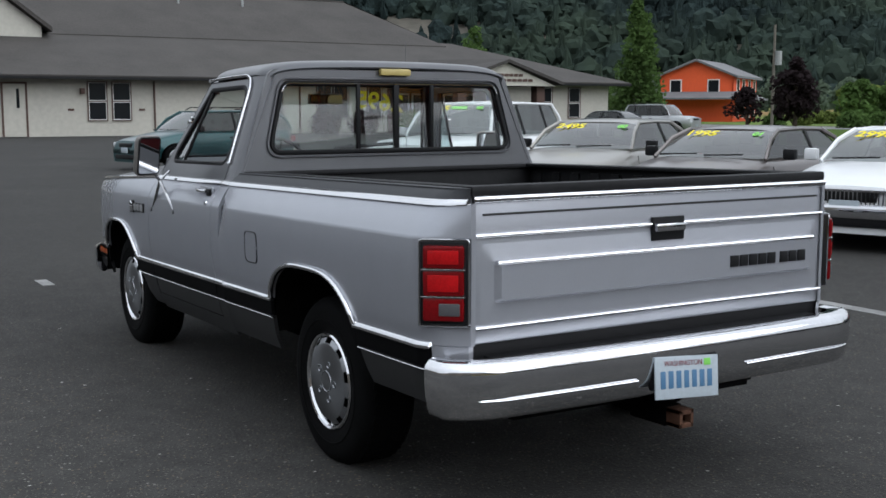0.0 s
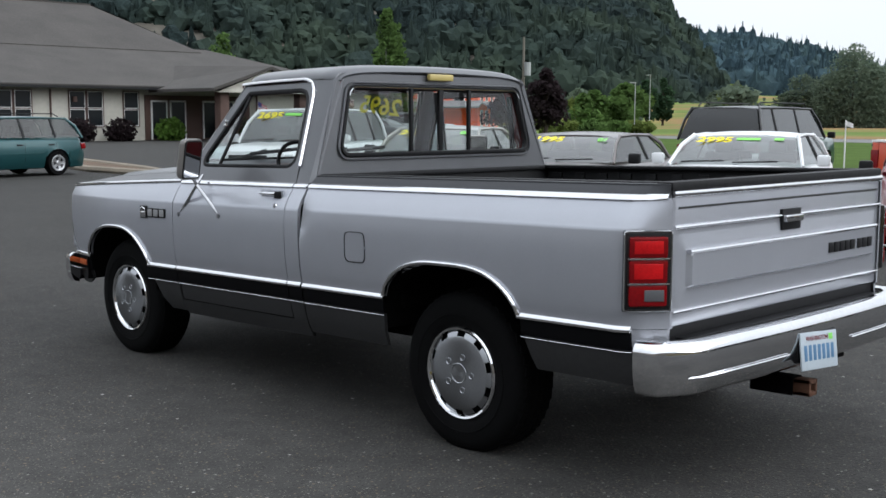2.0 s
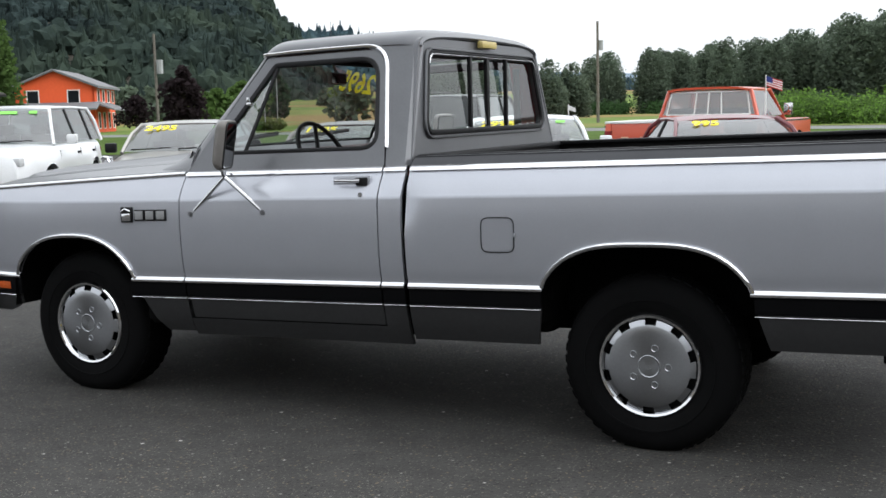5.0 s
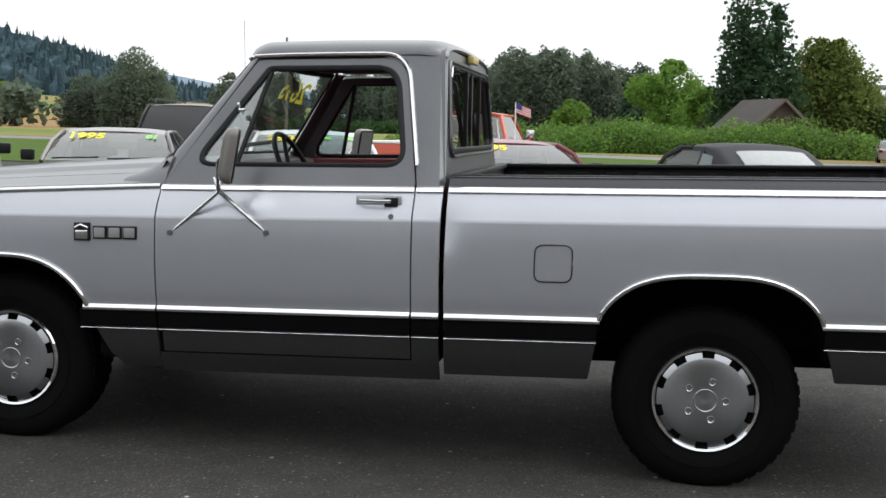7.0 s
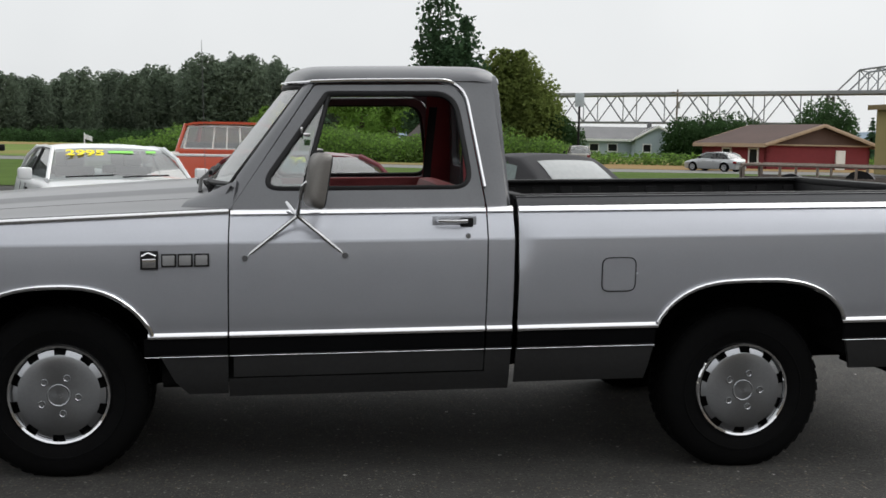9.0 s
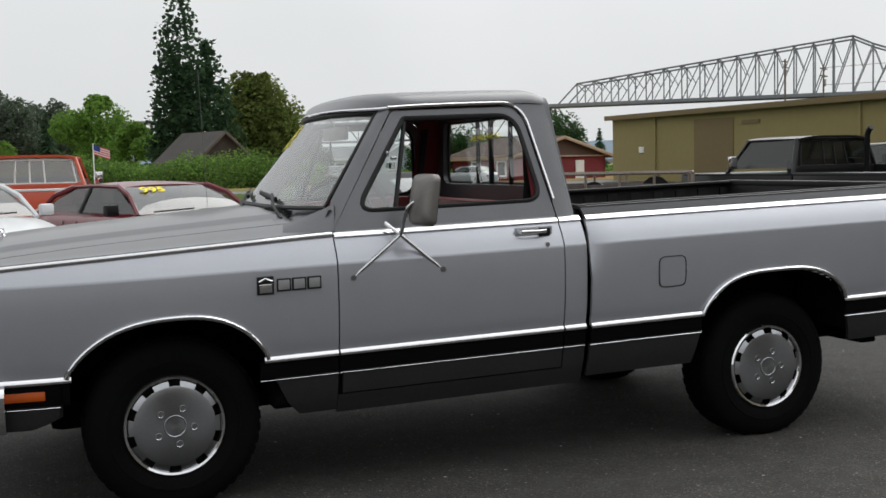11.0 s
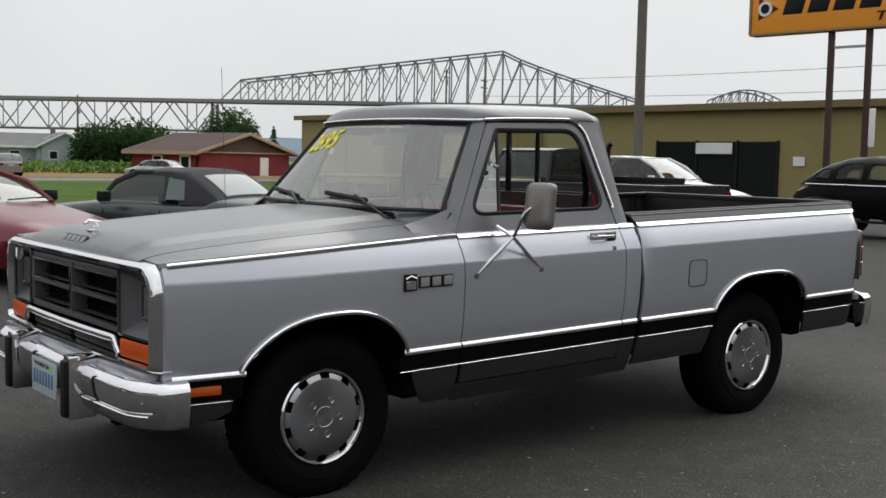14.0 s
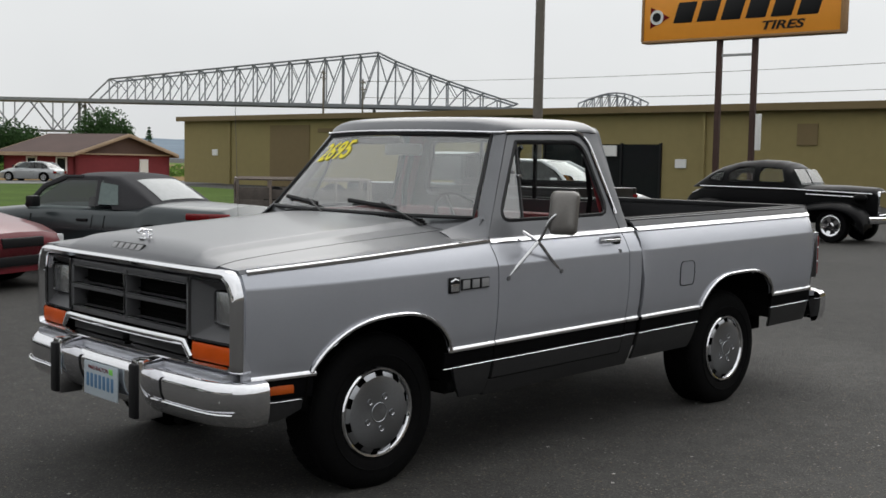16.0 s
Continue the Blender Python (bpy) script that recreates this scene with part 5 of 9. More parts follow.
# near-black body shell behind the panels: seam shade put into its colour
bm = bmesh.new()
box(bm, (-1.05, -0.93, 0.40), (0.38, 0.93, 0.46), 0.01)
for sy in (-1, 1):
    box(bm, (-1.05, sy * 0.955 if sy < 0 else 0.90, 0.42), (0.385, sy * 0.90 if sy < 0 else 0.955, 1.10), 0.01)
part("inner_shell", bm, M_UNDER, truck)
for sy in (-1, 1):
    # front fender with its top
    fender = part("front_fender", side_sheet(sy, -2.192, DOOR_F - 0.003, UPPER_Z, upper=lambda x: hood_z(x, 1.0) - 0.018), M_SILVER, truck)
    bm = bmesh.new()
    rows = []
    for x in stations(-2.198, DOOR_F - 0.003, 0.05):
        ze = hood_z(x, 1.0) - 0.016
        w = body_y(x, ze)
        ys = [w, w - 0.012, w - 0.05, w - 0.10, 0.745]
        rows.append([(x, sy * ys[0], ze)] + [(x, sy * y, hood_z(x, y)) for y in ys[1:]])
    grid(bm, rows)
    thicken(bm, 0.01)
    part("fender_top", bm, M_CHARCOAL, fender)
    bm = bmesh.new()
    tube(bm, [(x, sy * (body_y(x, hood_z(x, 1.0) - 0.015) + 0.003), hood_z(x, 1.0) - 0.015) for x in np.linspace(-2.172, DOOR_F - 0.004, 20)], 0.018, 0.024, seg=8)
    part("belt_moulding", bm, M_CHROME, fender)
    part("side_stripe", strip_on_side(sy, -1.115, DOOR_F - 0.004, 0.545, 0.618, 0.004), M_STRIPE, fender)
    part("stripe_moulding", strip_on_side(sy, -1.098, DOOR_F - 0.004, 0.617, 0.641, 0.013), M_CHROME, fender)
    part("pin_moulding", strip_on_side(sy, -1.115, DOOR_F - 0.004, 0.538, 0.543, 0.006), M_CHROME, fender)
    part("lower_panel", side_sheet(sy, -1.05, DOOR_F - 0.003, [0.37, 0.40, 0.44, 0.49, 0.545], lambda x: 0.37 + 0.17 * max(0.0, (-0.98 - x) / 0.07) ** 0.7), M_LOWER, fender)
    part("stripe_moulding", strip_on_side(sy, -2.16, -1.865, 0.617, 0.641, 0.013), M_CHROME, fender)
    part("side_stripe", strip_on_side(sy, -2.17, -1.872, 0.525, 0.618, 0.004), M_STRIPE, fender)
    part("pin_moulding", strip_on_side(sy, -2.13, -1.90, 0.518, 0.523, 0.006), M_CHROME, fender)
    part("lower_panel", side_sheet(sy, -2.14, -1.90, [0.43, 0.46, 0.50, 0.525], lambda x: 0.43 + 0.05 * max(0, (x + 2.0) / 0.1)), M_LOWER, fender)
    part("side_marker", strip_on_side(sy, -2.115, -1.965, 0.552, 0.592, 0.010, step=0.05), M_AMBER_DULL, fender, "amber side marker lamp")
    # door
    door = part("door", side_sheet(sy, DOOR_F + 0.003, DOOR_R - 0.003, UPPER_Z), M_SILVER, truck)
    part("side_stripe", strip_on_side(sy, DOOR_F + 0.004, DOOR_R - 0.004, 0.545, 0.618, 0.004), M_STRIPE, door)
    part("stripe_moulding", strip_on_side(sy, DOOR_F + 0.004, DOOR_R - 0.004, 0.617, 0.641, 0.013), M_CHROME, door)
    part("pin_moulding", strip_on_side(sy, DOOR_F + 0.004, DOOR_R - 0.004, 0.538, 0.543, 0.006), M_CHROME, door)
    part("lower_panel", side_sheet(sy, DOOR_F + 0.02, DOOR_R - 0.003, [0.445, 0.47, 0.50, 0.545], lambda x: 0.445), M_LOWER, door)
    part("belt_moulding", strip_on_side(sy, DOOR_F + 0.004, DOOR_R - 0.004, 1.119, 1.141, 0.011), M_CHROME, door)
    # upper door frame with the window opening
    out2 = rounded([(DOOR_F + 0.003, 1.14), (-0.432, 1.655), (0.20, 1.658), (DOOR_R - 0.003, 1.14)], [0.01, 0.03, 0.12, 0.01], 8)
    in2 = rounded([(-0.668, 1.212), (-0.385, 1.622), (0.172, 1.622), (0.236, 1.212)], [0.05, 0.03, 0.11, 0.07], 8)
    bm = bmesh.new()
    ring(bm, [(x, sy * upper_y(z), z) for x, z in out2], [(x, sy * upper_y(z), z) for x, z in in2])
    thicken(bm, 0.03)
    for v in bm.verts:
        if abs(v.co.y) > upper_y(v.co.z) + 0.002:
            v.co.y = sy * upper_y(v.co.z)
    frame_part = part("window_frame", bm, M_CHARCOAL, door)
    # black weather strip round the opening
    bm = bmesh.new()
    tube(bm, [(x, sy * (upper_y(z) - 0.004), z) for x, z in rounded([(-0.660, 1.217), (-0.382, 1.617), (0.168, 1.617), (0.231, 1.217)], [0.05, 0.03, 0.11, 0.07], 8)], 0.026, 0.016, up=(0, 1, 0), closed=True)
    part("weather_strip", bm, M_BLACK, door)
    # vent window with its bar and latch
    bm = bmesh.new()
    tube(bm, [(-0.478, sy * (upper_y(1.21) - 0.012), 1.21), (-0.372, sy * (upper_y(1.615) - 0.012), 1.615)], 0.022, 0.018, up=(0, 1, 0), seg=6)
    tube(bm, [(-0.52, sy * (upper_y(1.22) - 0.010), 1.222), (-0.64, sy * (upper_y(1.22) - 0.010), 1.226)], 0.012, 0.012, seg=6)
    part("vent_bar", bm, M_BLACK, door)
    bm = bmesh.new()
    bm.faces.new([bm.verts.new((x, sy * (upper_y(z) - 0.012), z)) for x, z in ((-0.655, 1.215), (-0.478, 1.215), (-0.385, 1.60), (-0.395, 1.61))])
    pane = part("vent_glass", bm, M_VENT, door, smooth=False)
    pane.visible_shadow = False
    bm = bmesh.new()
    box(bm, (-0.478, sy * 0.855 - 0.012, 1.435), (-0.452, sy * 0.855 + 0.012, 1.45), 0.004)
    box(bm, (-0.492, sy * 0.835 - 0.008, 1.45), (-0.482, sy * 0.835 + 0.008, 1.475), 0.003)
    part("vent_latch", bm, M_CHROME, door)
    # inner door panel and sill
    bm = bmesh.new()
    box(bm, (DOOR_F + 0.12, sy * 0.86 - 0.015, 0.55), (DOOR_R - 0.04, sy * 0.86 + 0.015, 1.205), 0.012)
    box(bm, (-0.45, sy * 0.82 - 0.03, 0.92), (0.05, sy * 0.82 + 0.03, 0.97), 0.012)
    part("door_trim", bm, M_SEAT, door, "red vinyl door trim")
    # handle, lock
    bm = bmesh.new()
    hy = sy * (body_y(0.1, 1.075) + 0.002)
    box(bm, (0.055, hy - 0.004, 1.052), (0.24, hy + 0.004, 1.104), 0.003)
    part("handle_plate", bm, M_SILVER, door)
    bm = bmesh.new()
    tube(bm, [(0.07, hy, 1.085), (0.078, hy + sy * 0.028, 1.085), (0.155, hy + sy * 0.032, 1.083), (0.20, hy + sy * 0.026, 1.083)], 0.012, 0.016, seg=8)
    handle = part("door_handle", bm, M_CHROME, door)
    bm = bmesh.new()
    box(bm, (0.172, hy - 0.014, 1.060), (0.226, hy + 0.014, 1.096), 0.004)
    part("latch_button", bm, M_BLACK, handle)
    bm = bmesh.new()
    ly = body_y(0.203, 1.022)
    cyl(bm, (0.203, sy * (ly - 0.01), 1.022), (0.203, sy * (ly + 0.006), 1.022), 0.014, 0.011, seg=14)
    part("lock_cylinder", bm, M_CHROME, door)
    # tow mirror on its tripod
    mirror = part("side_mirror", mirror_shell(), M_MSHELL, door, "door mirror with grey shell on chrome tripod")
    mirror.matrix_basis = pose(-0.425, sy * 1.125, 1.262, 0, 9, -sy * 18)
    bm = bmesh.new()
    box(bm, (0.025, -0.062, -0.097), (0.029, 0.062, 0.097))
    part("mirror_face", bm, M_MIRROR, mirror)
    bm = bmesh.new()
    tube(bm, [(0.025, y, z) for y, z in rounded([(-0.066, -0.100), (-0.066, 0.100), (0.066, 0.100), (0.066, -0.100)], [0.02] * 4, 4)], 0.012, 0.012, up=(1, 0, 0), seg=6, closed=True)
    part("mirror_rim", bm, M_BLACK, mirror)
    bm = bmesh.new()
    tube(bm, [(-0.50, sy * 1.03, 1.115), (-0.495, sy * 1.055, 1.15), (-0.488, sy * 1.075, 1.20), (-0.482, sy * 1.092, 1.232), (-0.466, sy * 1.105, 1.252), (-0.435, sy * 1.115, 1.258)], 0.018, seg=8)
    tube(bm, [(-0.71, sy * 1.012, 0.945), (-0.50, sy * 1.03, 1.115)], 0.018, seg=8)
    tube(bm, [(-0.305, sy * 1.012, 0.950), (-0.50, sy * 1.03, 1.115)], 0.018, seg=8)
    tube(bm, [(-0.50, sy * 1.03, 1.115), (-0.545, sy * 0.962, 1.165)], 0.016, seg=8)
    bracket = part("mirror_bracket", bm, M_ROD, door)
    for fx, fz in ((-0.71, 0.945), (-0.305, 0.950)):
        bm = bmesh.new()
        cyl(bm, (fx, sy * 0.998, fz), (fx, sy * 1.028, fz), 0.015, 0.012, 10)
        part("rubber_foot", bm, M_GRILLE, bracket)
    # emblem: a dark plate and a bar in place of the maker's lettering
    bm = bmesh.new()
    ey = sy * (body_y(-1.0, 0.94) + 0.004)
    box(bm, (-1.124, ey - 0.005, 0.906), (-1.054, ey + 0.005, 0.981), 0.003)
    emblem = part("fender_emblem", bm, M_BLACK, fender, "black badge plate with chrome relief")
    bm = bmesh.new()
    box(bm, (-1.116, ey - 0.009, 0.913), (-1.062, ey + 0.009, 0.950), 0.003)
    tube(bm, [(-1.117, ey + sy * 0.006, 0.960), (-1.092, ey + sy * 0.008, 0.973), (-1.062, ey + sy * 0.006, 0.960)], 0.01, seg=6)
    part("badge_relief", bm, M_CHROME, emblem)
    for k in range(3):
        bm = bmesh.new()
        x0 = -1.042 + k * 0.065
        box(bm, (x0, ey - 0.004, 0.914), (x0 + 0.060, ey + 0.006, 0.968), 0.004)
        bar = part("badge_bar", bm, M_BLACK, emblem)
        bm = bmesh.new()
        box(bm, (x0 + 0.006, ey - 0.008, 0.921), (x0 + 0.053, ey + 0.009, 0.961), 0.003)
        part("bar_face", bm, M_GRILLE_PALE, bar, "worn silver relief")
    # rocker and cab corner
    part("rocker_panel", side_sheet(sy, DOOR_F + 0.0, CAB_R, [0.355, 0.37, 0.40, 0.438], lambda x: 0.355), M_LOWER, truck)
    corner = part("cab_corner", side_sheet(sy, DOOR_R + 0.003, CAB_R, UPPER_Z), M_SILVER, truck)
    part("side_stripe", strip_on_side(sy, DOOR_R + 0.004, CAB_R, 0.545, 0.618, 0.004), M_STRIPE, corner)
    part("stripe_moulding", strip_on_side(sy, DOOR_R + 0.004, CAB_R, 0.617, 0.641, 0.013), M_CHROME, corner)
    part("pin_moulding", strip_on_side(sy, DOOR_R + 0.004, CAB_R, 0.538, 0.543, 0.006), M_CHROME, corner)
    part("lower_panel", side_sheet(sy, DOOR_R + 0.003, CAB_R, [0.438, 0.47, 0.50, 0.545], lambda x: 0.438), M_LOWER, corner)
    part("belt_moulding", strip_on_side(sy, DOOR_R + 0.004, CAB_R, 1.119, 1.141, 0.011), M_CHROME, corner)
    # upper quarter, from the door frame to the back of the cab
    drip = [(-0.450, 1.669), (-0.30, 1.674), (-0.10, 1.676)] + [tuple(p) for p in rounded([(-0.10, 1.676), (0.208, 1.676), (0.288, 1.20)], [0.01, 0.13, 0.01], 10)[8:26]]
    bm = bmesh.new()
    rows = []
    for k in range(13):
        t = k / 12
        a = Vector((np.interp(t, [0, 0.15, 0.3, 0.5, 1], [0.10, 0.19, 0.222, 0.250, DOOR_R + 0.004]), np.interp(t, [0, 0.15, 0.3, 0.5, 1], [1.668, 1.635, 1.56, 1.44, 1.135])))
        b = Vector((0.352 + 0.035 * t, 1.668 + (1.135 - 1.668) * t))
        row = [(a[0] + (b[0] - a[0]) * s, sy * (upper_y(a[1] + (b[1] - a[1]) * s) - 0.012 * s * s * s), a[1] + (b[1] - a[1]) * s) for s in (0, 0.25, 0.5, 0.75, 0.92)]
        row.append((b[0] + 0.012, sy * (upper_y(b[1]) - 0.045), b[1]))
        rows.append(row)
    grid(bm, rows)
    thicken(bm, 0.012)
    part("quarter_panel", bm, M_CHARCOAL, truck)
    bm = bmesh.new()
    tube(bm, [(x, sy * (upper_y(z) + 0.008), z) for x, z in drip], 0.016, 0.017, up=(0, 1, 0), seg=6)
    part("drip_moulding", bm, M_CHROME, truck)
    # windscreen pillar
    bm = bmesh.new()
    rows = []
    for k in range(9):
        t = k / 8
        z = 1.14 + (1.67 - 1.14) * t
        xd = DOOR_F + 0.002 + (-0.432 - DOOR_F) * t
        xw = -0.780 + (-0.482 + 0.780) * max(0.0, (z - 1.235) / 0.42)
        xw, slim = min(xw, xd - 0.020), 0.030 + 0.026 * t
        rows.append([(xd, sy * upper_y(z), z), (xd - 0.012, sy * (upper_y(z) - 0.004), z), (xd + (xw - xd) * 0.6, sy * (upper_y(z) - slim * 0.35), z), (xw + 0.006, sy * (upper_y(z) - slim * 0.75), z), (xw, sy * (upper_y(z) - slim), z), (xw + 0.012, sy * (upper_y(z) - slim - 0.018), z)])
    grid(bm, rows)
    thicken(bm, 0.012)
    part("windscreen_pillar", bm, M_CHARCOAL, truck)
    # bed side
    bed = part("bed_side", side_sheet(sy, BED_F, BED_R + 0.16, UPPER_Z), M_SILVER, truck)
    bm = bmesh.new()
    grid(bm, [[(x, sy * (body_y(x, z) if k < 4 else min(0.84, body_y(x, 1.165) - 0.04)), zz) for k, (z, zz) in enumerate(((1.13, 1.13), (1.15, 1.152), (1.165, 1.172), (1.165, 1.178), (0, 1.180)))] for x in [*np.linspace(BED_F, BED_R, 14), *np.linspace(BED_R + 0.012, BED_R + 0.15, 12)]])
    thicken(bm, 0.012)
    part("bed_rail", bm, M_RAIL, bed)
    part("belt_moulding", strip_on_side(sy, BED_F + 0.002, BED_R + 0.147, 1.119, 1.141, 0.011, step=0.025), M_CHROME, bed)
    for x0, x1 in ((BED_F + 0.002, 1.022), (1.874, 2.415)):
        part("side_stripe", strip_on_side(sy, x0, x1, 0.545, 0.618, 0.004, step=0.025), M_STRIPE, bed)
        part("pin_moulding", strip_on_side(sy, x0, x1, 0.538, 0.543, 0.006, step=0.025), M_CHROME, bed)
    part("stripe_moulding", strip_on_side(sy, BED_F + 0.002, 1.032, 0.617, 0.641, 0.013), M_CHROME, bed)
    part("stripe_moulding", strip_on_side(sy, 1.860, 2.415, 0.617, 0.641, 0.013, step=0.025), M_CHROME, bed)
    for x0, x1, z0, end, lean in ((BED_F, 1.030, 0.385, 1.030, -0.034), (1.868, 2.46, 0.405, 1.868, 0.062)):
        bm = side_sheet(sy, x0, x1, [z0, 0.43, 0.46, 0.50, 0.545], lambda x: z0)
        for v in bm.verts:
            v.co.x += lean * (0.60 - v.co.z) / 0.2 * max(0.0, 1 - abs(v.co.x - end) / 0.25)
        part("lower_panel", bm, M_LOWER, bed)
    part("corner_panel", side_sheet(sy, 2.408, BED_R + 0.15, [0.56, 0.595, 0.628], lambda x: 0.56), M_SILVER, bed)
    if sy < 0:
        bm = bmesh.new()
        loop = rounded([(0.774, 0.778), (0.774, 0.922), (0.920, 0.922), (0.920, 0.778)], [0.035] * 4, 6)
        tube(bm, [(x, sy * (body_y(x, z) + 0.001), z) for x, z in loop], 0.0045, 0.005, up=(0, 1, 0), seg=6, closed=True)
        part("fuel_door_seam", bm, M_BLACK, bed)
        bm = bmesh.new()
        loop = rounded([(0.780, 0.784), (0.780, 0.916), (0.914, 0.916), (0.914, 0.784)], [0.03] * 4, 6)
        bm.faces.new([bm.verts.new((x, sy * (body_y(x, z) + 0.003), z)) for x, z in loop])
        fuel = part("fuel_door", bm, M_SILVER, bed)
        bm = bmesh.new()
        box(bm, (0.920, sy * 1.030 - 0.006, 0.844), (0.930, sy * 1.030 + 0.004, 0.858), 0.002)
        part("fuel_door_tab", bm, M_SILVER, fuel)
    # chrome lips of the wheel arches and dark wheel wells
    for own, a in ((fender, ARCH_F), (bed, ARCH_R)):
        bm = bmesh.new()
        tube(bm, [(x, sy * (body_y(x, arch_z(x, *a)) + 0.006), arch_z(x, *a) + 0.004) for x in arch_stations(a[0], a[1])], 0.022, 0.024, up=(0, 1, 0), seg=10)
        part("arch_moulding", bm, M_CHROME, own)
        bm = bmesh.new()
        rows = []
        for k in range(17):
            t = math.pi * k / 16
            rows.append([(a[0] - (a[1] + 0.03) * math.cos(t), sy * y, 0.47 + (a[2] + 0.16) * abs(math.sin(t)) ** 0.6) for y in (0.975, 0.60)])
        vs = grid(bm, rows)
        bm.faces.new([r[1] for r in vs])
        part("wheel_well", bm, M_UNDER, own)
    # tail lamp on the cut-off corner
    c0, c1 = Vector((2.400, sy * 1.020, 0)), Vector((2.524, sy * 0.894, 0))
    d = (c1 - c0).normalized()
    nrm = Vector((d.y * (-sy), -d.x * (-sy), 0))
    if nrm.x < 0:
        nrm = -nrm
    lm = Matrix(((d.x, nrm.x, 0, c0.x), (d.y, nrm.y, 0, c0.y), (0, 0, 1, 0), (0, 0, 0, 1)))
    L = (c1 - c0).length
    bm = bmesh.new()
    box(bm, (-0.004, -0.02, 0.700), (L + 0.004, 0.012, 1.008), 0.006, lm)
    lamp = part("tail_lamp", bm, M_BEZEL, truck, "red tail lamp in a dark chrome bezel")
    bm = bmesh.new()
    tube(bm, [lm @ Vector((u, 0.012, z)) for u, z in rounded([(0.0, 0.704), (0.0, 1.004), (L, 1.004), (L, 0.704)], [0.012] * 4, 4)], 0.007, 0.006, up=lm.to_3x3() @ Vector((0, 1, 0)), seg=6, closed=True)
    part("bezel_edge", bm, M_CHROME, lamp)
    bm = bmesh.new()
    box(bm, (0.005, 0.0, 0.710), (L - 0.005, 0.015, 0.998), 0.004, lm)
    part("lamp_gasket", bm, M_BLACK, lamp)
    for z0, z1 in ((0.905, 0.985), (0.810, 0.900), (0.722, 0.805)):
        bm = bmesh.new()
        box(bm, (0.016, 0.0, z0), (L - 0.016, 0.030, z1), 0.010, lm)
        lens = part("red_lens", bm, M_RED_LENS, lamp)
        # brighter middle: the lens's inner glow painted as a lighter red
        bm = bmesh.new()
        box(bm, (0.034, 0.0, z0 + 0.016), (L - 0.034, 0.033, z1 - 0.016), 0.003, lm)
        if z0 > 0.8:
            part("lens_centre", bm, M_RED_BRIGHT, lens, "lens centre painted brighter red for inner glow")
        else:
            bm.free()
    bm = bmesh.new()
    box(bm, (L * 0.42, 0.0, 0.742), (L * 0.84, 0.034, 0.785), 0.004, lm)
    part("reverse_lens", bm, M_GRILLE, lamp)
    for z in (0.9025, 0.8075):
        bm = bmesh.new()
        box(bm, (0.010, 0.0, z - 0.0025), (L - 0.010, 0.032, z + 0.0025), 0.001, lm)
        part("lens_divider", bm, M_CHROME, lamp)

# hood
def hood_back(y):
    return -0.862 - 0.125 * max(0.0, 1 - (y / 0.842) ** 2)


bm = bmesh.new()
rows = []
for t in np.linspace(0, 1, 46):
    rows.append([(x, y, hood_z(x, y)) for y in np.linspace(-0.738, 0.738, 43) for x in [nose_x(y) + 0.012 + (hood_back(y) - nose_x(y) - 0.012) * t**1.35]])
grid(bm, rows)
thicken(bm, 0.01)
hood = part("hood", bm, M_CHARCOAL, truck)
bm = bmesh.new()
oz = hood_z(-2.13, 0.0)
box(bm, (-2.165, -0.03, oz - 0.004), (-2.085, 0.03, oz + 0.008), 0.004)
tube(bm, [(-2.10, 0, oz), (-2.115, 0, oz + 0.035), (-2.13, 0, oz + 0.055), (-2.16, 0, oz + 0.062), (-2.185, 0, oz + 0.045)], 0.026, 0.03, up=(0, 1, 0), seg=10)
tube(bm, [(-2.135, -0.016, oz + 0.06), (-2.10, -0.03, oz + 0.055), (-2.10, -0.034, oz + 0.03), (-2.13, -0.034, oz + 0.022)], 0.013, seg=8)
tube(bm, [(-2.135, 0.016, oz + 0.06), (-2.10, 0.03, oz + 0.055), (-2.10, 0.034, oz + 0.03), (-2.13, 0.034, oz + 0.022)], 0.013, seg=8)
bmesh.ops.transform(bm, matrix=Matrix.Translation((-2.11, 0, oz)) @ Matrix.Scale(0.72, 4) @ Matrix.Translation((2.11, 0, -oz)), verts=bm.verts)
part("hood_ornament", bm, M_CHROME, hood, "chrome hood ornament")
for k in range(5):
    bm = bmesh.new()
    y0 = 0.135 - k * 0.056
    bz = hood_z(-2.205, y0)
    box(bm, (-0.016, -0.021, -0.002), (0.016, 0.021, 0.006), 0.003, Matrix.Translation((-2.205, y0, bz)) @ Matrix.Rotation(radians(-50), 4, "Y"))
    part("hood_badge_bar", bm, M_GRILLE_PALE, hood)
bm = bmesh.new()
box(bm, (-0.022, -0.142, -0.006), (0.022, 0.142, 0.002), 0.002, Matrix.Translation((-2.205, 0.023, hood_z(-2.205, 0.02))) @ Matrix.Rotation(radians(-50), 4, "Y"))
part("badge_backing", bm, M_BLACK, hood)
# cowl with vents, wipers
bm = bmesh.new()
ys = np.linspace(-0.90, 0.90, 31)
grid(bm, [[(hood_back(y) + dx, y, hood_z(hood_back(y), y) + dz) for y in ys] for dx, dz in ((0.006, -0.03), (0.008, -0.006), (0.035, -0.004))] + [[(hood_back(y) + 0.085, y, 1.236) for y in ys], [(hood_back(y) + 0.14, y, 1.20) for y in ys]])
cowl = part("cowl", bm, M_CHARCOAL, truck)
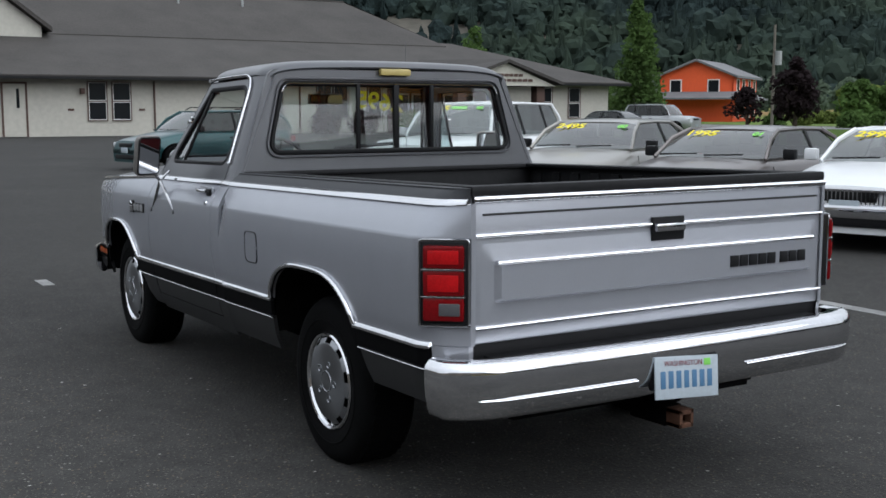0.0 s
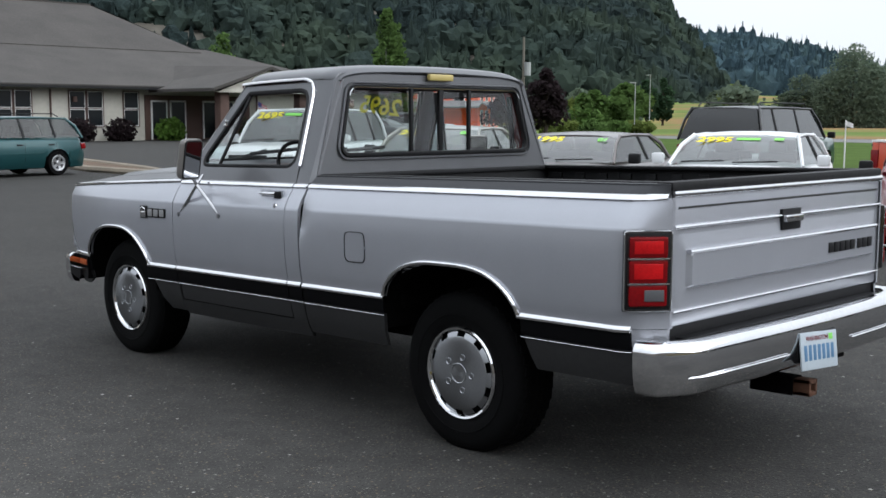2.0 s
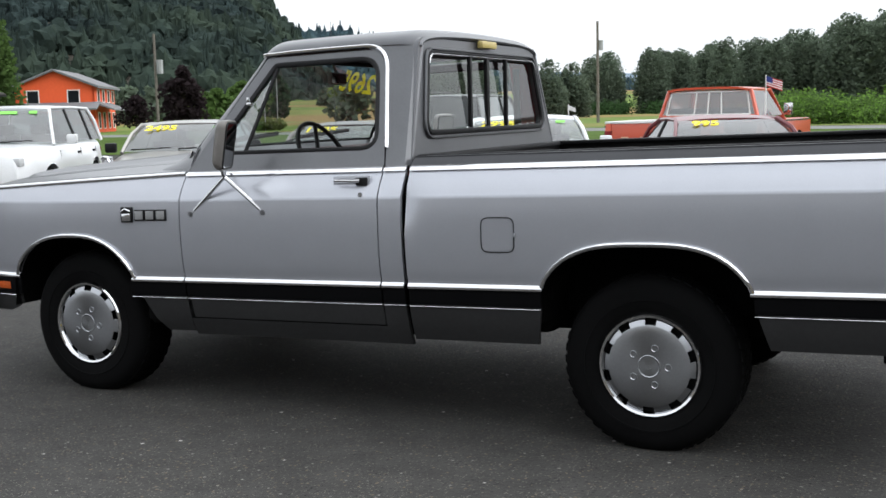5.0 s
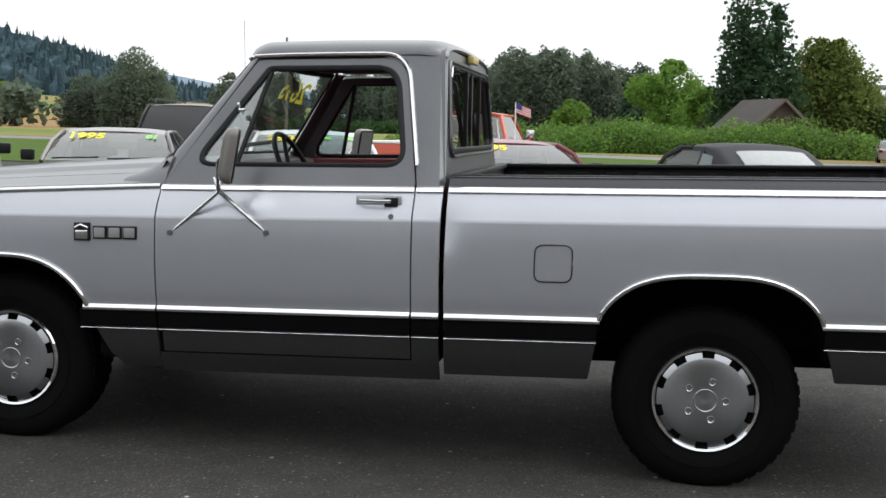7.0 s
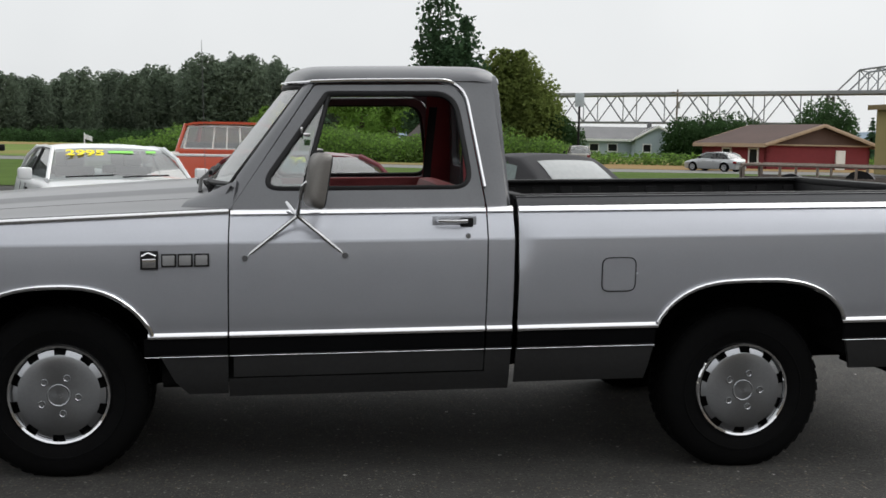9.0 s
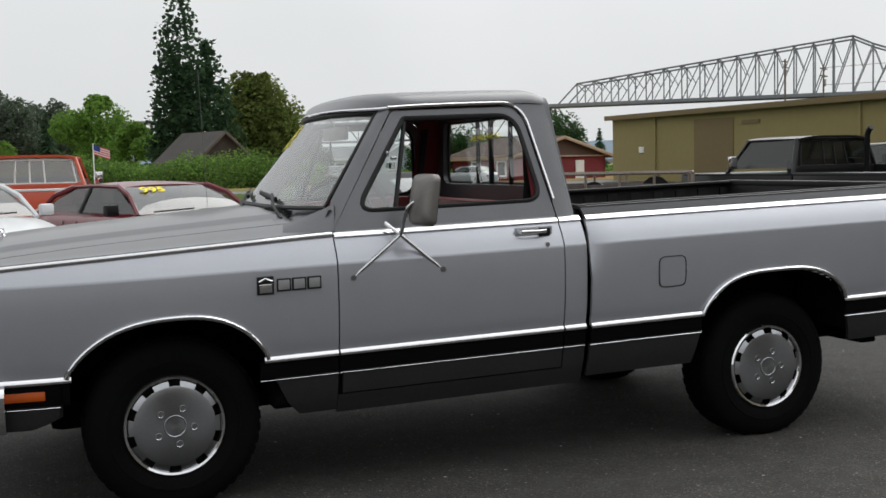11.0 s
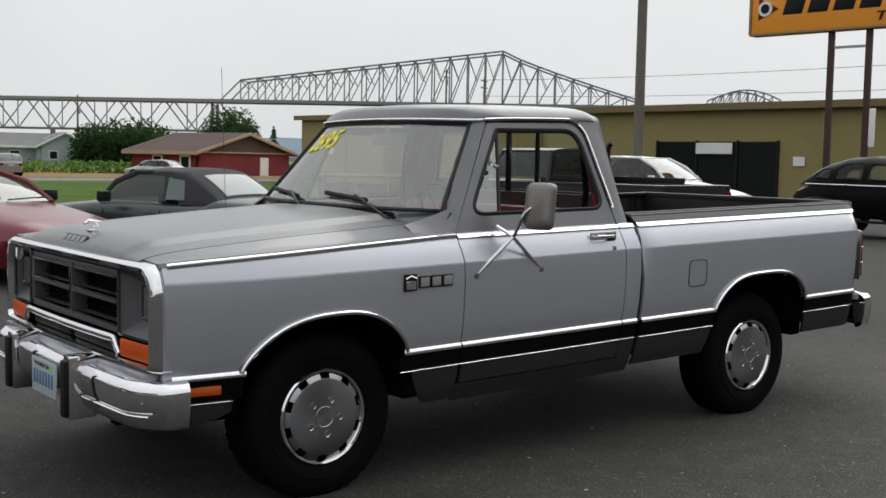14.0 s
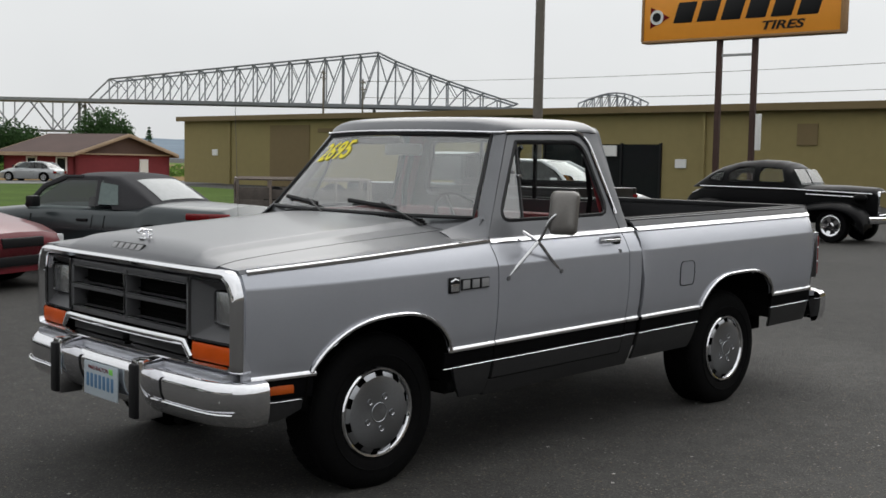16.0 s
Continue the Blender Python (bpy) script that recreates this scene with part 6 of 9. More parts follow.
for y0 in (-0.45, 0.45):
    for k in range(14):
        bm = bmesh.new()
        y = y0 - 0.15 + k * 0.022
        x, zc = hood_back(y) + 0.05, hood_z(hood_back(y), y) + 0.002
        box(bm, (x - 0.02, y - 0.006, zc - 0.006), (x + 0.022, y + 0.006, zc + 0.006), 0.001)
        part("cowl_slot", bm, M_BLACK, cowl)


def screen(u, t):
    """A point of the windscreen: u across from -1 to 1, t up from 0 to 1."""
    half = 0.842 + (0.668 - 0.842) * t
    x = -0.778 + 0.300 * t - 0.137 * (1 - abs(u) ** 3) * (1 - 0.29 * t)
    return Vector((x, u * half, 1.238 + 0.412 * t + 0.012 * (1 - u * u) * t))


bm = bmesh.new()
grid(bm, [[screen(u, t) for u in np.linspace(-1, 1, 25)] for t in np.linspace(0, 1, 9)])
pane = part("windscreen", bm, M_SCREEN, truck)
pane.visible_shadow = False
bm = bmesh.new()
edge = [screen(u, 0) for u in np.linspace(-1, 1, 21)] + [screen(1, t) for t in np.linspace(0.08, 0.94, 9)] + [screen(u, 1) for u in np.linspace(1, -1, 21)] + [screen(-1, t) for t in np.linspace(0.94, 0.08, 9)]
tube(bm, [p + Vector((-0.006, 0, 0.002)) for p in edge], 0.024, 0.016, up=(-0.8, 0, 0.6), seg=6, closed=True)
part("windscreen_seal", bm, M_BLACK, truck)
for sy in (-1, 1):
    bm = bmesh.new()
    low, high = [(-0.98, 0.888, 1.146), (-0.87, 0.918, 1.144), (-0.768, 0.938, 1.141)], [(-0.955, 0.780, 1.176), (-0.868, 0.825, 1.206), (-0.752, 0.884, 1.256)]
    grid(bm, [[(Vector(a).lerp(Vector(b), t) + Vector((0, 0.004, 0.004)) * (4 * t * (1 - t))) * Vector((1, sy, 1)) for a, b in zip(low, high)] for t in np.linspace(0, 1, 6)])
    thicken(bm, 0.008)
    part("cowl_corner", bm, M_CHARCOAL, cowl)
for u0, u1 in ((-0.42, -0.05), (0.36, 0.75)):
    bm = bmesh.new()
    a, b, c = screen(u0 - 0.30, -0.10), screen((u0 + u1) / 2 - 0.1, 0.12), None
    a.x -= 0.03
    tube(bm, [a, a.lerp(b, 0.4) + Vector((-0.03, 0, 0.015)), b + Vector((-0.025, 0, 0.01))], 0.016, 0.010, seg=6)
    p, q = screen(u0 - 0.05, 0.07) + Vector((-0.022, 0, 0.006)), screen(u1 + 0.05, 0.13) + Vector((-0.022, 0, 0.006))
    tube(bm, [p, p.lerp(q, 0.5), q], 0.018, 0.026, seg=6)
    part("wiper", bm, M_BLACK, cowl)
price = words("price_text", "2695", 0.175, M_YELLOW, truck, Matrix.Identity(4), "yellow painted price figures", 0.0, 0.15, 0.88, 0.0035)
for v in price.data.vertices:
    a, b = v.co.x * 0.994 - v.co.y * 0.10, v.co.y * 0.994 + v.co.x * 0.10
    v.co = screen(0.63 - a / 0.70, 0.76 + b / 0.51) + Vector((-0.8, 0, 0.6)) * (0.006 + v.co.z)

# roof: nearly flat, rolled over tightly at the sides and rounded down to the header and the back
bm = bmesh.new()
rows = []
for i in range(41):
    t = i / 40
    row = []
    for k in range(49):
        u = math.sin(math.pi / 2 * (-1 + 2 * k / 48))
        half = 0.738 - 0.03 * max(0.0, (t - 0.88) / 0.12) ** 2 - 0.066 * max(0.0, 1 - t / 0.22) ** 2
        fr, bk = max(0.0, 1 - t / 0.13), max(0.0, (t - 0.87) / 0.13)
        drop = 0.070 * (1 - math.sqrt(1 - fr * fr)) + 0.044 * (1 - math.sqrt(1 - 0.98 * bk * bk))
        z = 1.737 + 0.018 * (1 - u * u) + 0.006 * math.sin(math.pi * t) - drop
        side = 1.672 - 0.012 * bk
        row.append((-0.490 + 0.858 * t - 0.092 * (1 - abs(u) ** 3) * (1 - t) ** 2, u * half, side + (z - side) * (1 - abs(u) ** 9) ** 0.5))
    rows.append(row)
grid(bm, rows)
thicken(bm, 0.012)
roof = part("roof", bm, M_CHARCOAL, truck)
bm = bmesh.new()
header = [Vector((-0.494 - 0.094 * (1 - abs(u) ** 3), u * 0.672, 1.668 + 0.012 * (1 - u * u))) for u in np.linspace(-1, 1, 25)]
header = [Vector((-0.448, -0.735, 1.669)), Vector((-0.470, -0.712, 1.668))] + header + [Vector((-0.470, 0.712, 1.668)), Vector((-0.448, 0.735, 1.669))]
tube(bm, header, 0.012, 0.014, seg=6)
part("roof_moulding", bm, M_CHROME, roof)
bm = bmesh.new()
grid(bm, [[(x - (0.07 * (1 - (y / 0.7) ** 2) if x < -0.4 else 0), y, 1.672) for y in np.linspace(-0.66, 0.66, 9)] for x in (-0.48, -0.2, 0.1, 0.35)])
part("headliner", bm, M_HEADLINER, roof)
# back of the cab with its sliding window
back_x = lambda z: 0.398 - 0.042 * (z - 1.13) / 0.55
o2 = rounded([(-0.905, 1.13), (-0.715, 1.70), (0.715, 1.70), (0.905, 1.13)], [0.02, 0.06, 0.06, 0.02], 8)
i2 = rounded([(-0.735, 1.275), (-0.645, 1.628), (0.645, 1.628), (0.735, 1.275)], [0.06, 0.06, 0.06, 0.06], 8)
bm = bmesh.new()
ring(bm, [(back_x(z), y, z) for y, z in o2], [(back_x(z), y, z) for y, z in i2])
thicken(bm, 0.03)
back = part("cab_back", bm, M_CHARCOAL, truck)
bm = bmesh.new()
loop = rounded([(-0.762, 1.252), (-0.665, 1.652), (0.665, 1.652), (0.762, 1.252)], [0.075] * 4, 8)
tube(bm, [(back_x(z) + 0.008, y, z) for y, z in loop], 0.012, 0.016, up=(1, 0, 0), seg=6, closed=True)
part("pressed_rim", bm, M_CHARCOAL, back)
bm = bmesh.new()
tube(bm, [(back_x(z) + 0.004, y, z) for y, z in i2], 0.026, 0.02, up=(1, 0, 0), seg=6, closed=True)
win = part("rear_window", bm, M_BLACK, truck, "sliding rear window with black frame")
bm = bmesh.new()
tube(bm, [(back_x(z) + 0.015, y, z) for y, z in [p for p in i2 if p[1] > 1.5]], 0.006, 0.006, up=(1, 0, 0), seg=6)
part("bright_edge", bm, M_CHROME, win)
for y in (-0.225, 0.225):
    bm = bmesh.new()
    box(bm, (0.368, y - 0.010, 1.275), (0.388, y + 0.010, 1.628), 0.003)
    part("window_bar", bm, M_BLACK, win)
for y in (0.010,):
    bm = bmesh.new()
    box(bm, (0.356, y - 0.016, 1.275), (0.376, y + 0.016, 1.628), 0.003)
    part("slider_bar", bm, M_BLACK, win)
bm = bmesh.new()
box(bm, (0.385, -0.70, 1.268), (0.40, 0.70, 1.286), 0.003)
part("slider_track", bm, M_BLACK, win)
bm = bmesh.new()
bm.faces.new([bm.verts.new((back_x(z) - 0.012, y, z)) for y, z in i2])
pane = part("rear_glass", bm, M_GLASS, win, smooth=False)
pane.visible_shadow = False
bm = bmesh.new()
box(bm, (0.36, -0.092, 1.672), (0.392, 0.092, 1.708), 0.010)
part("cargo_lamp", bm, M_OLD_LENS, back, "yellowed high-mounted lamp")

# cab inside: bench seat, dash, wheel, floor
bm = bmesh.new()
box(bm, (-1.0, -0.86, 0.46), (0.35, 0.86, 0.50))
part("cab_floor", bm, M_DASH, truck)
bm = bmesh.new()
box(bm, (-0.28, -0.78, 0.70), (0.22, 0.78, 0.86), 0.05)
bench = part("bench_seat", bm, M_SEAT, truck, "red vinyl bench seat")
bm = bmesh.new()
box(bm, (0.10, -0.78, 0.80), (0.24, 0.78, 1.23), 0.05, Matrix.Translation((-0.07, 0, 0)) @ Matrix.Rotation(radians(6), 4, "Y"))
part("seat_back", bm, M_SEAT, bench)
bm = bmesh.new()
box(bm, (-0.76, -0.84, 0.86), (-0.52, 0.84, 1.16), 0.04)
box(bm, (-0.80, -0.76, 1.14), (-0.60, 0.76, 1.212), 0.03)
dash = part("dashboard", bm, M_DASH, truck)
bm = bmesh.new()
box(bm, (-0.60, -0.58, 1.13), (-0.46, -0.12, 1.21), 0.03)
part("instrument_hood", bm, M_BLACK, dash)
wheel_m = pose(-0.373, -0.36, 1.172, 0, 62, 0)
bm = bmesh.new()
tube(bm, [wheel_m @ Vector((0.195 * math.cos(t), 0.195 * math.sin(t), 0)) for t in np.linspace(0, 2 * math.pi, 33)[:-1]], 0.024, seg=8, closed=True)
for t in (0.3, math.pi - 0.3, math.pi * 1.5):
    tube(bm, [wheel_m @ Vector((0.03 * math.cos(t), 0.03 * math.sin(t), -0.03)), wheel_m @ Vector((0.19 * math.cos(t), 0.19 * math.sin(t), 0))], 0.022, 0.014, seg=6)
cyl(bm, wheel_m @ Vector((0, 0, -0.01)), wheel_m @ Vector((0, 0, -0.06)), 0.05, 0.06, 16)
cyl(bm, wheel_m @ Vector((0, 0, -0.05)), wheel_m @ Vector((0, 0, -0.30)), 0.03, 0.03, 10)
part("steering_wheel", bm, M_BLACK, dash)
bm = bmesh.new()
mm = pose(-0.50, 0.0, 1.575, 0, 0, 12)
box(bm, (-0.012, -0.125, -0.032), (0.012, 0.125, 0.032), 0.010, mm)
tube(bm, [(-0.50, 0, 1.60), (-0.53, 0, 1.668)], 0.014, seg=6)
rv = part("rear_view_mirror", bm, M_MIRROR_BACK, roof, "beige rear-view mirror")
bm = bmesh.new()
box(bm, (0.012, -0.118, -0.026), (0.014, 0.118, 0.026), 0, mm)
part("mirror_face", bm, M_MIRROR, rv)
for sy in (-1, 1):
    bm = bmesh.new()
    tube(bm, [(0.24, sy * 0.72, 1.60), (0.22, sy * 0.78, 1.30), (0.20, sy * 0.76, 0.95)], 0.045, 0.006, up=(0, 1, 0), seg=6)
    part("seat_belt", bm, M_BLACK, truck)
    bm = bmesh.new()
    grid(bm, [[(x, sy * (upper_y(z) - 0.035), z) for x in (0.20, 0.36)] for z in (1.10, 1.40, 1.66)])
    part("pillar_trim", bm, M_SEAT, truck)

# load bed: floor, walls, rails, all under a black liner
bm = bmesh.new()
box(bm, (BED_F, -0.57, 0.66), (2.49, 0.57, 0.70))
liner = part("bed_liner", bm, M_LINER, truck, "black ribbed plastic bed liner")
for k in range(15):
    y = -0.80 + k * 0.114
    for x0, x1 in (((BED_F + 0.02, 2.47),) if abs(y + 0.025) < 0.54 else ((BED_F + 0.02, 0.97), (1.92, 2.47))):
        bm = bmesh.new()
        box(bm, (x0, y, 0.70), (x1, y + 0.05, 0.712), 0.004)
        part("liner_rib", bm, M_LINER, liner)
for sy in (-1, 1):
    for x0, x1 in ((BED_F, 0.98), (1.91, 2.49)):
        bm = bmesh.new()
        ya, yb = sorted((sy * 0.57, sy * 0.86))
        box(bm, (x0, ya, 0.66), (x1, yb, 0.70))
        part("liner_corner", bm, M_LINER, liner)
    bm = bmesh.new()
    y0, y1 = sorted((sy * 0.845, sy * 0.865))
    for x0, x1, z0 in ((BED_F, 0.985, 0.69), (0.985, 1.905, 0.85), (1.905, 2.48, 0.69)):
        box(bm, (x0, y0, z0), (x1, y1, 1.185), 0.003)
    ya, yb = sorted((sy * 0.80, sy * 0.872))
    box(bm, (BED_F, ya, 1.166), (2.437, yb, 1.184), 0.007)
    wall = part("liner_wall", bm, M_LINER, liner)
    for k in range(12):
        x = BED_F + 0.08 + k * 0.17
        ya, yb = sorted((sy * 0.847, sy * 0.832))
        bm = bmesh.new()
        box(bm, (x, ya, 0.86 if 0.90 < x < 1.92 else 0.72), (x + 0.07, yb, 1.14), 0.006)
        part("wall_rib", bm, M_LINER, wall)
    bm = bmesh.new()
    ya, yb = sorted((sy * 0.57, sy * 0.85))
    box(bm, (0.985, ya, 0.845), (1.905, yb, 0.93), 0.02)
    yc, yd = sorted((sy * 0.57, sy * 0.585))
    box(bm, (0.985, yc, 0.68), (1.905, yd, 0.86))
    part("wheel_housing", bm, M_LINER, liner)
bm = bmesh.new()
box(bm, (BED_F, -0.86, 0.69), (BED_F + 0.03, 0.86, 1.178), 0.006)
box(bm, (BED_F, -0.89, 1.160), (BED_F + 0.05, 0.89, 1.184), 0.007)
part("liner_front", bm, M_LINER, liner)

# tailgate
GX = 2.512
bm = bmesh.new()
box(bm, (2.455, -0.876, 0.632), (GX, 0.886, 1.150), 0.012)
gate = part("tailgate", bm, M_SILVER, truck, "silver tailgate with chrome strips and a recessed panel")
bm = bmesh.new()
o3 = rounded([(-0.845, 0.690), (-0.845, 0.985), (0.855, 0.985), (0.855, 0.690)], [0.03] * 4, 5)
i3 = rounded([(-0.792, 0.775), (-0.792, 0.922), (0.802, 0.922), (0.802, 0.775)], [0.02] * 4, 5)
i4 = rounded([(-0.772, 0.785), (-0.772, 0.912), (0.782, 0.912), (0.782, 0.785)], [0.02] * 4, 5)
ring(bm, [(GX + 0.001, y, z) for y, z in o3], [(GX + 0.010, y, z) for y, z in i3])
ring(bm, [(GX + 0.010, y, z) for y, z in i3], [(GX + 0.028, y, z) for y, z in i4])
bm.faces.new([bm.verts.new((GX + 0.028, y, z)) for y, z in i4])
part("pressed_panel", bm, M_SILVER, gate)
for z0, z1, a, b in ((1.126, 1.152, -0.874, 0.884), (1.004, 1.022, -0.868, 0.872), (0.682, 0.698, -0.868, 0.876)):
    bm = bmesh.new()
    tube(bm, [(GX + 0.002, y, (z0 + z1) / 2) for y in (a, a + 0.004, b - 0.004, b)], 0.022, z1 - z0, seg=12)
    part("gate_moulding", bm, M_CHROME, gate)
bm = bmesh.new()
tube(bm, [(GX + 0.022, y, 0.917) for y in (-0.79, -0.786, 0.796, 0.80)], 0.026, 0.020, seg=12)
part("panel_moulding", bm, M_CHROME, gate)
# thin dark strip: the crease's shade painted on the flat gate
bm = bmesh.new()
box(bm, (GX - 0.002, -0.835, 1.082), (GX + 0.003, 0.845, 1.090), 0.001)
part("gate_crease", bm, M_LOWER, gate)
bm = bmesh.new()
box(bm, (2.44, -0.88, 1.150), (GX + 0.002, 0.89, 1.186), 0.010)
part("gate_cap", bm, M_LINER, gate, "black plastic cap")
bm = bmesh.new()
box(bm, (2.441, -0.84, 0.70), (2.4545, 0.84, 1.150), 0.003)
part("gate_liner", bm, M_LINER, gate)
bm = bmesh.new()
box(bm, (GX - 0.003, -0.072, 0.950), (GX + 0.014, 0.088, 1.040), 0.003)
part("handle_recess", bm, M_BLACK, gate)
bm = bmesh.new()
box(bm, (GX, -0.066, 0.984), (GX + 0.032, 0.082, 1.016), 0.008)
part("gate_handle", bm, M_CHROME, gate)
for k in range(8):
    bm = bmesh.new()
    y0 = 0.325 + k * 0.052 + (0.02 if k > 4 else 0)
    box(bm, (GX + 0.024, y0, 0.822), (GX + 0.034, y0 + 0.044, 0.868), 0.003)
    part("gate_badge_bar", bm, M_BLACK, gate)
bm = bmesh.new()
box(bm, (2.45, -0.90, 0.555), (2.50, 0.90, 0.632), 0.004)
part("rear_valance", bm, M_BLACK, truck)


# bumpers
def bumper(name, x0, sign, half, zt, zb, deep, parent, wrap=0.16):
    """A chrome bumper bar that wraps round both corners; sign is +1 for the rear."""
    bm = bmesh.new()
    h = zt - zb
    sec = [(-0.075, 0.0), (-0.03, 0.005), (-0.008, 0.002), (0.008, -0.010), (0.017, -0.024), (0.020, -0.040), (0.020, -0.085), (0.016, -0.13), (0.004, -h + 0.022), (-0.012, -h + 0.006), (-0.04, -h)]
    path = []
    for k in range(101):
        u = -1 + 2 * k / 100
        y = half * u
        c = max(0.0, (abs(u) - 0.80) / 0.20)
        path.append((x0 - sign * (deep * c**2.2 + 0.035 * u * u), y, c))
    path = [(path[0][0] - sign * wrap, -half - 0.006, 1)] + path + [(path[-1][0] - sign * wrap, half + 0.006, 1)]
    rows = []
    for i, (x, y, c) in enumerate(path):
        a, b = path[max(i - 1, 0)], path[min(i + 1, len(path) - 1)]
        t = Vector((b[0] - a[0], b[1] - a[1])).normalized()
        n = Vector((t.y, -t.x)) * sign
        rows.append([(x + n.x * o, y + n.y * o, zt + z) for o, z in sec])
    vs = grid(bm, rows)
    bm.faces.new(vs[0])
    bm.faces.new(vs[-1])
    return part(name, bm, M_CHROME, parent, angle=60)


rear_bumper = bumper("rear_bumper", 2.668, 1, 1.015, 0.594, 0.385, 0.085, truck, 0.085)
bm = bmesh.new()
box(bm, (2.50, -0.82, 0.570), (2.61, 0.82, 0.590), 0.008)
part("step_pad", bm, M_BLACK, rear_bumper)
for a, b in ((-0.96, -0.27), (0.28, 0.96)):
    bm = bmesh.new()
    tube(bm, [(2.668 - 0.035 * y * y - 0.085 * max(0, (abs(y) - 0.80) / 0.2) ** 2.2 + 0.021, y, 0.462) for y in np.linspace(a, b, 14)], 0.010, 0.010, seg=6)
    part("bumper_rib", bm, M_CHROME, rear_bumper)
bm = bmesh.new()
box(bm, (2.655, -0.205, 0.41), (2.692, 0.125, 0.535), 0.02)
part("plate_recess", bm, M_BLACK, rear_bumper)


def plate(m, parent, name="licence_plate"):
    """A licence plate: white board, the state's name, and a plain bar for the number."""
    bm = bmesh.new()
    box(bm, (-0.158, -0.004, -0.078), (0.158, 0.004, 0.078), 0.003)
    p = part(name, bm, M_PLATE, parent, "white licence plate with blue figures")
    p.matrix_basis = m
    words("state_name", "WASHINGTON", 0.028, M_RED_LENS, p, pose(-0.02, -0.005, 0.052, 90, 0, 0), "", 0.0005)
    for k in range(7):
        bm = bmesh.new()
        box(bm, (-0.134 + k * 0.039, -0.006, -0.040), (-0.108 + k * 0.039, 0.0, 0.026), 0.004)
        part("number_bar", bm, M_PLATE_BLUE, p)
    bm = bmesh.new()
    box(bm, (0.085, -0.006, 0.040), (0.118, 0, 0.066), 0.001)
    part("tab_sticker", bm, M_GREEN_TAG, p)
    return p


plate(pose(2.70, -0.045, 0.452, -8, 4, 90), rear_bumper)

front_bumper = bumper("front_bumper", -2.318, -1, 0.970, 0.625, 0.432, 0.10, truck, 0.07)
for y in (-0.37, 0.39):
    bm = bmesh.new()
    box(bm, (-2.385, y - 0.036, 0.40), (-2.26, y + 0.036, 0.672), 0.014)
    g = part("bumper_guard", bm, M_CHROME, front_bumper)
    bm = bmesh.new()
    box(bm, (-2.402, y - 0.030, 0.41), (-2.372, y + 0.030, 0.652), 0.012)
    part("guard_pad", bm, M_BLACK, g)
plate(pose(-2.352, 0.0, 0.515, 0, 0, -90), front_bumper)
bm = bmesh.new()
box(bm, (-2.262, -0.86, 0.60), (-2.12, 0.86, 0.654), 0.012)
part("bumper_filler", bm, M_SILVER, front_bumper)
for a, b in ((-0.94, -0.42), (0.44, 0.94)):
    bm = bmesh.new()
    tube(bm, [(-2.318 + 0.035 * y * y + 0.10 * max(0, (abs(y) - 0.80) / 0.2) ** 2.2 - 0.021, y, 0.500) for y in np.linspace(a, b, 12)], 0.010, 0.010, seg=6)
    part("bumper_rib", bm, M_CHROME, front_bumper)

# grille
gx = nose_x
bm = bmesh.new()
loops = []
for half, z0, z1, dx in ((0.924, 0.650, 1.082, 0.060), (0.924, 0.652, 1.082, 0.015), (0.921, 0.656, 1.080, 0.000), (0.912, 0.662, 1.076, -0.016), (0.900, 0.669, 1.068, -0.026), (0.888, 0.676, 1.054, -0.026), (0.879, 0.681, 1.045, -0.012), (0.873, 0.685, 1.039, 0.02), (0.870, 0.688, 1.036, 0.05)):
    loops.append([(gx(y) + dx, y, z) for y, z in rounded([(-half, z0), (-half, z1 - 0.10), (-half + 0.036, z1), (-0.45, z1 + 0.004), (0.0, z1 + 0.006), (0.45, z1 + 0.004), (half - 0.036, z1), (half, z1 - 0.10), (half, z0), (0.45, z0), (0.0, z0), (-0.45, z0)], [0.03, 0.12, 0.10, 0.1, 0.1, 0.1, 0.10, 0.12, 0.03, 0.1, 0.1, 0.1], 6)])
for a, b in zip(loops[1:], loops[2:]):
    ring(bm, a, b)
bmesh.ops.remove_doubles(bm, verts=bm.verts, dist=1e-5)
grille = part("grille", bm, M_CHROME, truck, "chrome-framed grille with crosshair bars")
bm = bmesh.new()
ring(bm, loops[0], loops[1])
part("grille_shell", bm, M_SILVER, grille)
bm = bmesh.new()
box(bm, (-2.15, -0.88, 0.64), (-2.12, 0.88, 1.07))
part("radiator_panel", bm, M_UNDER, grille)
bm = bmesh.new()
for y0, y1, z0, z1 in ((-0.56, 0.56, 1.004, 1.034), (-0.56, 0.56, 0.772, 0.802), (-0.56, -0.525, 0.772, 1.034), (0.525, 0.56, 0.772, 1.034)):
    box(bm, (-2.225, y0, z0), (-2.14, y1, z1), 0.006)
part("grille_surround", bm, M_GRILLE, grille)
for y0, y1, z0, z1 in ((-0.53, 0.53, 0.892, 0.918), (-0.016, 0.016, 0.79, 1.02)):
    bm = bmesh.new()
    box(bm, (-2.232, y0, z0), (-2.155, y1, z1), 0.006)
    part("grille_bar", bm, M_GRILLE, grille)
    # dark chrome strips added for the light that the bars' facets catch
    if y1 > 0.5:
        bm = bmesh.new()
        box(bm, (-2.236, y0, z1 - 0.006), (-2.20, y1, z1 + 0.001), 0.002)
        part("bar_edge", bm, M_BEZEL, grille)
for k in range(4):
    bm = bmesh.new()
    z = 0.832 + k * 0.05
    box(bm, (-2.17, -0.52, z), (-2.15, 0.52, z + 0.004))
    part("grille_fin", bm, M_UNDER, grille)
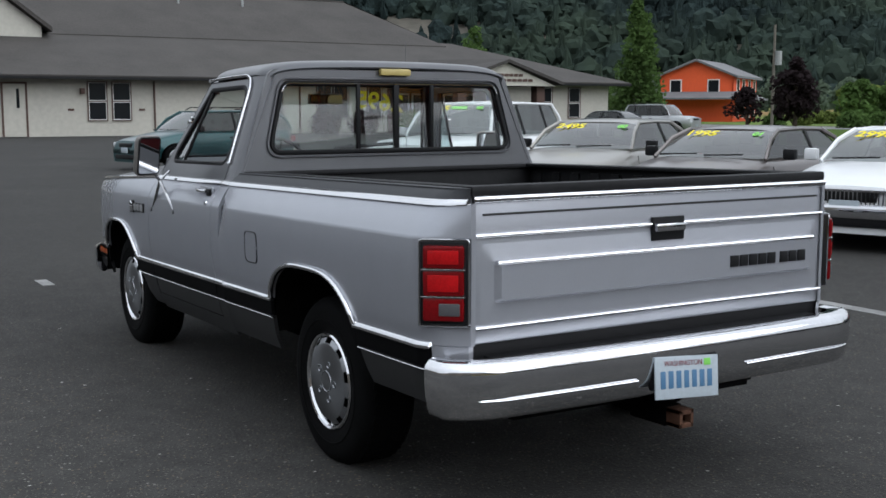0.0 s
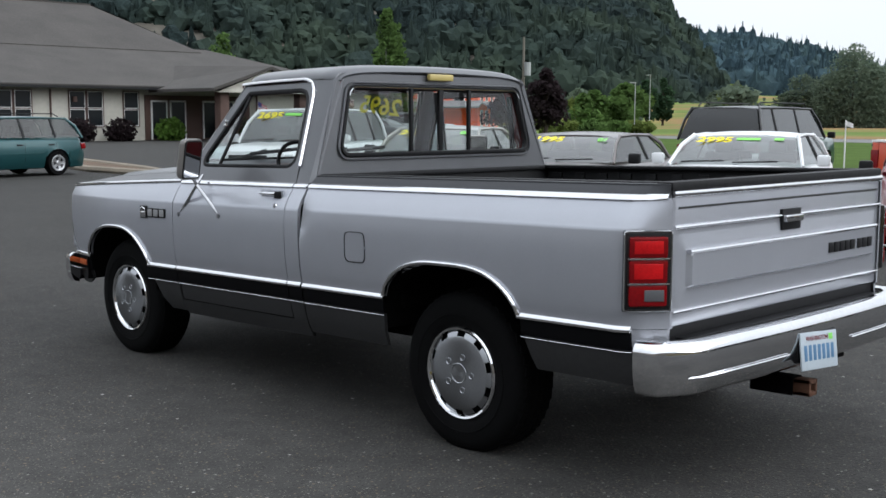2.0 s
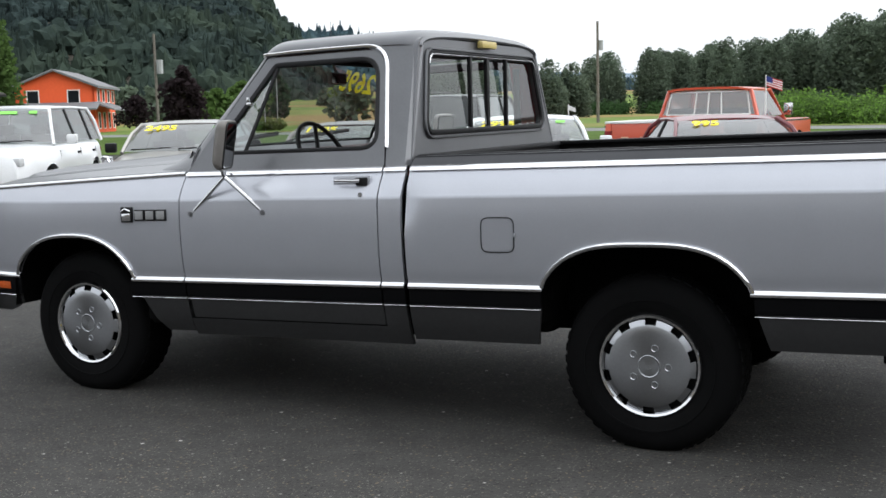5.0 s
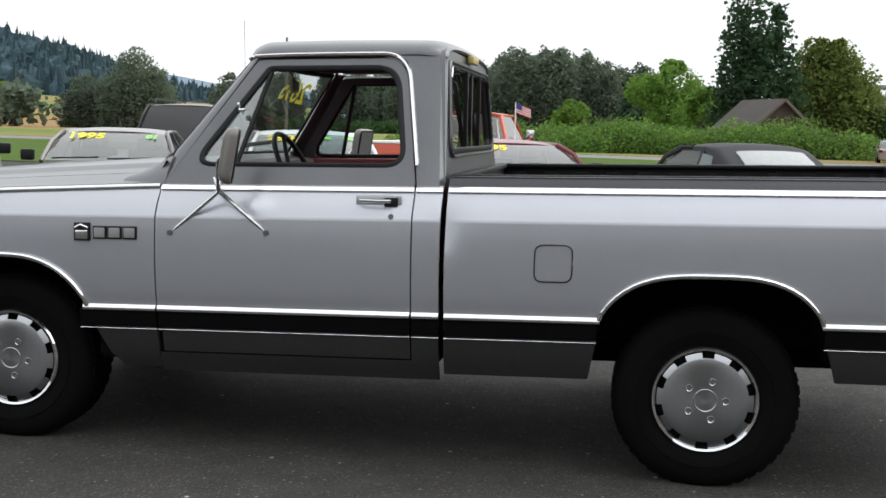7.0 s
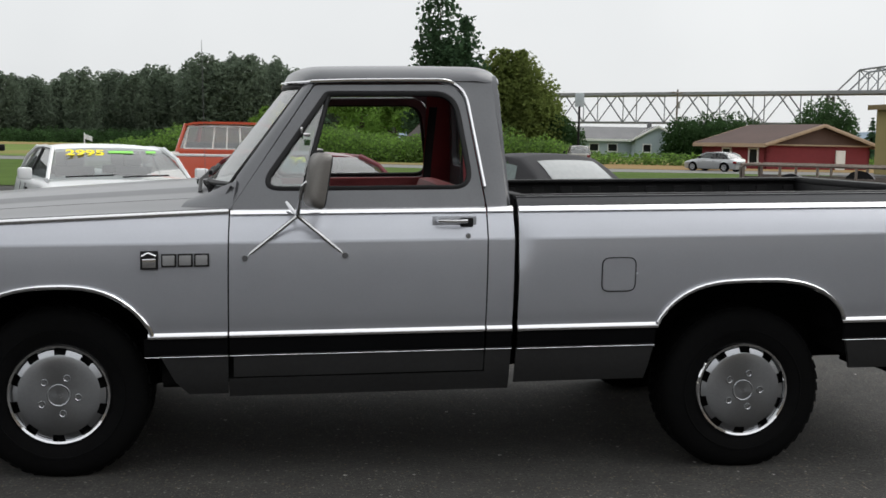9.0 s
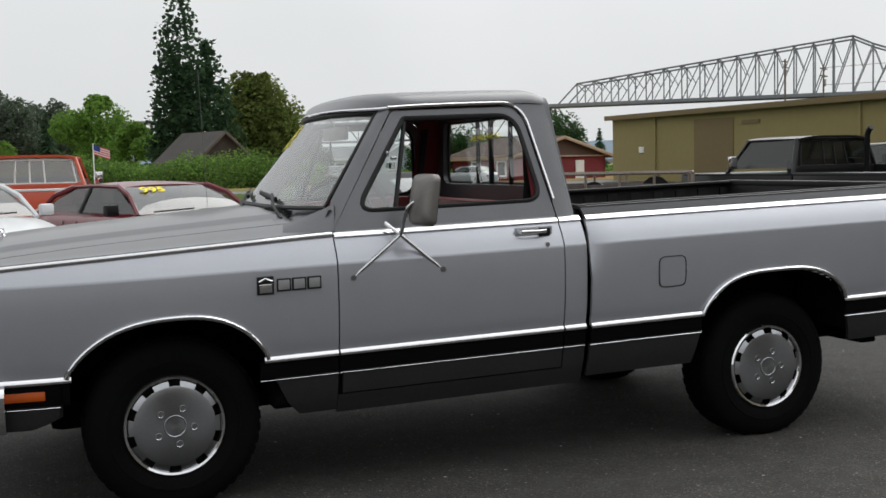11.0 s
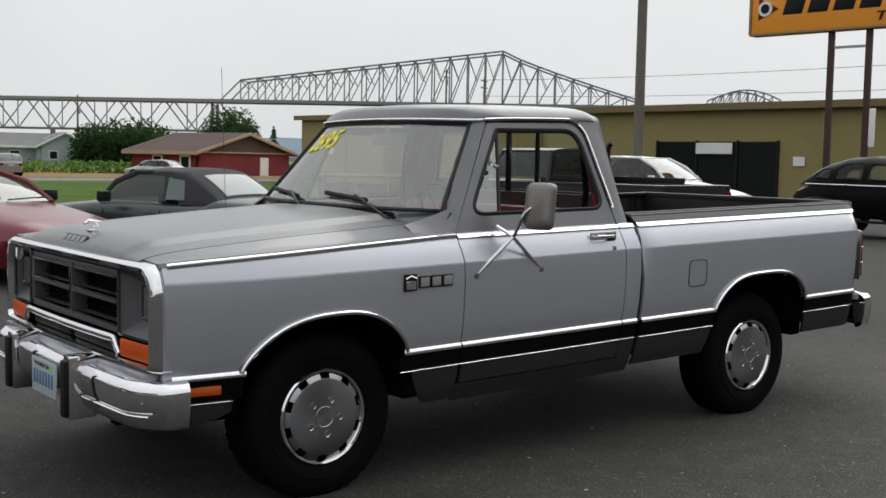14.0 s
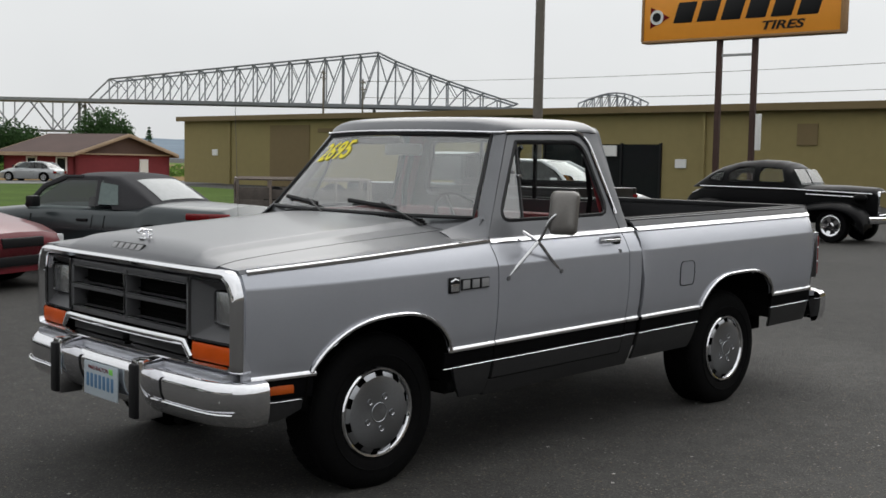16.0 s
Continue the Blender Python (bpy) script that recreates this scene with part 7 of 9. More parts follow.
for z in (0.804, 1.002):
    bm = bmesh.new()
    box(bm, (-2.232, -0.525, z - 0.004), (-2.20, 0.525, z + 0.003), 0.002)
    part("bar_edge", bm, M_BEZEL, grille)
bm = bmesh.new()
box(bm, (-2.238, -0.008, 0.81), (-2.20, 0.002, 1.0), 0.002)
part("bar_edge", bm, M_BEZEL, grille)
bm = bmesh.new()
tube(bm, [(gx(y) - 0.006 - 0.01 * (1 - (y / 0.6) ** 2), y, 0.755 - 0.06 * max(0, (abs(y) - 0.545) / 0.05)) for y in np.linspace(-0.595, 0.595, 25)], 0.024, 0.034, seg=10)
tube(bm, [(gx(y) - 0.006, y, 0.672) for y in np.linspace(-0.86, 0.86, 17)], 0.024, 0.022, seg=10)
part("grille_moulding", bm, M_CHROME, grille)
for y0, y1 in ((-0.52, -0.03), (0.03, 0.52)):
    bm = bmesh.new()
    box(bm, (-2.225, y0, 0.690), (-2.18, y1, 0.728), 0.006)
    part("lower_intake", bm, M_BLACK, grille)
for sy in (-1, 1):
    bm = bmesh.new()
    ya, yb = sorted((sy * 0.56, sy * 0.868))
    o6 = rounded([(ya, 0.772), (ya, 1.034), (yb, 1.034), (yb, 0.772)], [0.008] * 4, 4)
    yc = sy * 0.765
    i6 = rounded([(yc - 0.088, 0.842), (yc - 0.088, 0.982), (yc + 0.088, 0.982), (yc + 0.088, 0.842)], [0.012] * 4, 4)
    ring(bm, [(gx(y) + 0.012, y, z) for y, z in o6], [(gx(y) + 0.085, y, z) for y, z in i6])
    bezel = part("headlamp_bezel", bm, M_GRILLE, grille)
    bm = bmesh.new()
    tube(bm, [(gx(y) + 0.010, y, z) for y, z in o6], 0.012, 0.014, up=(1, 0, 0), seg=6, closed=True)
    part("bezel_edge", bm, M_BEZEL, bezel)
    bm = bmesh.new()
    box(bm, (gx(yc) + 0.050, yc - 0.088, 0.842), (gx(yc) + 0.11, yc + 0.088, 0.982), 0.014)
    lamp = part("headlamp", bm, M_HEADLAMP, bezel, "rectangular sealed-beam headlamp")
    bm = bmesh.new()
    tube(bm, [(gx(yc) + 0.052, y, z) for y, z in i6], 0.008, 0.010, up=(1, 0, 0), seg=6, closed=True)
    part("lamp_ring", bm, M_BEZEL, lamp)
    bm = bmesh.new()
    ya, yb = sorted((sy * 0.600, sy * 0.868))
    rows = []
    for z in (0.688, 0.697, 0.752, 0.762):
        rows.append([(gx(y) - (0.005 if 0.690 < z < 0.755 else 0.0), y, z) for y in np.linspace(ya, yb, 9)])
    grid(bm, rows)
    thicken(bm, 0.02)
    part("turn_signal", bm, M_AMBER, grille, "amber turn signal lens")


# wheels: tyre with tread, wheel cover with slots and five lug holes
def settle(bm, sy):
    """The tyre's foot, flattened on the ground."""
    for v in bm.verts:
        low = -0.348 - v.co.y * -sy
        if low > 0:
            v.co.y += low * -sy
            v.co.z += 0.35 * low if v.co.z > -0.1 else -0.35 * low


def wheel(x, y, z, sy, turn):
    w = new("wheel")
    w.parent = truck
    w.matrix_basis = pose(x, y, z, 90 * (1 if sy < 0 else -1), 0, 0) @ Matrix.Diagonal((1, 1, 1, 1))
    R = 0.362
    bm = bmesh.new()
    prof = [(0.205, 0.005), (0.215, 0.018), (0.235, 0.025), (0.262, 0.029), (0.264, 0.032), (0.268, 0.032), (0.270, 0.029), (0.305, 0.028), (0.335, 0.019), (0.351, 0.004), (0.359, -0.012), (R, -0.03), (R, -0.09), (R, -0.17), (0.359, -0.19), (0.350, -0.205), (0.30, -0.225), (0.22, -0.215), (0.20, -0.19)]
    lathe(bm, prof, Matrix.Identity(4), 56)
    settle(bm, sy)
    ty = part("tyre", bm, M_RUBBER, w)
    bm = bmesh.new()
    for row, (z0, z1) in enumerate(((-0.012, -0.052), (-0.058, -0.094), (-0.100, -0.136), (-0.142, -0.188))):
        for k in range(44):
            t = 2 * math.pi * (k + 0.5 * (row % 2)) / 44
            m = Matrix.Rotation(t, 4, "Z") @ Matrix.Translation((R - 0.001, 0, (z0 + z1) / 2)) @ Matrix.Rotation(0.25 if row % 2 else -0.25, 4, "X")
            vs = bmesh.ops.create_cube(bm, size=1, matrix=m @ Matrix.Diagonal((0.006, 0.036, abs(z1 - z0), 1)))
    settle(bm, sy)
    tagged(part("tread", bm, M_RUBBER, ty), kind="stuff")
    bm = bmesh.new()
    lathe(bm, [(0.188, 0.012), (0.196, 0.024), (0.205, 0.027), (0.211, 0.020), (0.212, 0.0)], Matrix.Identity(4), 56)
    part("trim_ring", bm, M_CHROME, w)
    bm = bmesh.new()
    lathe(bm, [(0.0, -0.03), (0.20, -0.03), (0.198, 0.015)], Matrix.Identity(4), 40)
    part("rim", bm, M_BLACK, w)
    # cover: disc with twelve cut slots at its edge
    bm = bmesh.new()
    n = 120
    rows = []
    for rr, zz in ((0.045, 0.030), (0.09, 0.031), (0.13, 0.030), (0.163, 0.027), (0.167, 0.026), (0.187, 0.016)):
        rows.append([Vector((rr * math.cos(2 * math.pi * k / n), rr * math.sin(2 * math.pi * k / n), zz)) for k in range(n + 1)])
    vs = [[bm.verts.new(p) for p in row] for row in rows]
    for i in range(len(vs) - 1):
        for k in range(n):
            if i == len(vs) - 2 and (k % 12) in (3, 4, 5, 6, 7):
                continue
            bm.faces.new((vs[i][k], vs[i][k + 1], vs[i + 1][k + 1], vs[i + 1][k]))
    thicken(bm, 0.003)
    cover = part("wheel_cover", bm, M_STEEL, w, "brushed metal wheel cover with slotted edge")
    bm = bmesh.new()
    lathe(bm, [(0.047, 0.0295), (0.046, 0.0325), (0.044, 0.0335), (0.042, 0.0325), (0.040, 0.0318), (0.012, 0.0318), (0.010, 0.0315), (0.0005, 0.0315)], Matrix.Identity(4), 36)
    part("hub_cap", bm, M_STEEL, cover, angle=8)
    for k in range(5):
        t = 2 * math.pi * k / 5 + turn
        c = Vector((0.078 * math.cos(t), 0.078 * math.sin(t), 0))
        bm = bmesh.new()
        lathe(bm, [(0.016, 0.030), (0.0155, 0.0335), (0.013, 0.034), (0.010, 0.0312), (0.0, 0.0312)], Matrix.Translation(c), 14)
        part("lug_recess", bm, M_STEEL, cover)
    return w


for x, z, turn in ((-1.466, 0.349 + RAKE * 1.466, -0.12), (1.452, 0.349 - RAKE * 1.452, 0.0)):
    wheel(x, -0.905, z, -1, turn)
    wheel(x, 0.905, z, 1, turn)

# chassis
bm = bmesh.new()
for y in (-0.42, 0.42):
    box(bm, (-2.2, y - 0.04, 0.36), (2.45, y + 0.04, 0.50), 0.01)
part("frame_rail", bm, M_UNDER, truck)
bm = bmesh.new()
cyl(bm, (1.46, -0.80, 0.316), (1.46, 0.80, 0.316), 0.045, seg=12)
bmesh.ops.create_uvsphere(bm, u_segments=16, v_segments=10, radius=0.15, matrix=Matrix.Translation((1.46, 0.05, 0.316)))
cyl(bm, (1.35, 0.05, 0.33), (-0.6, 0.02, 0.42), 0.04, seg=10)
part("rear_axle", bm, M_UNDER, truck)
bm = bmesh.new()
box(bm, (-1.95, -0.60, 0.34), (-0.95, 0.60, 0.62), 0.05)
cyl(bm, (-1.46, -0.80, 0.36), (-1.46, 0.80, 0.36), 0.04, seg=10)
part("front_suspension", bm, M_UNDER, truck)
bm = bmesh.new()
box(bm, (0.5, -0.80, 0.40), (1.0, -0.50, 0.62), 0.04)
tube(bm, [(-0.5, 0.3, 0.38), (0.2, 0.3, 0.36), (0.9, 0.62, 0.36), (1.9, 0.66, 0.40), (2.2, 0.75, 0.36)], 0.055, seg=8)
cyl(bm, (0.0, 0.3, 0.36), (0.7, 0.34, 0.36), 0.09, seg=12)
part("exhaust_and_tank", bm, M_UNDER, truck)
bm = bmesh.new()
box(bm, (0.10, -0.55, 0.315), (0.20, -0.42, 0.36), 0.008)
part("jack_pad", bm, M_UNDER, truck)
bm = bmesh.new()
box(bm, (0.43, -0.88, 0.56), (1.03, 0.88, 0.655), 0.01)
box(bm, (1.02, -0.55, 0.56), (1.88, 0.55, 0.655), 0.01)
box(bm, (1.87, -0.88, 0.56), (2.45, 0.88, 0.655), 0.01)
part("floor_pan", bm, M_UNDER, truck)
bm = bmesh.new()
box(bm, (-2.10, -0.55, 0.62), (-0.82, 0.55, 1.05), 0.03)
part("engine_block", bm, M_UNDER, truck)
bm = bmesh.new()
box(bm, (2.30, -0.62, 0.30), (2.40, 0.62, 0.40), 0.01)
hitch = part("tow_hitch", bm, M_UNDER, truck)
bm = bmesh.new()
for a, b in (((2.58, -0.035, 0.24), (2.66, 0.035, 0.258)), ((2.58, -0.035, 0.292), (2.66, 0.035, 0.31)), ((2.58, -0.035, 0.24), (2.66, -0.02, 0.31)), ((2.58, 0.02, 0.24), (2.66, 0.035, 0.31))):
    box(bm, a, b, 0.003)
receiver = part("receiver_tube", bm, M_RUST, hitch, "rusty receiver tube")
bm = bmesh.new()
box(bm, (2.38, -0.042, 0.235), (2.585, 0.042, 0.315), 0.006)
part("receiver_sleeve", bm, M_UNDER, hitch)
bm = bmesh.new()
box(bm, (2.54, 0.10, 0.355), (2.62, 0.36, 0.40), 0.006)
part("wiring_bracket", bm, M_UNDER, hitch)
bm = bmesh.new()
tube(bm, [(-1.03, 0.86, 1.12), (-1.04, 0.865, 1.45), (-1.055, 0.87, 1.98)], 0.003, seg=6)
part("antenna", bm, M_GRILLE, truck)

# the truck stands nose-down on its springs: lift every part towards the tail
def rake(ob):
    for ch in ob.children:
        if ch.matrix_basis == Matrix.Identity(4):
            if ch.data:
                for v in ch.data.vertices:
                    v.co.z += RAKE * v.co.x
            rake(ch)
        else:
            ch.location.z += RAKE * ch.location.x


rake(truck)

# ---- parked cars ----
M_CARINT = mat("car_interior", (0.03, 0.03, 0.032), 0.85)
M_CARGLASS = glass("car_glass", (0.42, 0.47, 0.46), gloss=0.22)
M_CARSIDE = glass("car_side_glass", (0.16, 0.19, 0.185), gloss=0.06)
M_ALLOY = mat("alloy_rim", (0.38, 0.38, 0.39), 0.35, 0.8, 0.1, 20)


def paint(name, c, metal=0.2):
    return mat(name, c, 0.28, metal, 0.05, 8, coat=0.35)


P_WHITE, P_TAN, P_TAUPE = paint("white_car_paint", (0.68, 0.69, 0.70), 0.0), paint("beige_car_paint", (0.26, 0.25, 0.23), 0.4), paint("taupe_car_paint", (0.13, 0.115, 0.11), 0.4)
P_RED, P_GREEN, P_DKGREEN = paint("wine_red_paint", (0.13, 0.010, 0.017), 0.1), paint("teal_green_paint", (0.010, 0.055, 0.060), 0.3), paint("dark_green_paint", (0.008, 0.045, 0.028), 0.2)
P_ORANGE, P_BLACK, P_GREY = paint("faded_orange_paint", (0.52, 0.075, 0.03), 0.0), mat("black_car_paint", (0.008, 0.008, 0.009), 0.3, 0, 0.1, 8, coat=0.15, spec=0.35), mat("slate_car_paint", (0.026, 0.034, 0.037), 0.3, 0.3, 0.05, 8, coat=0.3)
P_CREAM, P_SILVER = paint("cream_car_paint", (0.46, 0.42, 0.30), 0.0), paint("silver_car_paint", (0.40, 0.41, 0.42), 0.5)
M_PRIVACY = mat("privacy_glass", (0.016, 0.017, 0.018), 0.12, 0, 0.05, 2, spec=0.5)
# opaque pale grey: the sky's reflection is painted into this window
M_VINYL = mat("pale_sky_vinyl", (0.17, 0.185, 0.19), 0.22, 0, 0.1, 4, spec=0.5)
M_QUARTER = mat("greenish_quarter_glass", (0.10, 0.135, 0.13), 0.2, 0, 0.15, 5, spec=0.4)
M_CREAM_BAR = mat("cream_lettering", (0.55, 0.36, 0.24), 0.6, 0, 0.1, 20)
P_OLDBLACK = mat("old_black_paint", (0.003, 0.003, 0.0034), 0.42, 0, 0.1, 8, spec=0.08)
M_OLDGLASS = glass("old_car_glass", (0.72, 0.74, 0.70), gloss=0.03)
M_SOFTTOP = mat("black_canvas", (0.028, 0.028, 0.031), 0.9, 0, 0.12, 10, 0.1, 60)


def car_wheel(e, x, y, r, sy, rim=None):
    bm = bmesh.new()
    m = pose(x, y, r, 90 if sy < 0 else -90)
    lathe(bm, [(r * 0.62, 0.0), (r * 0.70, 0.012), (r * 0.94, 0.008), (r, -0.03), (r, -0.17), (r * 0.92, -0.2), (r * 0.6, -0.2)], m, 28)
    w = part("wheel", bm, M_RUBBER, e)
    bm = bmesh.new()
    lathe(bm, [(0.0, 0.012), (r * 0.14, 0.012), (r * 0.2, -0.004), (r * 0.52, 0.002), (r * 0.60, 0.014), (r * 0.64, 0.010), (r * 0.64, -0.05)], m, 28)
    part("rim", bm, rim or M_ALLOY, w)
    for k in range(5):
        t = 2 * math.pi * k / 5
        bm = bmesh.new()
        vs = [bm.verts.new(m @ Vector((r * q * math.cos(t + d), r * q * math.sin(t + d), 0.006 if q < 0.4 else 0.010))) for q, d in ((0.26, -0.22), (0.50, -0.34), (0.50, 0.34), (0.26, 0.22))]
        bm.faces.new(vs)
        part("rim_opening", bm, M_BLACK, w, smooth=False)
    return w


def car(name, label, category, at, rz, color, L=4.7, W=1.8, H=1.40, belt=0.93, nose=0.70, tail=0.88, ws=(0.95, 0.25), rg=(-1.15, -1.75), wheel_r=0.31, base=2.7, price="", tag="", roof_mat=None, group="parked cars", clear=0.2, glass_m=None, two_box=False, fx=0.0, plate_f=True, soft=False, rails=False, banner=False, big_grille=False):
    """A parked car, front along +x: lofted body, glazed cabin with pillars, lamps, wheels, mirrors."""
    e = thing(name, label, category, at, rz, group)
    hw = W / 2
    xf, xb = L / 2, -L / 2
    gm = glass_m or M_CARGLASS

    def top(x):
        return float(np.interp(x, [xb, xb + 0.12, rg[1], rg[1] + 0.15, ws[0] - 0.1, ws[0] + 0.1, xf - 0.35, xf - 0.05, xf], [tail - 0.14, tail, tail + 0.04, belt, belt, belt - 0.01, nose + 0.05, nose - 0.03, nose - 0.16]))

    def half(x):
        return hw * float(np.interp(x, [xb, xb + 0.25, xb + 0.9, xf - 1.1, xf - 0.35, xf], [0.80, 0.93, 1.0, 1.0, 0.92, 0.74]))

    fw, rw = base / 2 + fx, -base / 2 + fx
    bm = bmesh.new()
    xs = sorted(set([xb, xb + 0.04, xb + 0.12, xf - 0.12, xf - 0.05, xf] + [round(v, 3) for v in np.linspace(xb + 0.2, xf - 0.2, 44)] + [c + (wheel_r + 0.07) * math.cos(math.pi * k / 10) for c in (fw, rw) for k in range(11)]))
    rows = []
    for x in xs:
        h, t = half(x), top(x)
        lo = clear
        for c in (fw, rw):
            d = abs(x - c) / (wheel_r + 0.07)
            if d < 1:
                lo = max(lo, wheel_r + (wheel_r + 0.05) * math.sqrt(1 - d * d) * 0.97)
        prof = [(0.90, clear), (0.965, clear + 0.12), (1.0, 0.50), (0.995, t * 0.72), (0.965, t - 0.10), (0.93, t - 0.045), (0.86, t - 0.008), (0.5, t + 0.022), (0.0, t + 0.03)]
        row = [(x, -h * a, max(z, min(lo, t - 0.05))) for a, z in prof]
        rows.append(row + [(p[0], -p[1], p[2]) for p in reversed(row[:-1])])
    vs = grid(bm, rows)
    bm.faces.new(vs[0])
    bm.faces.new(list(reversed(vs[-1])))
    bmesh.ops.remove_doubles(bm, verts=bm.verts, dist=1e-4)
    body = part("body", bm, color, e, angle=40)
    bm = bmesh.new()
    box(bm, (xb + 0.25, -hw * 0.72, clear - 0.02), (xf - 0.25, hw * 0.72, 0.62))
    part("underbody", bm, M_UNDER, e, smooth=False)
    # cabin
    r0, r1 = ws[1], rg[0]
    bw, rwid = hw * 0.90, hw * 0.70
    lowz = belt + 0.015

    def side(sy, x, z):
        t = (z - lowz) / (H - lowz)
        return sy * (bw + (rwid - bw) * t)

    bm = bmesh.new()
    rows = []
    for i in range(11):
        t = i / 10
        x = r0 + 0.02 + (r1 - r0 - 0.04) * t
        rows.append([(x - 0.05 * (1 - u * u) * (2 * t - 1) * -1, u * rwid, H - 0.035 * abs(u) ** 3 - 0.045 * abs(2 * t - 1) ** 2.4 + 0.012) for u in np.linspace(-1, 1, 13)])
    grid(bm, rows)
    thicken(bm, 0.03)
    if soft:
        bm.free()
    else:
        part("roof", bm, roof_mat or color, e)

    def pane(nm, pts, crv, n=7):
        a, b, c, d = (Vector(p) for p in pts)
        b_m = bmesh.new()
        grid(b_m, [[a.lerp(b, u).lerp(d.lerp(c, u), t) + Vector((crv * (1 - (2 * u - 1) ** 2), 0, 0)) + Vector((0.035 if crv > 0 else -0.035, 0, 0.03)) * (4 * t * (1 - t)) for u in np.linspace(0, 1, n)] for t in (0, 0.25, 0.5, 0.75, 1)])
        o = part(nm, b_m, gm, e)
        o.visible_shadow = False
        return o

    wsl, wst = (ws[0], bw * 0.97, lowz), (ws[1], rwid * 0.98, H - 0.055)
    pane("windscreen", [(ws[0], -bw * 0.97, lowz), (ws[0], bw * 0.97, lowz), (ws[1], rwid * 0.98, H - 0.055), (ws[1], -rwid * 0.98, H - 0.055)], 0.14)
    if not soft:
        pane("rear_glass", [(rg[1], -bw * 0.95, lowz), (rg[1], bw * 0.95, lowz), (rg[0], rwid * 0.96, H - 0.055), (rg[0], -rwid * 0.96, H - 0.055)], -0.08)
    pm = roof_mat or color
    if soft:
        def canvas(k, v, lift=0.0):
            """A point of the folding top: k from the header to the deck, v from belt to belt."""
            zt = H + 0.02 * math.sin(math.pi * min(1.0, k / 0.6)) - 0.03 * max(0.0, (0.12 - k) / 0.12) - (H - lowz + 0.02) * max(0.0, (k - 0.52) / 0.48) ** 1.35
            c = min(1.0, max(0.0, (k - 0.40) / 0.14))
            zl = min(zt - 0.03, (H - 0.085) * (1 - c) + (lowz - 0.03) * c)
            x = ws[1] + 0.04 + (rg[1] - 0.22 - ws[1]) * k
            a = abs(v)
            z = zt - 0.05 * min(1.0, a / 0.62) ** 3 if a <= 0.62 else zt - 0.05 + (zl - zt + 0.05) * ((a - 0.62) / 0.38)
            y = side(1, x, max(lowz, z)) * (1.0 - 0.10 * max(0.0, k - 0.6) / 0.4)
            return (x - lift * 0.7, math.copysign(y * (min(1.0, a / 0.62) ** 0.9), v), z + lift)
        b_m = bmesh.new()
        grid(b_m, [[canvas(k, v) for v in np.linspace(-1, 1, 41)] for k in np.linspace(0, 1, 36)])
        part("canvas_top", b_m, pm, e, angle=70)
        b_m = bmesh.new()
        grid(b_m, [[canvas(k, v, 0.008) for v in np.linspace(-0.44, 0.44, 15)] for k in np.linspace(0.64, 0.90, 8)])
        part("rear_window", b_m, M_VINYL, e, "plastic rear window painted pale for reflected sky")
    mids = [(ws[1] + rg[0]) / 2 - 0.12] if not two_box else [(ws[1] + 0.35 * (rg[0] - ws[1])), (ws[1] + 0.78 * (rg[0] - ws[1]))]
    for sy in (-1, 1):
        for a, b in ((ws[0], ws[1]),) + (() if soft else ((rg[1], rg[0]),)):
            b_m = bmesh.new()
            tube(b_m, [(a, side(sy, a, lowz), lowz - 0.02), ((a + b) / 2 + (0.035 if a > b else -0.035), side(sy, 0, (lowz + H) / 2) * 1.01, (lowz + H) / 2 + 0.03), (b, side(sy, b, H - 0.05), H - 0.045)], 0.075, 0.05, up=(0, 1, 0), seg=6)
            part("pillar", b_m, pm, e)
        b_m = bmesh.new()
        tube(b_m, [(ws[1], side(sy, 0, H - 0.045), H - 0.045), (ws[1] - 0.25, side(sy, 0, H - 0.04), H - 0.04)] if soft else [(ws[1], side(sy, 0, H - 0.045), H - 0.045), ((ws[1] + rg[0]) / 2, side(sy, 0, H - 0.03), H - 0.03), (rg[0], side(sy, 0, H - 0.045), H - 0.045)], 0.05, 0.05, seg=6)
        part("roof_rail", b_m, pm, e)
        for xm in mids:
            b_m = bmesh.new()
            tube(b_m, [(xm - 0.05, side(sy, 0, lowz), lowz), (xm, side(sy, 0, H - 0.04), H - 0.04)], 0.07, 0.03, up=(0, 1, 0), seg=6)
            part("door_pillar", b_m, M_BLACK if not soft else pm, e)
        xs2 = [ws[0] - 0.05] + [m - 0.03 for m in mids] + [rg[1] + 0.05]
        xt2 = [ws[1]] + list(mids) + [rg[0]]
        for k in range(len(xs2) - 1):
            if soft and k == len(xs2) - 2:
                b_m = bmesh.new()
                qx = [(xs2[k] - 0.04, lowz + 0.03), (xs2[k] - 0.34, lowz + 0.03), (xt2[k] - 0.30, H - 0.14), (xt2[k] - 0.04, H - 0.11)]
                b_m.faces.new([b_m.verts.new((x, side(sy, x, z) + sy * 0.012, z)) for x, z in qx])
                part("quarter_window", b_m, M_QUARTER, e, "pale quarter window", smooth=False)
                continue
            b_m = bmesh.new()
            b_m.faces.new([b_m.verts.new((x, side(sy, x, z) * 0.99, z)) for x, z in ((xs2[k], lowz), (xs2[k + 1], lowz), (xt2[k + 1], H - 0.06), (xt2[k], H - 0.06))])
            o = part("side_window", b_m, glass_m or M_CARSIDE, e, smooth=False)
            o.visible_shadow = False
        # mirrors
        b_m = bmesh.new()
        mx = ws[0] - 0.28
        ya, yb = sorted((sy * (hw - 0.02), sy * (hw + 0.20)))
        box(b_m, (mx - 0.05, ya + (0.06 if sy > 0 else 0), belt + 0.0), (mx + 0.07, yb - (0.06 if sy < 0 else 0), belt + 0.14), 0.03)
        part("door_mirror", b_m, color if color is P_WHITE else M_BLACK, e)
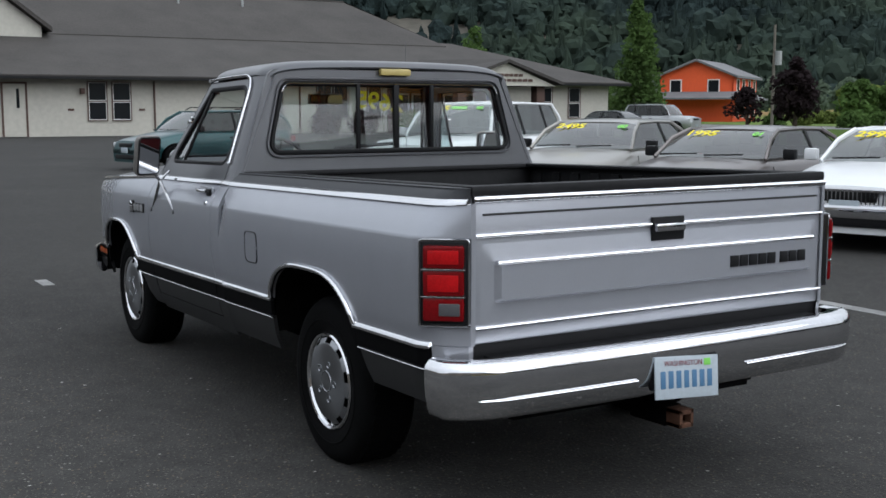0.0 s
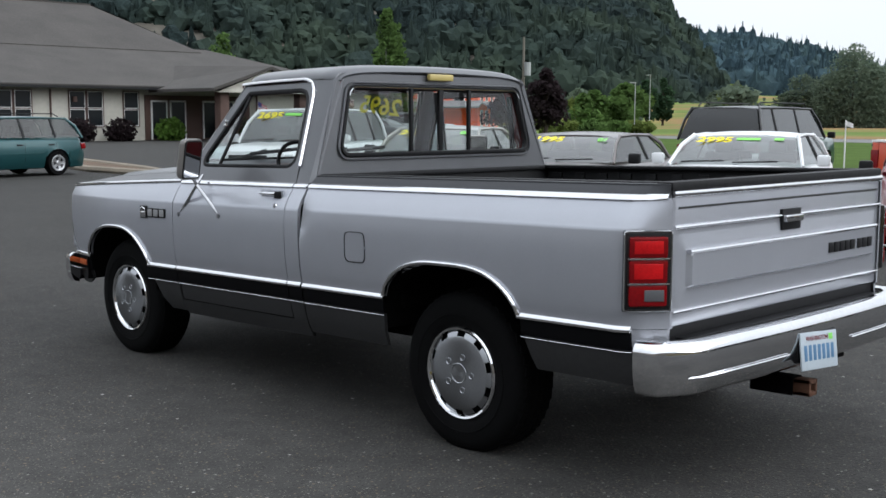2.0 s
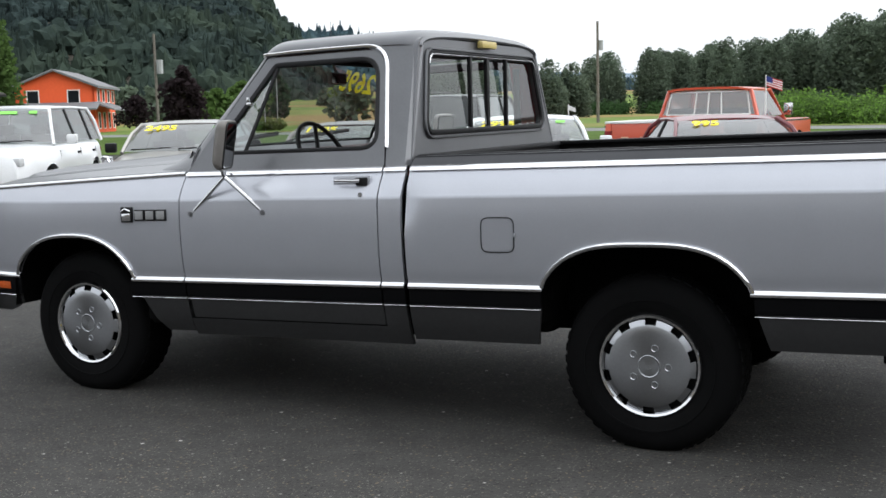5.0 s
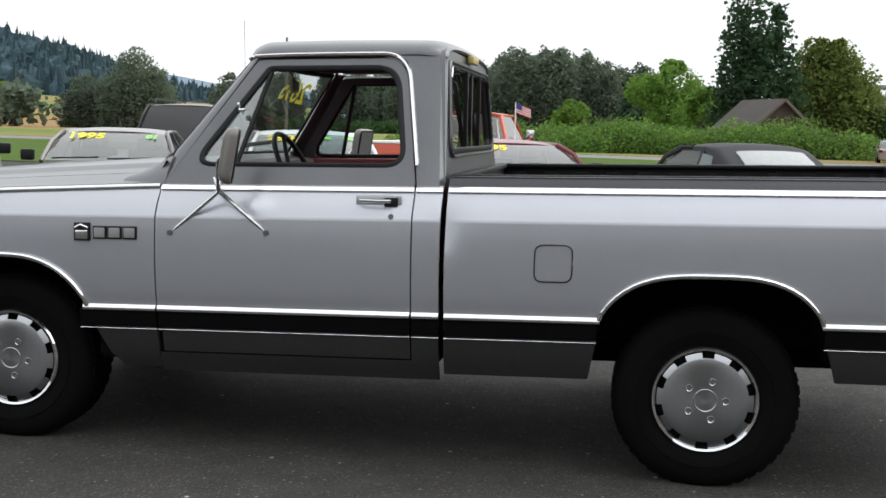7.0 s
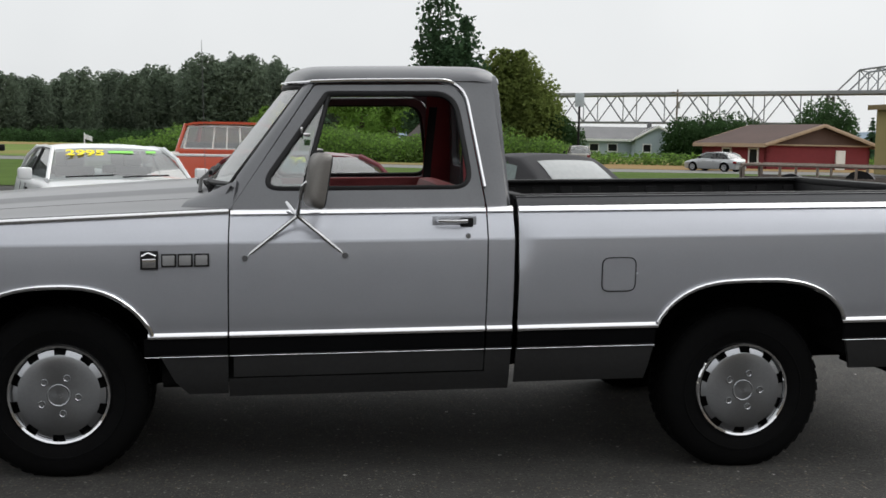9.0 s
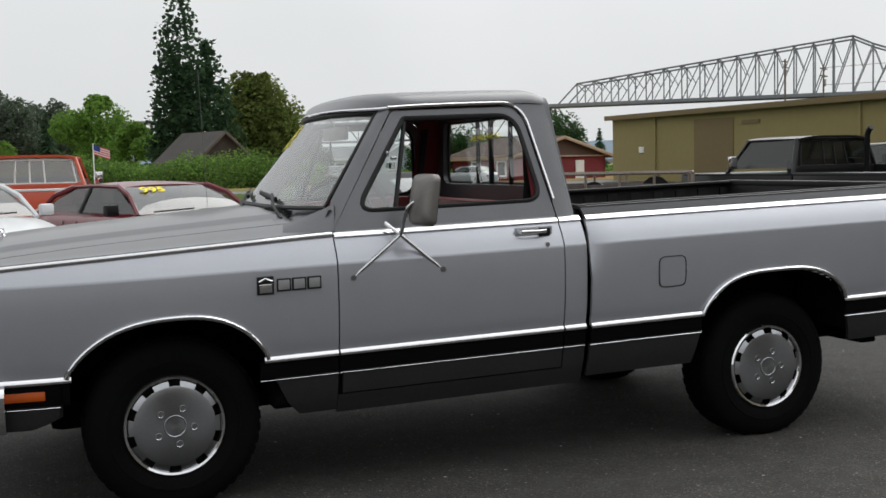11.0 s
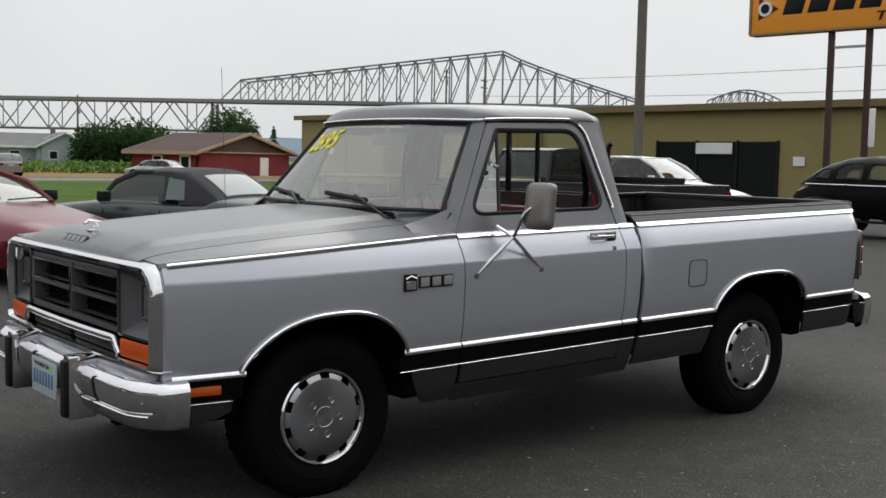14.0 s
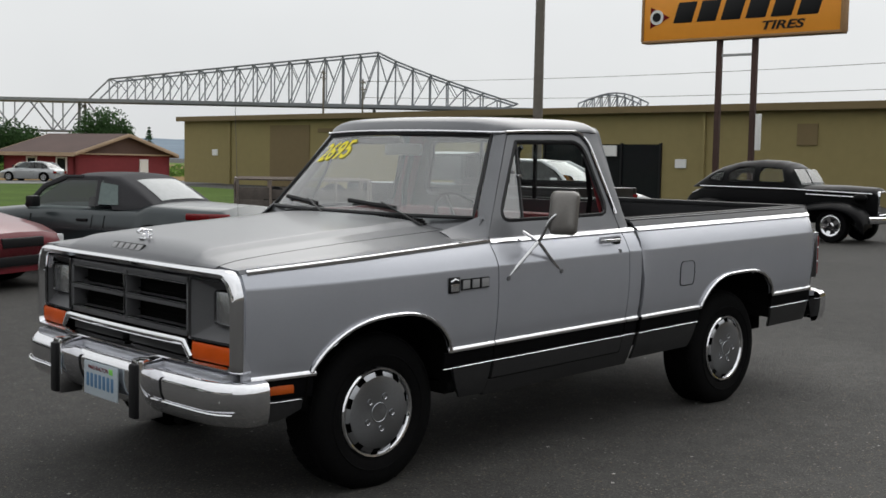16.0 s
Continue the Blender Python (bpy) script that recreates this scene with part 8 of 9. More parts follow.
        # lamps
        b_m = bmesh.new()
        ya, yb = sorted((sy * hw * 0.42, sy * hw * 0.80))
        hx = xf - 0.13
        box(b_m, (hx - 0.06, ya, nose - 0.17), (hx + 0.075, yb, nose - 0.05), 0.025, Matrix.Translation((hx, (ya + yb) / 2, 0)) @ Matrix.Rotation(-sy * 0.22, 4, "Z") @ Matrix.Translation((-hx, -(ya + yb) / 2, 0)))
        part("headlamp", b_m, M_CLEAR_LENS, e)
        b_m = bmesh.new()
        ya, yb = sorted((sy * hw * 0.46, sy * hw * 0.85))
        box(b_m, (xb - 0.01, ya, tail - 0.26), (xb + 0.16, yb, tail - 0.11), 0.025, Matrix.Translation((xb, (ya + yb) / 2, 0)) @ Matrix.Rotation(sy * 0.22, 4, "Z") @ Matrix.Translation((-xb, -(ya + yb) / 2, 0)))
        if soft:
            tube(b_m, [(x, sy * (half(x) * 0.972), tail - 0.09) for x in np.linspace(xb + 0.02, xb + 0.55, 10)], 0.04, 0.085, seg=8)
        part("tail_lamp", b_m, M_RED_LENS, e)
        for xc in (fw, rw):
            car_wheel(e, xc, sy * (hw - 0.02), wheel_r, sy)
        # door seams, moulding
        b_m = bmesh.new()
        tube(b_m, [(x, sy * (half(x) * 1.0 + 0.004), 0.56) for x in np.linspace(rw + wheel_r + 0.12, fw - wheel_r - 0.12, 9)], 0.012, 0.05, seg=6)
        part("side_moulding", b_m, color, e)
        for xm in [ws[0] - 0.12] + [v - 0.03 for v in mids] + ([] if two_box else [rg[0] + 0.05]):
            b_m = bmesh.new()
            tube(b_m, [(xm, sy * (half(xm) * 0.968), belt - 0.09), (xm + 0.01, sy * half(xm) * 0.998, 0.62), (xm + 0.02, sy * half(xm) * 0.985, 0.36)], 0.007, 0.010, seg=5)
            part("door_seam", b_m, M_BLACK, e)
        for xm in mids:
            b_m = bmesh.new()
            xh, yh = xm + 0.12, sy * half(xm) * 0.985
            box(b_m, (xh - 0.08, yh - 0.015, belt - 0.17), (xh + 0.08, yh + 0.015, belt - 0.135), 0.008)
            part("door_handle", b_m, M_BLACK, e)
    if big_grille:
        b_m = bmesh.new()
        for a, b in (((xf - 0.04, -hw * 0.48, nose - 0.06), (xf + 0.03, hw * 0.48, nose - 0.03)), ((xf - 0.04, -hw * 0.48, nose - 0.22), (xf + 0.03, hw * 0.48, nose - 0.19)), ((xf - 0.04, -hw * 0.48, nose - 0.19), (xf + 0.03, -hw * 0.46, nose - 0.06)), ((xf - 0.04, hw * 0.46, nose - 0.19), (xf + 0.03, hw * 0.48, nose - 0.06))):
            box(b_m, a, b, 0.004)
        part("grille_frame", b_m, M_CHROME, e)
        for y in np.linspace(-hw * 0.43, hw * 0.43, 19):
            b_m = bmesh.new()
            box(b_m, (xf - 0.03, y - 0.007, nose - 0.19), (xf + 0.022, y + 0.007, nose - 0.06))
            part("grille_slat", b_m, M_CHROME, e, smooth=False)
        b_m = bmesh.new()
        box(b_m, (xf - 0.10, -hw * 0.80, 0.36), (xf + 0.06, hw * 0.80, 0.50), 0.03)
        part("front_bumper", b_m, M_CHROME, e)
    b_m = bmesh.new()
    box(b_m, (xf - 0.05, -hw * 0.36, nose - 0.17), (xf + 0.012, hw * 0.36, nose - 0.06), 0.02)
    part("grille", b_m, M_BLACK, e)
    b_m = bmesh.new()
    box(b_m, (xf - 0.02, -hw * 0.55, 0.27), (xf + 0.03, hw * 0.55, 0.38), 0.02)
    part("air_intake", b_m, M_BLACK, e)
    if plate_f:
        b_m = bmesh.new()
        box(b_m, (xf + 0.02, -0.16, 0.42), (xf + 0.035, 0.16, 0.55), 0.004)
        part("licence_plate", b_m, M_PLATE, e)
    b_m = bmesh.new()
    box(b_m, (xb - 0.02, -0.16, tail - 0.30), (xb - 0.002, 0.16, tail - 0.16), 0.004)
    part("licence_plate", b_m, M_PLATE, e)
    b_m = bmesh.new()
    box(b_m, (r1 - 0.25, -hw * 0.74, 0.55), (ws[0] - 0.05, hw * 0.74, belt - 0.05), 0.03)
    for x in (ws[1] - 0.35,) if soft else (ws[1] - 0.35, ws[1] - 1.15):
        for y in (-0.36, 0.36):
            box(b_m, (x - 0.10, y - 0.24, belt - 0.2), (x + 0.06, y + 0.24, belt + 0.14), 0.05)
            box(b_m, (x - 0.09, y - 0.12, belt + 0.14), (x + 0.0, y + 0.12, belt + 0.30), 0.04)
    part("interior", b_m, M_CARINT, e)
    if rails:
        for sy in (-1, 1):
            b_m = bmesh.new()
            tube(b_m, [(r0 - 0.1, sy * rwid * 0.9, H), (r0 - 0.25, sy * rwid * 0.9, H + 0.07), (r1 + 0.3, sy * rwid * 0.9, H + 0.07), (r1 + 0.15, sy * rwid * 0.9, H)], 0.03, 0.03, seg=6)
            part("roof_rack_rail", b_m, M_BLACK, e)
    # figures painted on the screen, seen from the front
    tilt = math.degrees(math.atan2(H - 0.055 - lowz, ws[0] - ws[1]))
    for txt, y, mtl, lab, sz in ((price, -bw * 0.46, M_YELLOW, "yellow painted price figures", 0.2), (tag, bw * 0.66, M_GREEN_TAG, "green painted year figures", 0.13)):
        if txt:
            t = 0.80
            u = (y / bw + 1) / 2
            p = Vector((ws[0] + (ws[1] - ws[0]) * t + 0.14 * (1 - (2 * u - 1) ** 2) + 0.03, y * 0.9, lowz + (H - 0.055 - lowz) * t + 0.03))
            words("price_text" if mtl is M_YELLOW else "year_text", txt, sz, mtl, e, Matrix.Translation(p) @ Matrix.Rotation(radians(90), 4, "Z") @ Matrix.Rotation(radians(tilt), 4, "X"), lab, 0.001, 0.12, 1.15, 0.006)
    if banner:
        for y, w in ((bw * 0.12, 0.30), (bw * 0.62, 0.12)):
            u = (y / bw + 1) / 2
            p = Vector((ws[0] + (ws[1] - ws[0]) * 0.86 + 0.14 * (1 - (2 * u - 1) ** 2) + 0.02, y * 0.9, lowz + (H - 0.055 - lowz) * 0.86 + 0.02))
            b_m = bmesh.new()
            box(b_m, (-w / 2, -0.03, 0.0), (w / 2, 0.03, 0.004), 0, Matrix.Translation(p) @ Matrix.Rotation(radians(90), 4, "Z") @ Matrix.Rotation(radians(tilt), 4, "X"))
            part("windscreen_tag", b_m, M_GREEN_TAG, e, "green sticker bar")
    # wipers
    b_m = bmesh.new()
    for y in (-0.3, 0.35):
        tube(b_m, [(ws[0] + 0.13, y - 0.35, lowz + 0.03), (ws[0] + 0.13, y + 0.2, lowz + 0.05)], 0.02, seg=5)
    part("wiper", b_m, M_BLACK, e)
    return e


def facing(az):
    """Turn for a thing whose front is +x, to face a compass bearing in degrees from +y."""
    return 90 - az


car("sedan", "beige four-door sedan with yellow price figures on its windscreen", "car", (-8.10, 8.43, 0), facing(152), P_TAN, L=4.85, W=1.82, H=1.33, belt=0.90, nose=0.70, price="2495", tag="00")
car("coupe_sedan", "taupe sedan with yellow price figures on its windscreen", "car", (-5.47, 8.69, 0), facing(162), P_TAUPE, L=4.7, W=1.78, H=1.26, belt=0.85, nose=0.64, price="1995", tag="01")
car("white_sedan", "white sedan with yellow price figures on its windscreen", "car", (-3.00, 9.12, 0), facing(160), P_WHITE, L=4.95, W=1.86, H=1.29, belt=0.88, nose=0.70, price="2995", banner=True, big_grille=True)
car("red_coupe", "wine-red coupe with yellow price figures on its windscreen", "car", (-0.42, 9.48, 0), facing(156), P_RED, L=4.6, W=1.76, H=1.24, belt=0.85, nose=0.64, price="995", ws=(0.95, 0.2), rg=(-0.95, -1.75), plate_f=False)
car("convertible", "slate grey convertible with a black canvas top", "car", (2.45, 9.2, 0), facing(-27), P_GREY, L=4.55, W=1.72, H=1.27, belt=0.84, nose=0.66, tail=0.86, ws=(0.66, 0.14), rg=(-0.62, -1.16), base=2.5, roof_mat=M_SOFTTOP, soft=True)
car("suv", "white sport utility vehicle with price figures on the glass", "suv", (-11.1, 7.9, 0), facing(150), P_WHITE, L=4.7, W=1.82, H=1.62, belt=1.03, nose=0.93, tail=1.02, ws=(0.95, 0.45), rg=(-1.95, -2.2), wheel_r=0.36, base=2.75, price="2695", tag="", banner=True, two_box=True, clear=0.3)
car("dark_suv", "dark green large utility vehicle with black windows", "suv", (-7.75, 17.85, 0), facing(-11), P_DKGREEN, L=5.5, W=1.95, H=1.72, belt=1.04, nose=1.0, tail=1.06, ws=(1.60, 1.05), rg=(-2.35, -2.62), wheel_r=0.37, base=3.2, two_box=True, clear=0.3, roof_mat=P_BLACK, glass_m=M_PRIVACY, rails=True)
car("station_wagon", "teal green station wagon with roof rack and alloy wheels", "station wagon", (-22.2, 6.9, 0), facing(168), P_GREEN, L=4.5, W=1.72, H=1.45, belt=0.92, nose=0.72, tail=0.90, ws=(1.0, 0.35), rg=(-1.75, -2.15), two_box=True, rails=True)
car("pale_sedan", "pale cream old sedan by the red building", "car", (25.2, 62.6, 0), facing(240), P_CREAM, L=3.9, W=1.45, H=1.06, belt=0.72, nose=0.56, tail=0.68, ws=(0.75, 0.2), rg=(-0.9, -1.4), wheel_r=0.25, base=2.1, clear=0.15, group="far cars")
car("silver_sedan", "silver sedan parked by the road before the red building", "car", (22.95, 57.3, 0), facing(-35), P_SILVER, L=3.5, W=1.4, H=1.12, belt=0.74, nose=0.58, tail=0.72, ws=(0.75, 0.2), rg=(-0.9, -1.4), wheel_r=0.26, base=2.15, clear=0.16, group="far cars")
car("road_suv", "tan sport utility vehicle on the road", "suv", (16.4, 63.6, 0), facing(10), P_TAN, L=3.7, W=1.42, H=1.32, belt=0.84, nose=0.80, tail=0.88, ws=(0.75, 0.35), rg=(-1.5, -1.72), two_box=True, wheel_r=0.29, base=2.15, clear=0.24, group="far cars")
car("white_sedan_two", "white sedan behind the black pickup", "car", (16.15, 13.2, 0), facing(168), P_WHITE, L=4.9, W=1.85, H=1.62, belt=1.05, nose=0.80, ws=(1.0, 0.2), rg=(-1.2, -1.8))
car("far_suv", "silver sport utility vehicle parked far off by the orange house", "suv", (-45.5, 43.5, 0), facing(70), P_SILVER, L=4.5, W=1.8, H=1.72, belt=1.05, nose=0.95, tail=1.05, ws=(0.95, 0.4), rg=(-1.9, -2.1), wheel_r=0.36, clear=0.3, two_box=True, rails=True, group="far cars")
car("far_sedan", "dark grey sedan parked far off by the orange house", "car", (-43.6, 38.6, 0), facing(75), P_GREY, H=1.35, group="far cars")


def pickup(name, label, at, rz, color, L=5.4, W=1.95, H=1.75, lettering=False, stack=False, bed_color=None, trim_m=None):
    """A pickup, front along +x: hood, cab with glass all round, open bed with sides and tailgate."""
    e = thing(name, label, "pickup truck", at, rz, "parked cars")
    hw = W / 2
    xf, xb = L / 2, -L / 2
    cab_b = xb + L * (0.46 if stack else 0.40)
    cab_f = cab_b + 1.35
    bm = bmesh.new()
    box(bm, (cab_b, -hw, 0.45), (xf, hw, 1.08), 0.05)
    part("front_body", bm, color, e)
    for sy in (-1, 1):
        bm = bmesh.new()
        ya, yb = sorted((sy * hw, sy * (hw - 0.12)))
        box(bm, (xb, ya, 0.50), (cab_b - 0.03, yb, 1.10), 0.03)
        part("bed_side", bm, bed_color or color, e)
        bm = bmesh.new()
        ya, yb = sorted((sy * (hw + 0.004), sy * (hw - 0.02)))
        for z in (0.74, 1.04):
            box(bm, (xb, ya, z), (xf - 0.1, yb, z + 0.03))
        part("side_trim", bm, M_LINER if stack else M_CHROME, e)
        for x in (xf - 0.95, xb + 0.98):
            # black disc on the closed side: a wheel well's shade, painted
            bm = bmesh.new()
            cyl(bm, (x, sy * (hw + 0.006), 0.42), (x, sy * (hw - 0.1), 0.42), 0.43, seg=24)
            part("wheel_well", bm, M_UNDER, e)
            car_wheel(e, x, sy * (hw + 0.01), 0.36, sy)
        bm = bmesh.new()
        box(bm, (cab_f - 0.02, min(sy * (hw + 0.04), sy * (hw + 0.2)), 1.16), (cab_f + 0.06, max(sy * (hw + 0.04), sy * (hw + 0.2)), 1.38), 0.02)
        part("door_mirror", bm, M_CHROME, e)
        bm = bmesh.new()
        ya, yb = sorted((sy * hw * 0.62, sy * hw * 0.92))
        box(bm, (xf - 0.02, ya, 0.78), (xf + 0.02, yb, 0.96), 0.01)
        part("headlamp", bm, M_CLEAR_LENS, e)
        bm = bmesh.new()
        ya, yb = sorted((sy * (hw - 0.12), sy * (hw + 0.005)))
        box(bm, (xb - 0.015, ya, 0.70), (xb + 0.03, yb, 0.98), 0.008)
        part("tail_lamp", bm, M_RED_LENS, e)
    bm = bmesh.new()
    box(bm, (xb, -hw + 0.12, 0.50), (xb + 0.06, hw - 0.12, 1.10), 0.02)
    gate = part("tailgate", bm, bed_color or color, e)
    if lettering:
        for k in range(4):
            bm = bmesh.new()
            box(bm, (xb - 0.008, 0.55 - k * 0.34, 0.80), (xb + 0.01, 0.68 - k * 0.34, 0.88), 0.004)
            part("gate_bar", bm, M_CREAM_BAR, gate)
    bm = bmesh.new()
    box(bm, (xb + 0.05, -hw + 0.1, 0.60), (cab_b, hw - 0.1, 0.66))
    part("bed_floor", bm, M_LINER, e)
    for x0, nm in ((xb - 0.14, "rear_bumper"), (xf, "front_bumper")):
        bm = bmesh.new()
        box(bm, (x0, -hw, 0.44), (x0 + 0.14, hw, 0.62), 0.03)
        part(nm, bm, M_CHROME, e)
    bm = bmesh.new()
    box(bm, (xf - 0.01, -hw * 0.55, 0.72), (xf + 0.015, hw * 0.55, 1.0), 0.01)
    part("grille", bm, M_GRILLE, e)
    lo2 = [(cab_b, -hw * 0.96), (cab_b, hw * 0.96), (cab_f + 0.42, hw * 0.94), (cab_f + 0.42, -hw * 0.94)]
    hi2 = [(cab_b + 0.10, -hw * 0.78), (cab_b + 0.10, hw * 0.78), (cab_f - 0.02, hw * 0.76), (cab_f - 0.02, -hw * 0.76)]
    bm = bmesh.new()
    grid(bm, [[(x, u * hw * 0.79, H - 0.05 * abs(u) ** 4 + 0.015 - 0.02 * ((x - cab_b) / 1.4 - 0.5) ** 2) for u in np.linspace(-1, 1, 11)] for x in np.linspace(cab_b + 0.04, cab_f + 0.06, 7)])
    thicken(bm, 0.04)
    part("roof", bm, color, e)
    for i in range(4):
        a, b = Vector((*lo2[i], 1.06)), Vector((*hi2[i], H - 0.04))
        bm = bmesh.new()
        tube(bm, [a, b], 0.09, 0.07, seg=6)
        part("pillar", bm, color, e)
        a2, b2 = Vector((*lo2[(i + 1) % 4], 1.06)), Vector((*hi2[(i + 1) % 4], H - 0.04))
        bm = bmesh.new()
        bm.faces.new([bm.verts.new(p) for p in (a + Vector((0, 0, 0.1)), a2 + Vector((0, 0, 0.1)), b2, b)])
        o = part("cab_glass", bm, M_CARSIDE if stack else M_CARGLASS, e, smooth=False)
        o.visible_shadow = False
        if i == 0:
            bm = bmesh.new()
            box(bm, (cab_b - 0.01, -hw * 0.95, 1.06), (cab_b + 0.05, hw * 0.95, 1.20), 0.01)
            part("back_panel", bm, color, e)
            bm = bmesh.new()
            for u in (-0.80, -0.26, 0.0, 0.26, 0.80):
                tube(bm, [(cab_b + 0.0, u * hw, 1.20), (cab_b + 0.09, u * hw * 0.9, H - 0.08)], 0.03, seg=5)
            for z, u, dx in ((1.20, 0.80, 0.0), (H - 0.08, 0.72, 0.09)):
                tube(bm, [(cab_b + dx, -u * hw, z), (cab_b + dx, u * hw, z)], 0.03, seg=5)
            part("rear_window_frame", bm, trim_m or M_BLACK, e)
    if trim_m:
        for a, b in (((xb, -hw, 1.10), (cab_b - 0.04, -hw + 0.12, 1.14)), ((xb, hw - 0.12, 1.10), (cab_b - 0.04, hw, 1.14)), ((xb - 0.01, -hw + 0.12, 1.10), (xb + 0.06, hw - 0.12, 1.14))):
            bm = bmesh.new()
            box(bm, a, b, 0.01)
            part("rail_cap", bm, trim_m, e)
    bm = bmesh.new()
    box(bm, (cab_b + 0.12, -hw * 0.8, 0.70), (cab_b + 0.35, hw * 0.8, 1.32), 0.05)
    part("seat", bm, M_CARINT, e)
    if stack:
        for y in (-0.55,):
            bm = bmesh.new()
            tube(bm, [(cab_b - 0.15, y, 0.7), (cab_b - 0.15, y, 1.70), (cab_b - 0.19, y, 1.79), (cab_b - 0.25, y, 1.83)], 0.10, seg=10)
            part("exhaust_stack", bm, M_BLACK, e)
        for x0, x1, z1 in ((cab_b - 1.65, cab_b + 0.02, 1.20), (cab_b + 0.05, cab_b + 0.62, 1.19)):
            bm = bmesh.new()
            box(bm, (x0, -hw + 0.01, 1.09), (x1, -hw + 0.11, z1), 0.015)
            box(bm, (x0, -hw + 0.005, z1 - 0.05), (x1, -hw + 0.02, z1 - 0.04))
            if x0 < cab_b - 1:
                part("rail_box", bm, M_LINER, e)
                bm = bmesh.new()
                box(bm, (x0 + 0.02, -hw - 0.004, z1 - 0.045), (x1 - 0.02, -hw + 0.02, z1 - 0.03))
                part("rail_strip", bm, M_CHROME, e)
            else:
                bm.free()
    return e


pickup("orange_pickup", "faded orange pickup truck with white lettering bars on its tailgate", (-1.87, 16.04, 0), facing(6), P_ORANGE, L=6.0, H=1.69, lettering=True, trim_m=M_WHITE)
pickup("black_pickup", "black pickup truck with a vertical exhaust stack", (11.0, 10.4, 0), facing(-4), P_BLACK, L=5.7, H=1.70, stack=True)

# 1930s sedan with rounded fenders
old = thing("vintage_sedan", "black 1930s sedan with rounded fenders and running boards", "vintage car", (17.75, 7.75, 0), facing(178), "parked cars")
bm = bmesh.new()
rows = []
for x in np.linspace(-2.3, 2.2, 46):
    zt = float(np.interp(x, [-2.3, -2.2, -2.0, -1.7, -1.2, 0.5, 0.75, 1.5, 2.12, 2.2], [0.60, 0.78, 0.98, 1.08, 1.12, 1.13, 1.15, 1.15, 1.12, 1.02]))
    w = float(np.interp(x, [-2.3, -2.1, -1.7, -1.2, 0.3, 0.9, 2.2], [0.38, 0.55, 0.68, 0.76, 0.76, 0.60, 0.30]))
    row = [(x, -w * a, z) for a, z in ((0.92, 0.40), (1.0, 0.60), (1.0, zt * 0.82), (0.95, zt - 0.07), (0.72, zt - 0.01), (0.0, zt + 0.03))]
    rows.append(row + [(p[0], -p[1], p[2]) for p in reversed(row[:-1])])
vs = grid(bm, rows)
bm.faces.new(vs[0])
bm.faces.new(list(reversed(vs[-1])))
part("body", bm, P_OLDBLACK, old)
ROOF_X = [-2.0, -1.85, -1.6, -1.3, -0.9, -0.4, 0.0, 0.25, 0.40, 0.52, 0.66]
ROOF_Z = [1.10, 1.24, 1.42, 1.56, 1.66, 1.70, 1.68, 1.63, 1.54, 1.38, 1.14]


def cabin_y(x, z):
    """Half width of the cabin shell at a station and height."""
    zt = float(np.interp(x, ROOF_X, ROOF_Z))
    w = float(np.interp(x, [-2.0, -1.5, -1.0, 0.2, 0.66], [0.50, 0.66, 0.74, 0.73, 0.66]))
    t = min(1.0, max(0.0, (z - 1.06) / max(0.02, zt - 1.06)))
    return w * (1 - 0.16 * t) * (1 - t**4.5) ** (1 / 2.2)


OLD_PANES = (((0.40, 1.19), (0.22, 1.50), (-0.26, 1.53), (-0.26, 1.19)), ((-0.38, 1.19), (-0.38, 1.53), (-0.78, 1.52), (-0.98, 1.40), (-1.02, 1.19)), ((-1.14, 1.20), (-1.12, 1.42), (-1.36, 1.40), (-1.58, 1.22)))


def inside(x, z, loop):
    """Whether a point lies within a closed outline."""
    hit = False
    for (x0, z0), (x1, z1) in zip(loop, loop[1:] + loop[:1]):
        if (z0 > z) != (z1 > z) and x < (x1 - x0) * (z - z0) / (z1 - z0) + x0:
            hit = not hit
    return hit


OLD_LOOPS = [[tuple(p) for p in rounded(pts, [0.07] * len(pts), 4)] for pts in OLD_PANES]
bm = bmesh.new()
rows = []
for x in np.linspace(-2.0, 0.66, 150):
    zt = float(np.interp(x, ROOF_X, ROOF_Z))
    half = [(x, -cabin_y(x, 1.06 + (zt - 1.06) * t), 1.06 + (zt - 1.06) * t) for t in (*np.linspace(0, 0.82, 34), 0.86, 0.90, 0.94, 0.97, 0.99, 1.0)]
    rows.append(half + [(p[0], -p[1], p[2]) for p in reversed(half[:-1])])
grid(bm, rows)
bmesh.ops.remove_doubles(bm, verts=bm.verts, dist=1e-4)
cut = [f for f in bm.faces if any(inside(*f.calc_center_median().xz, lp) for lp in OLD_LOOPS)]
bmesh.ops.delete(bm, geom=cut, context="FACES")
part("roof", bm, P_OLDBLACK, old, angle=60)
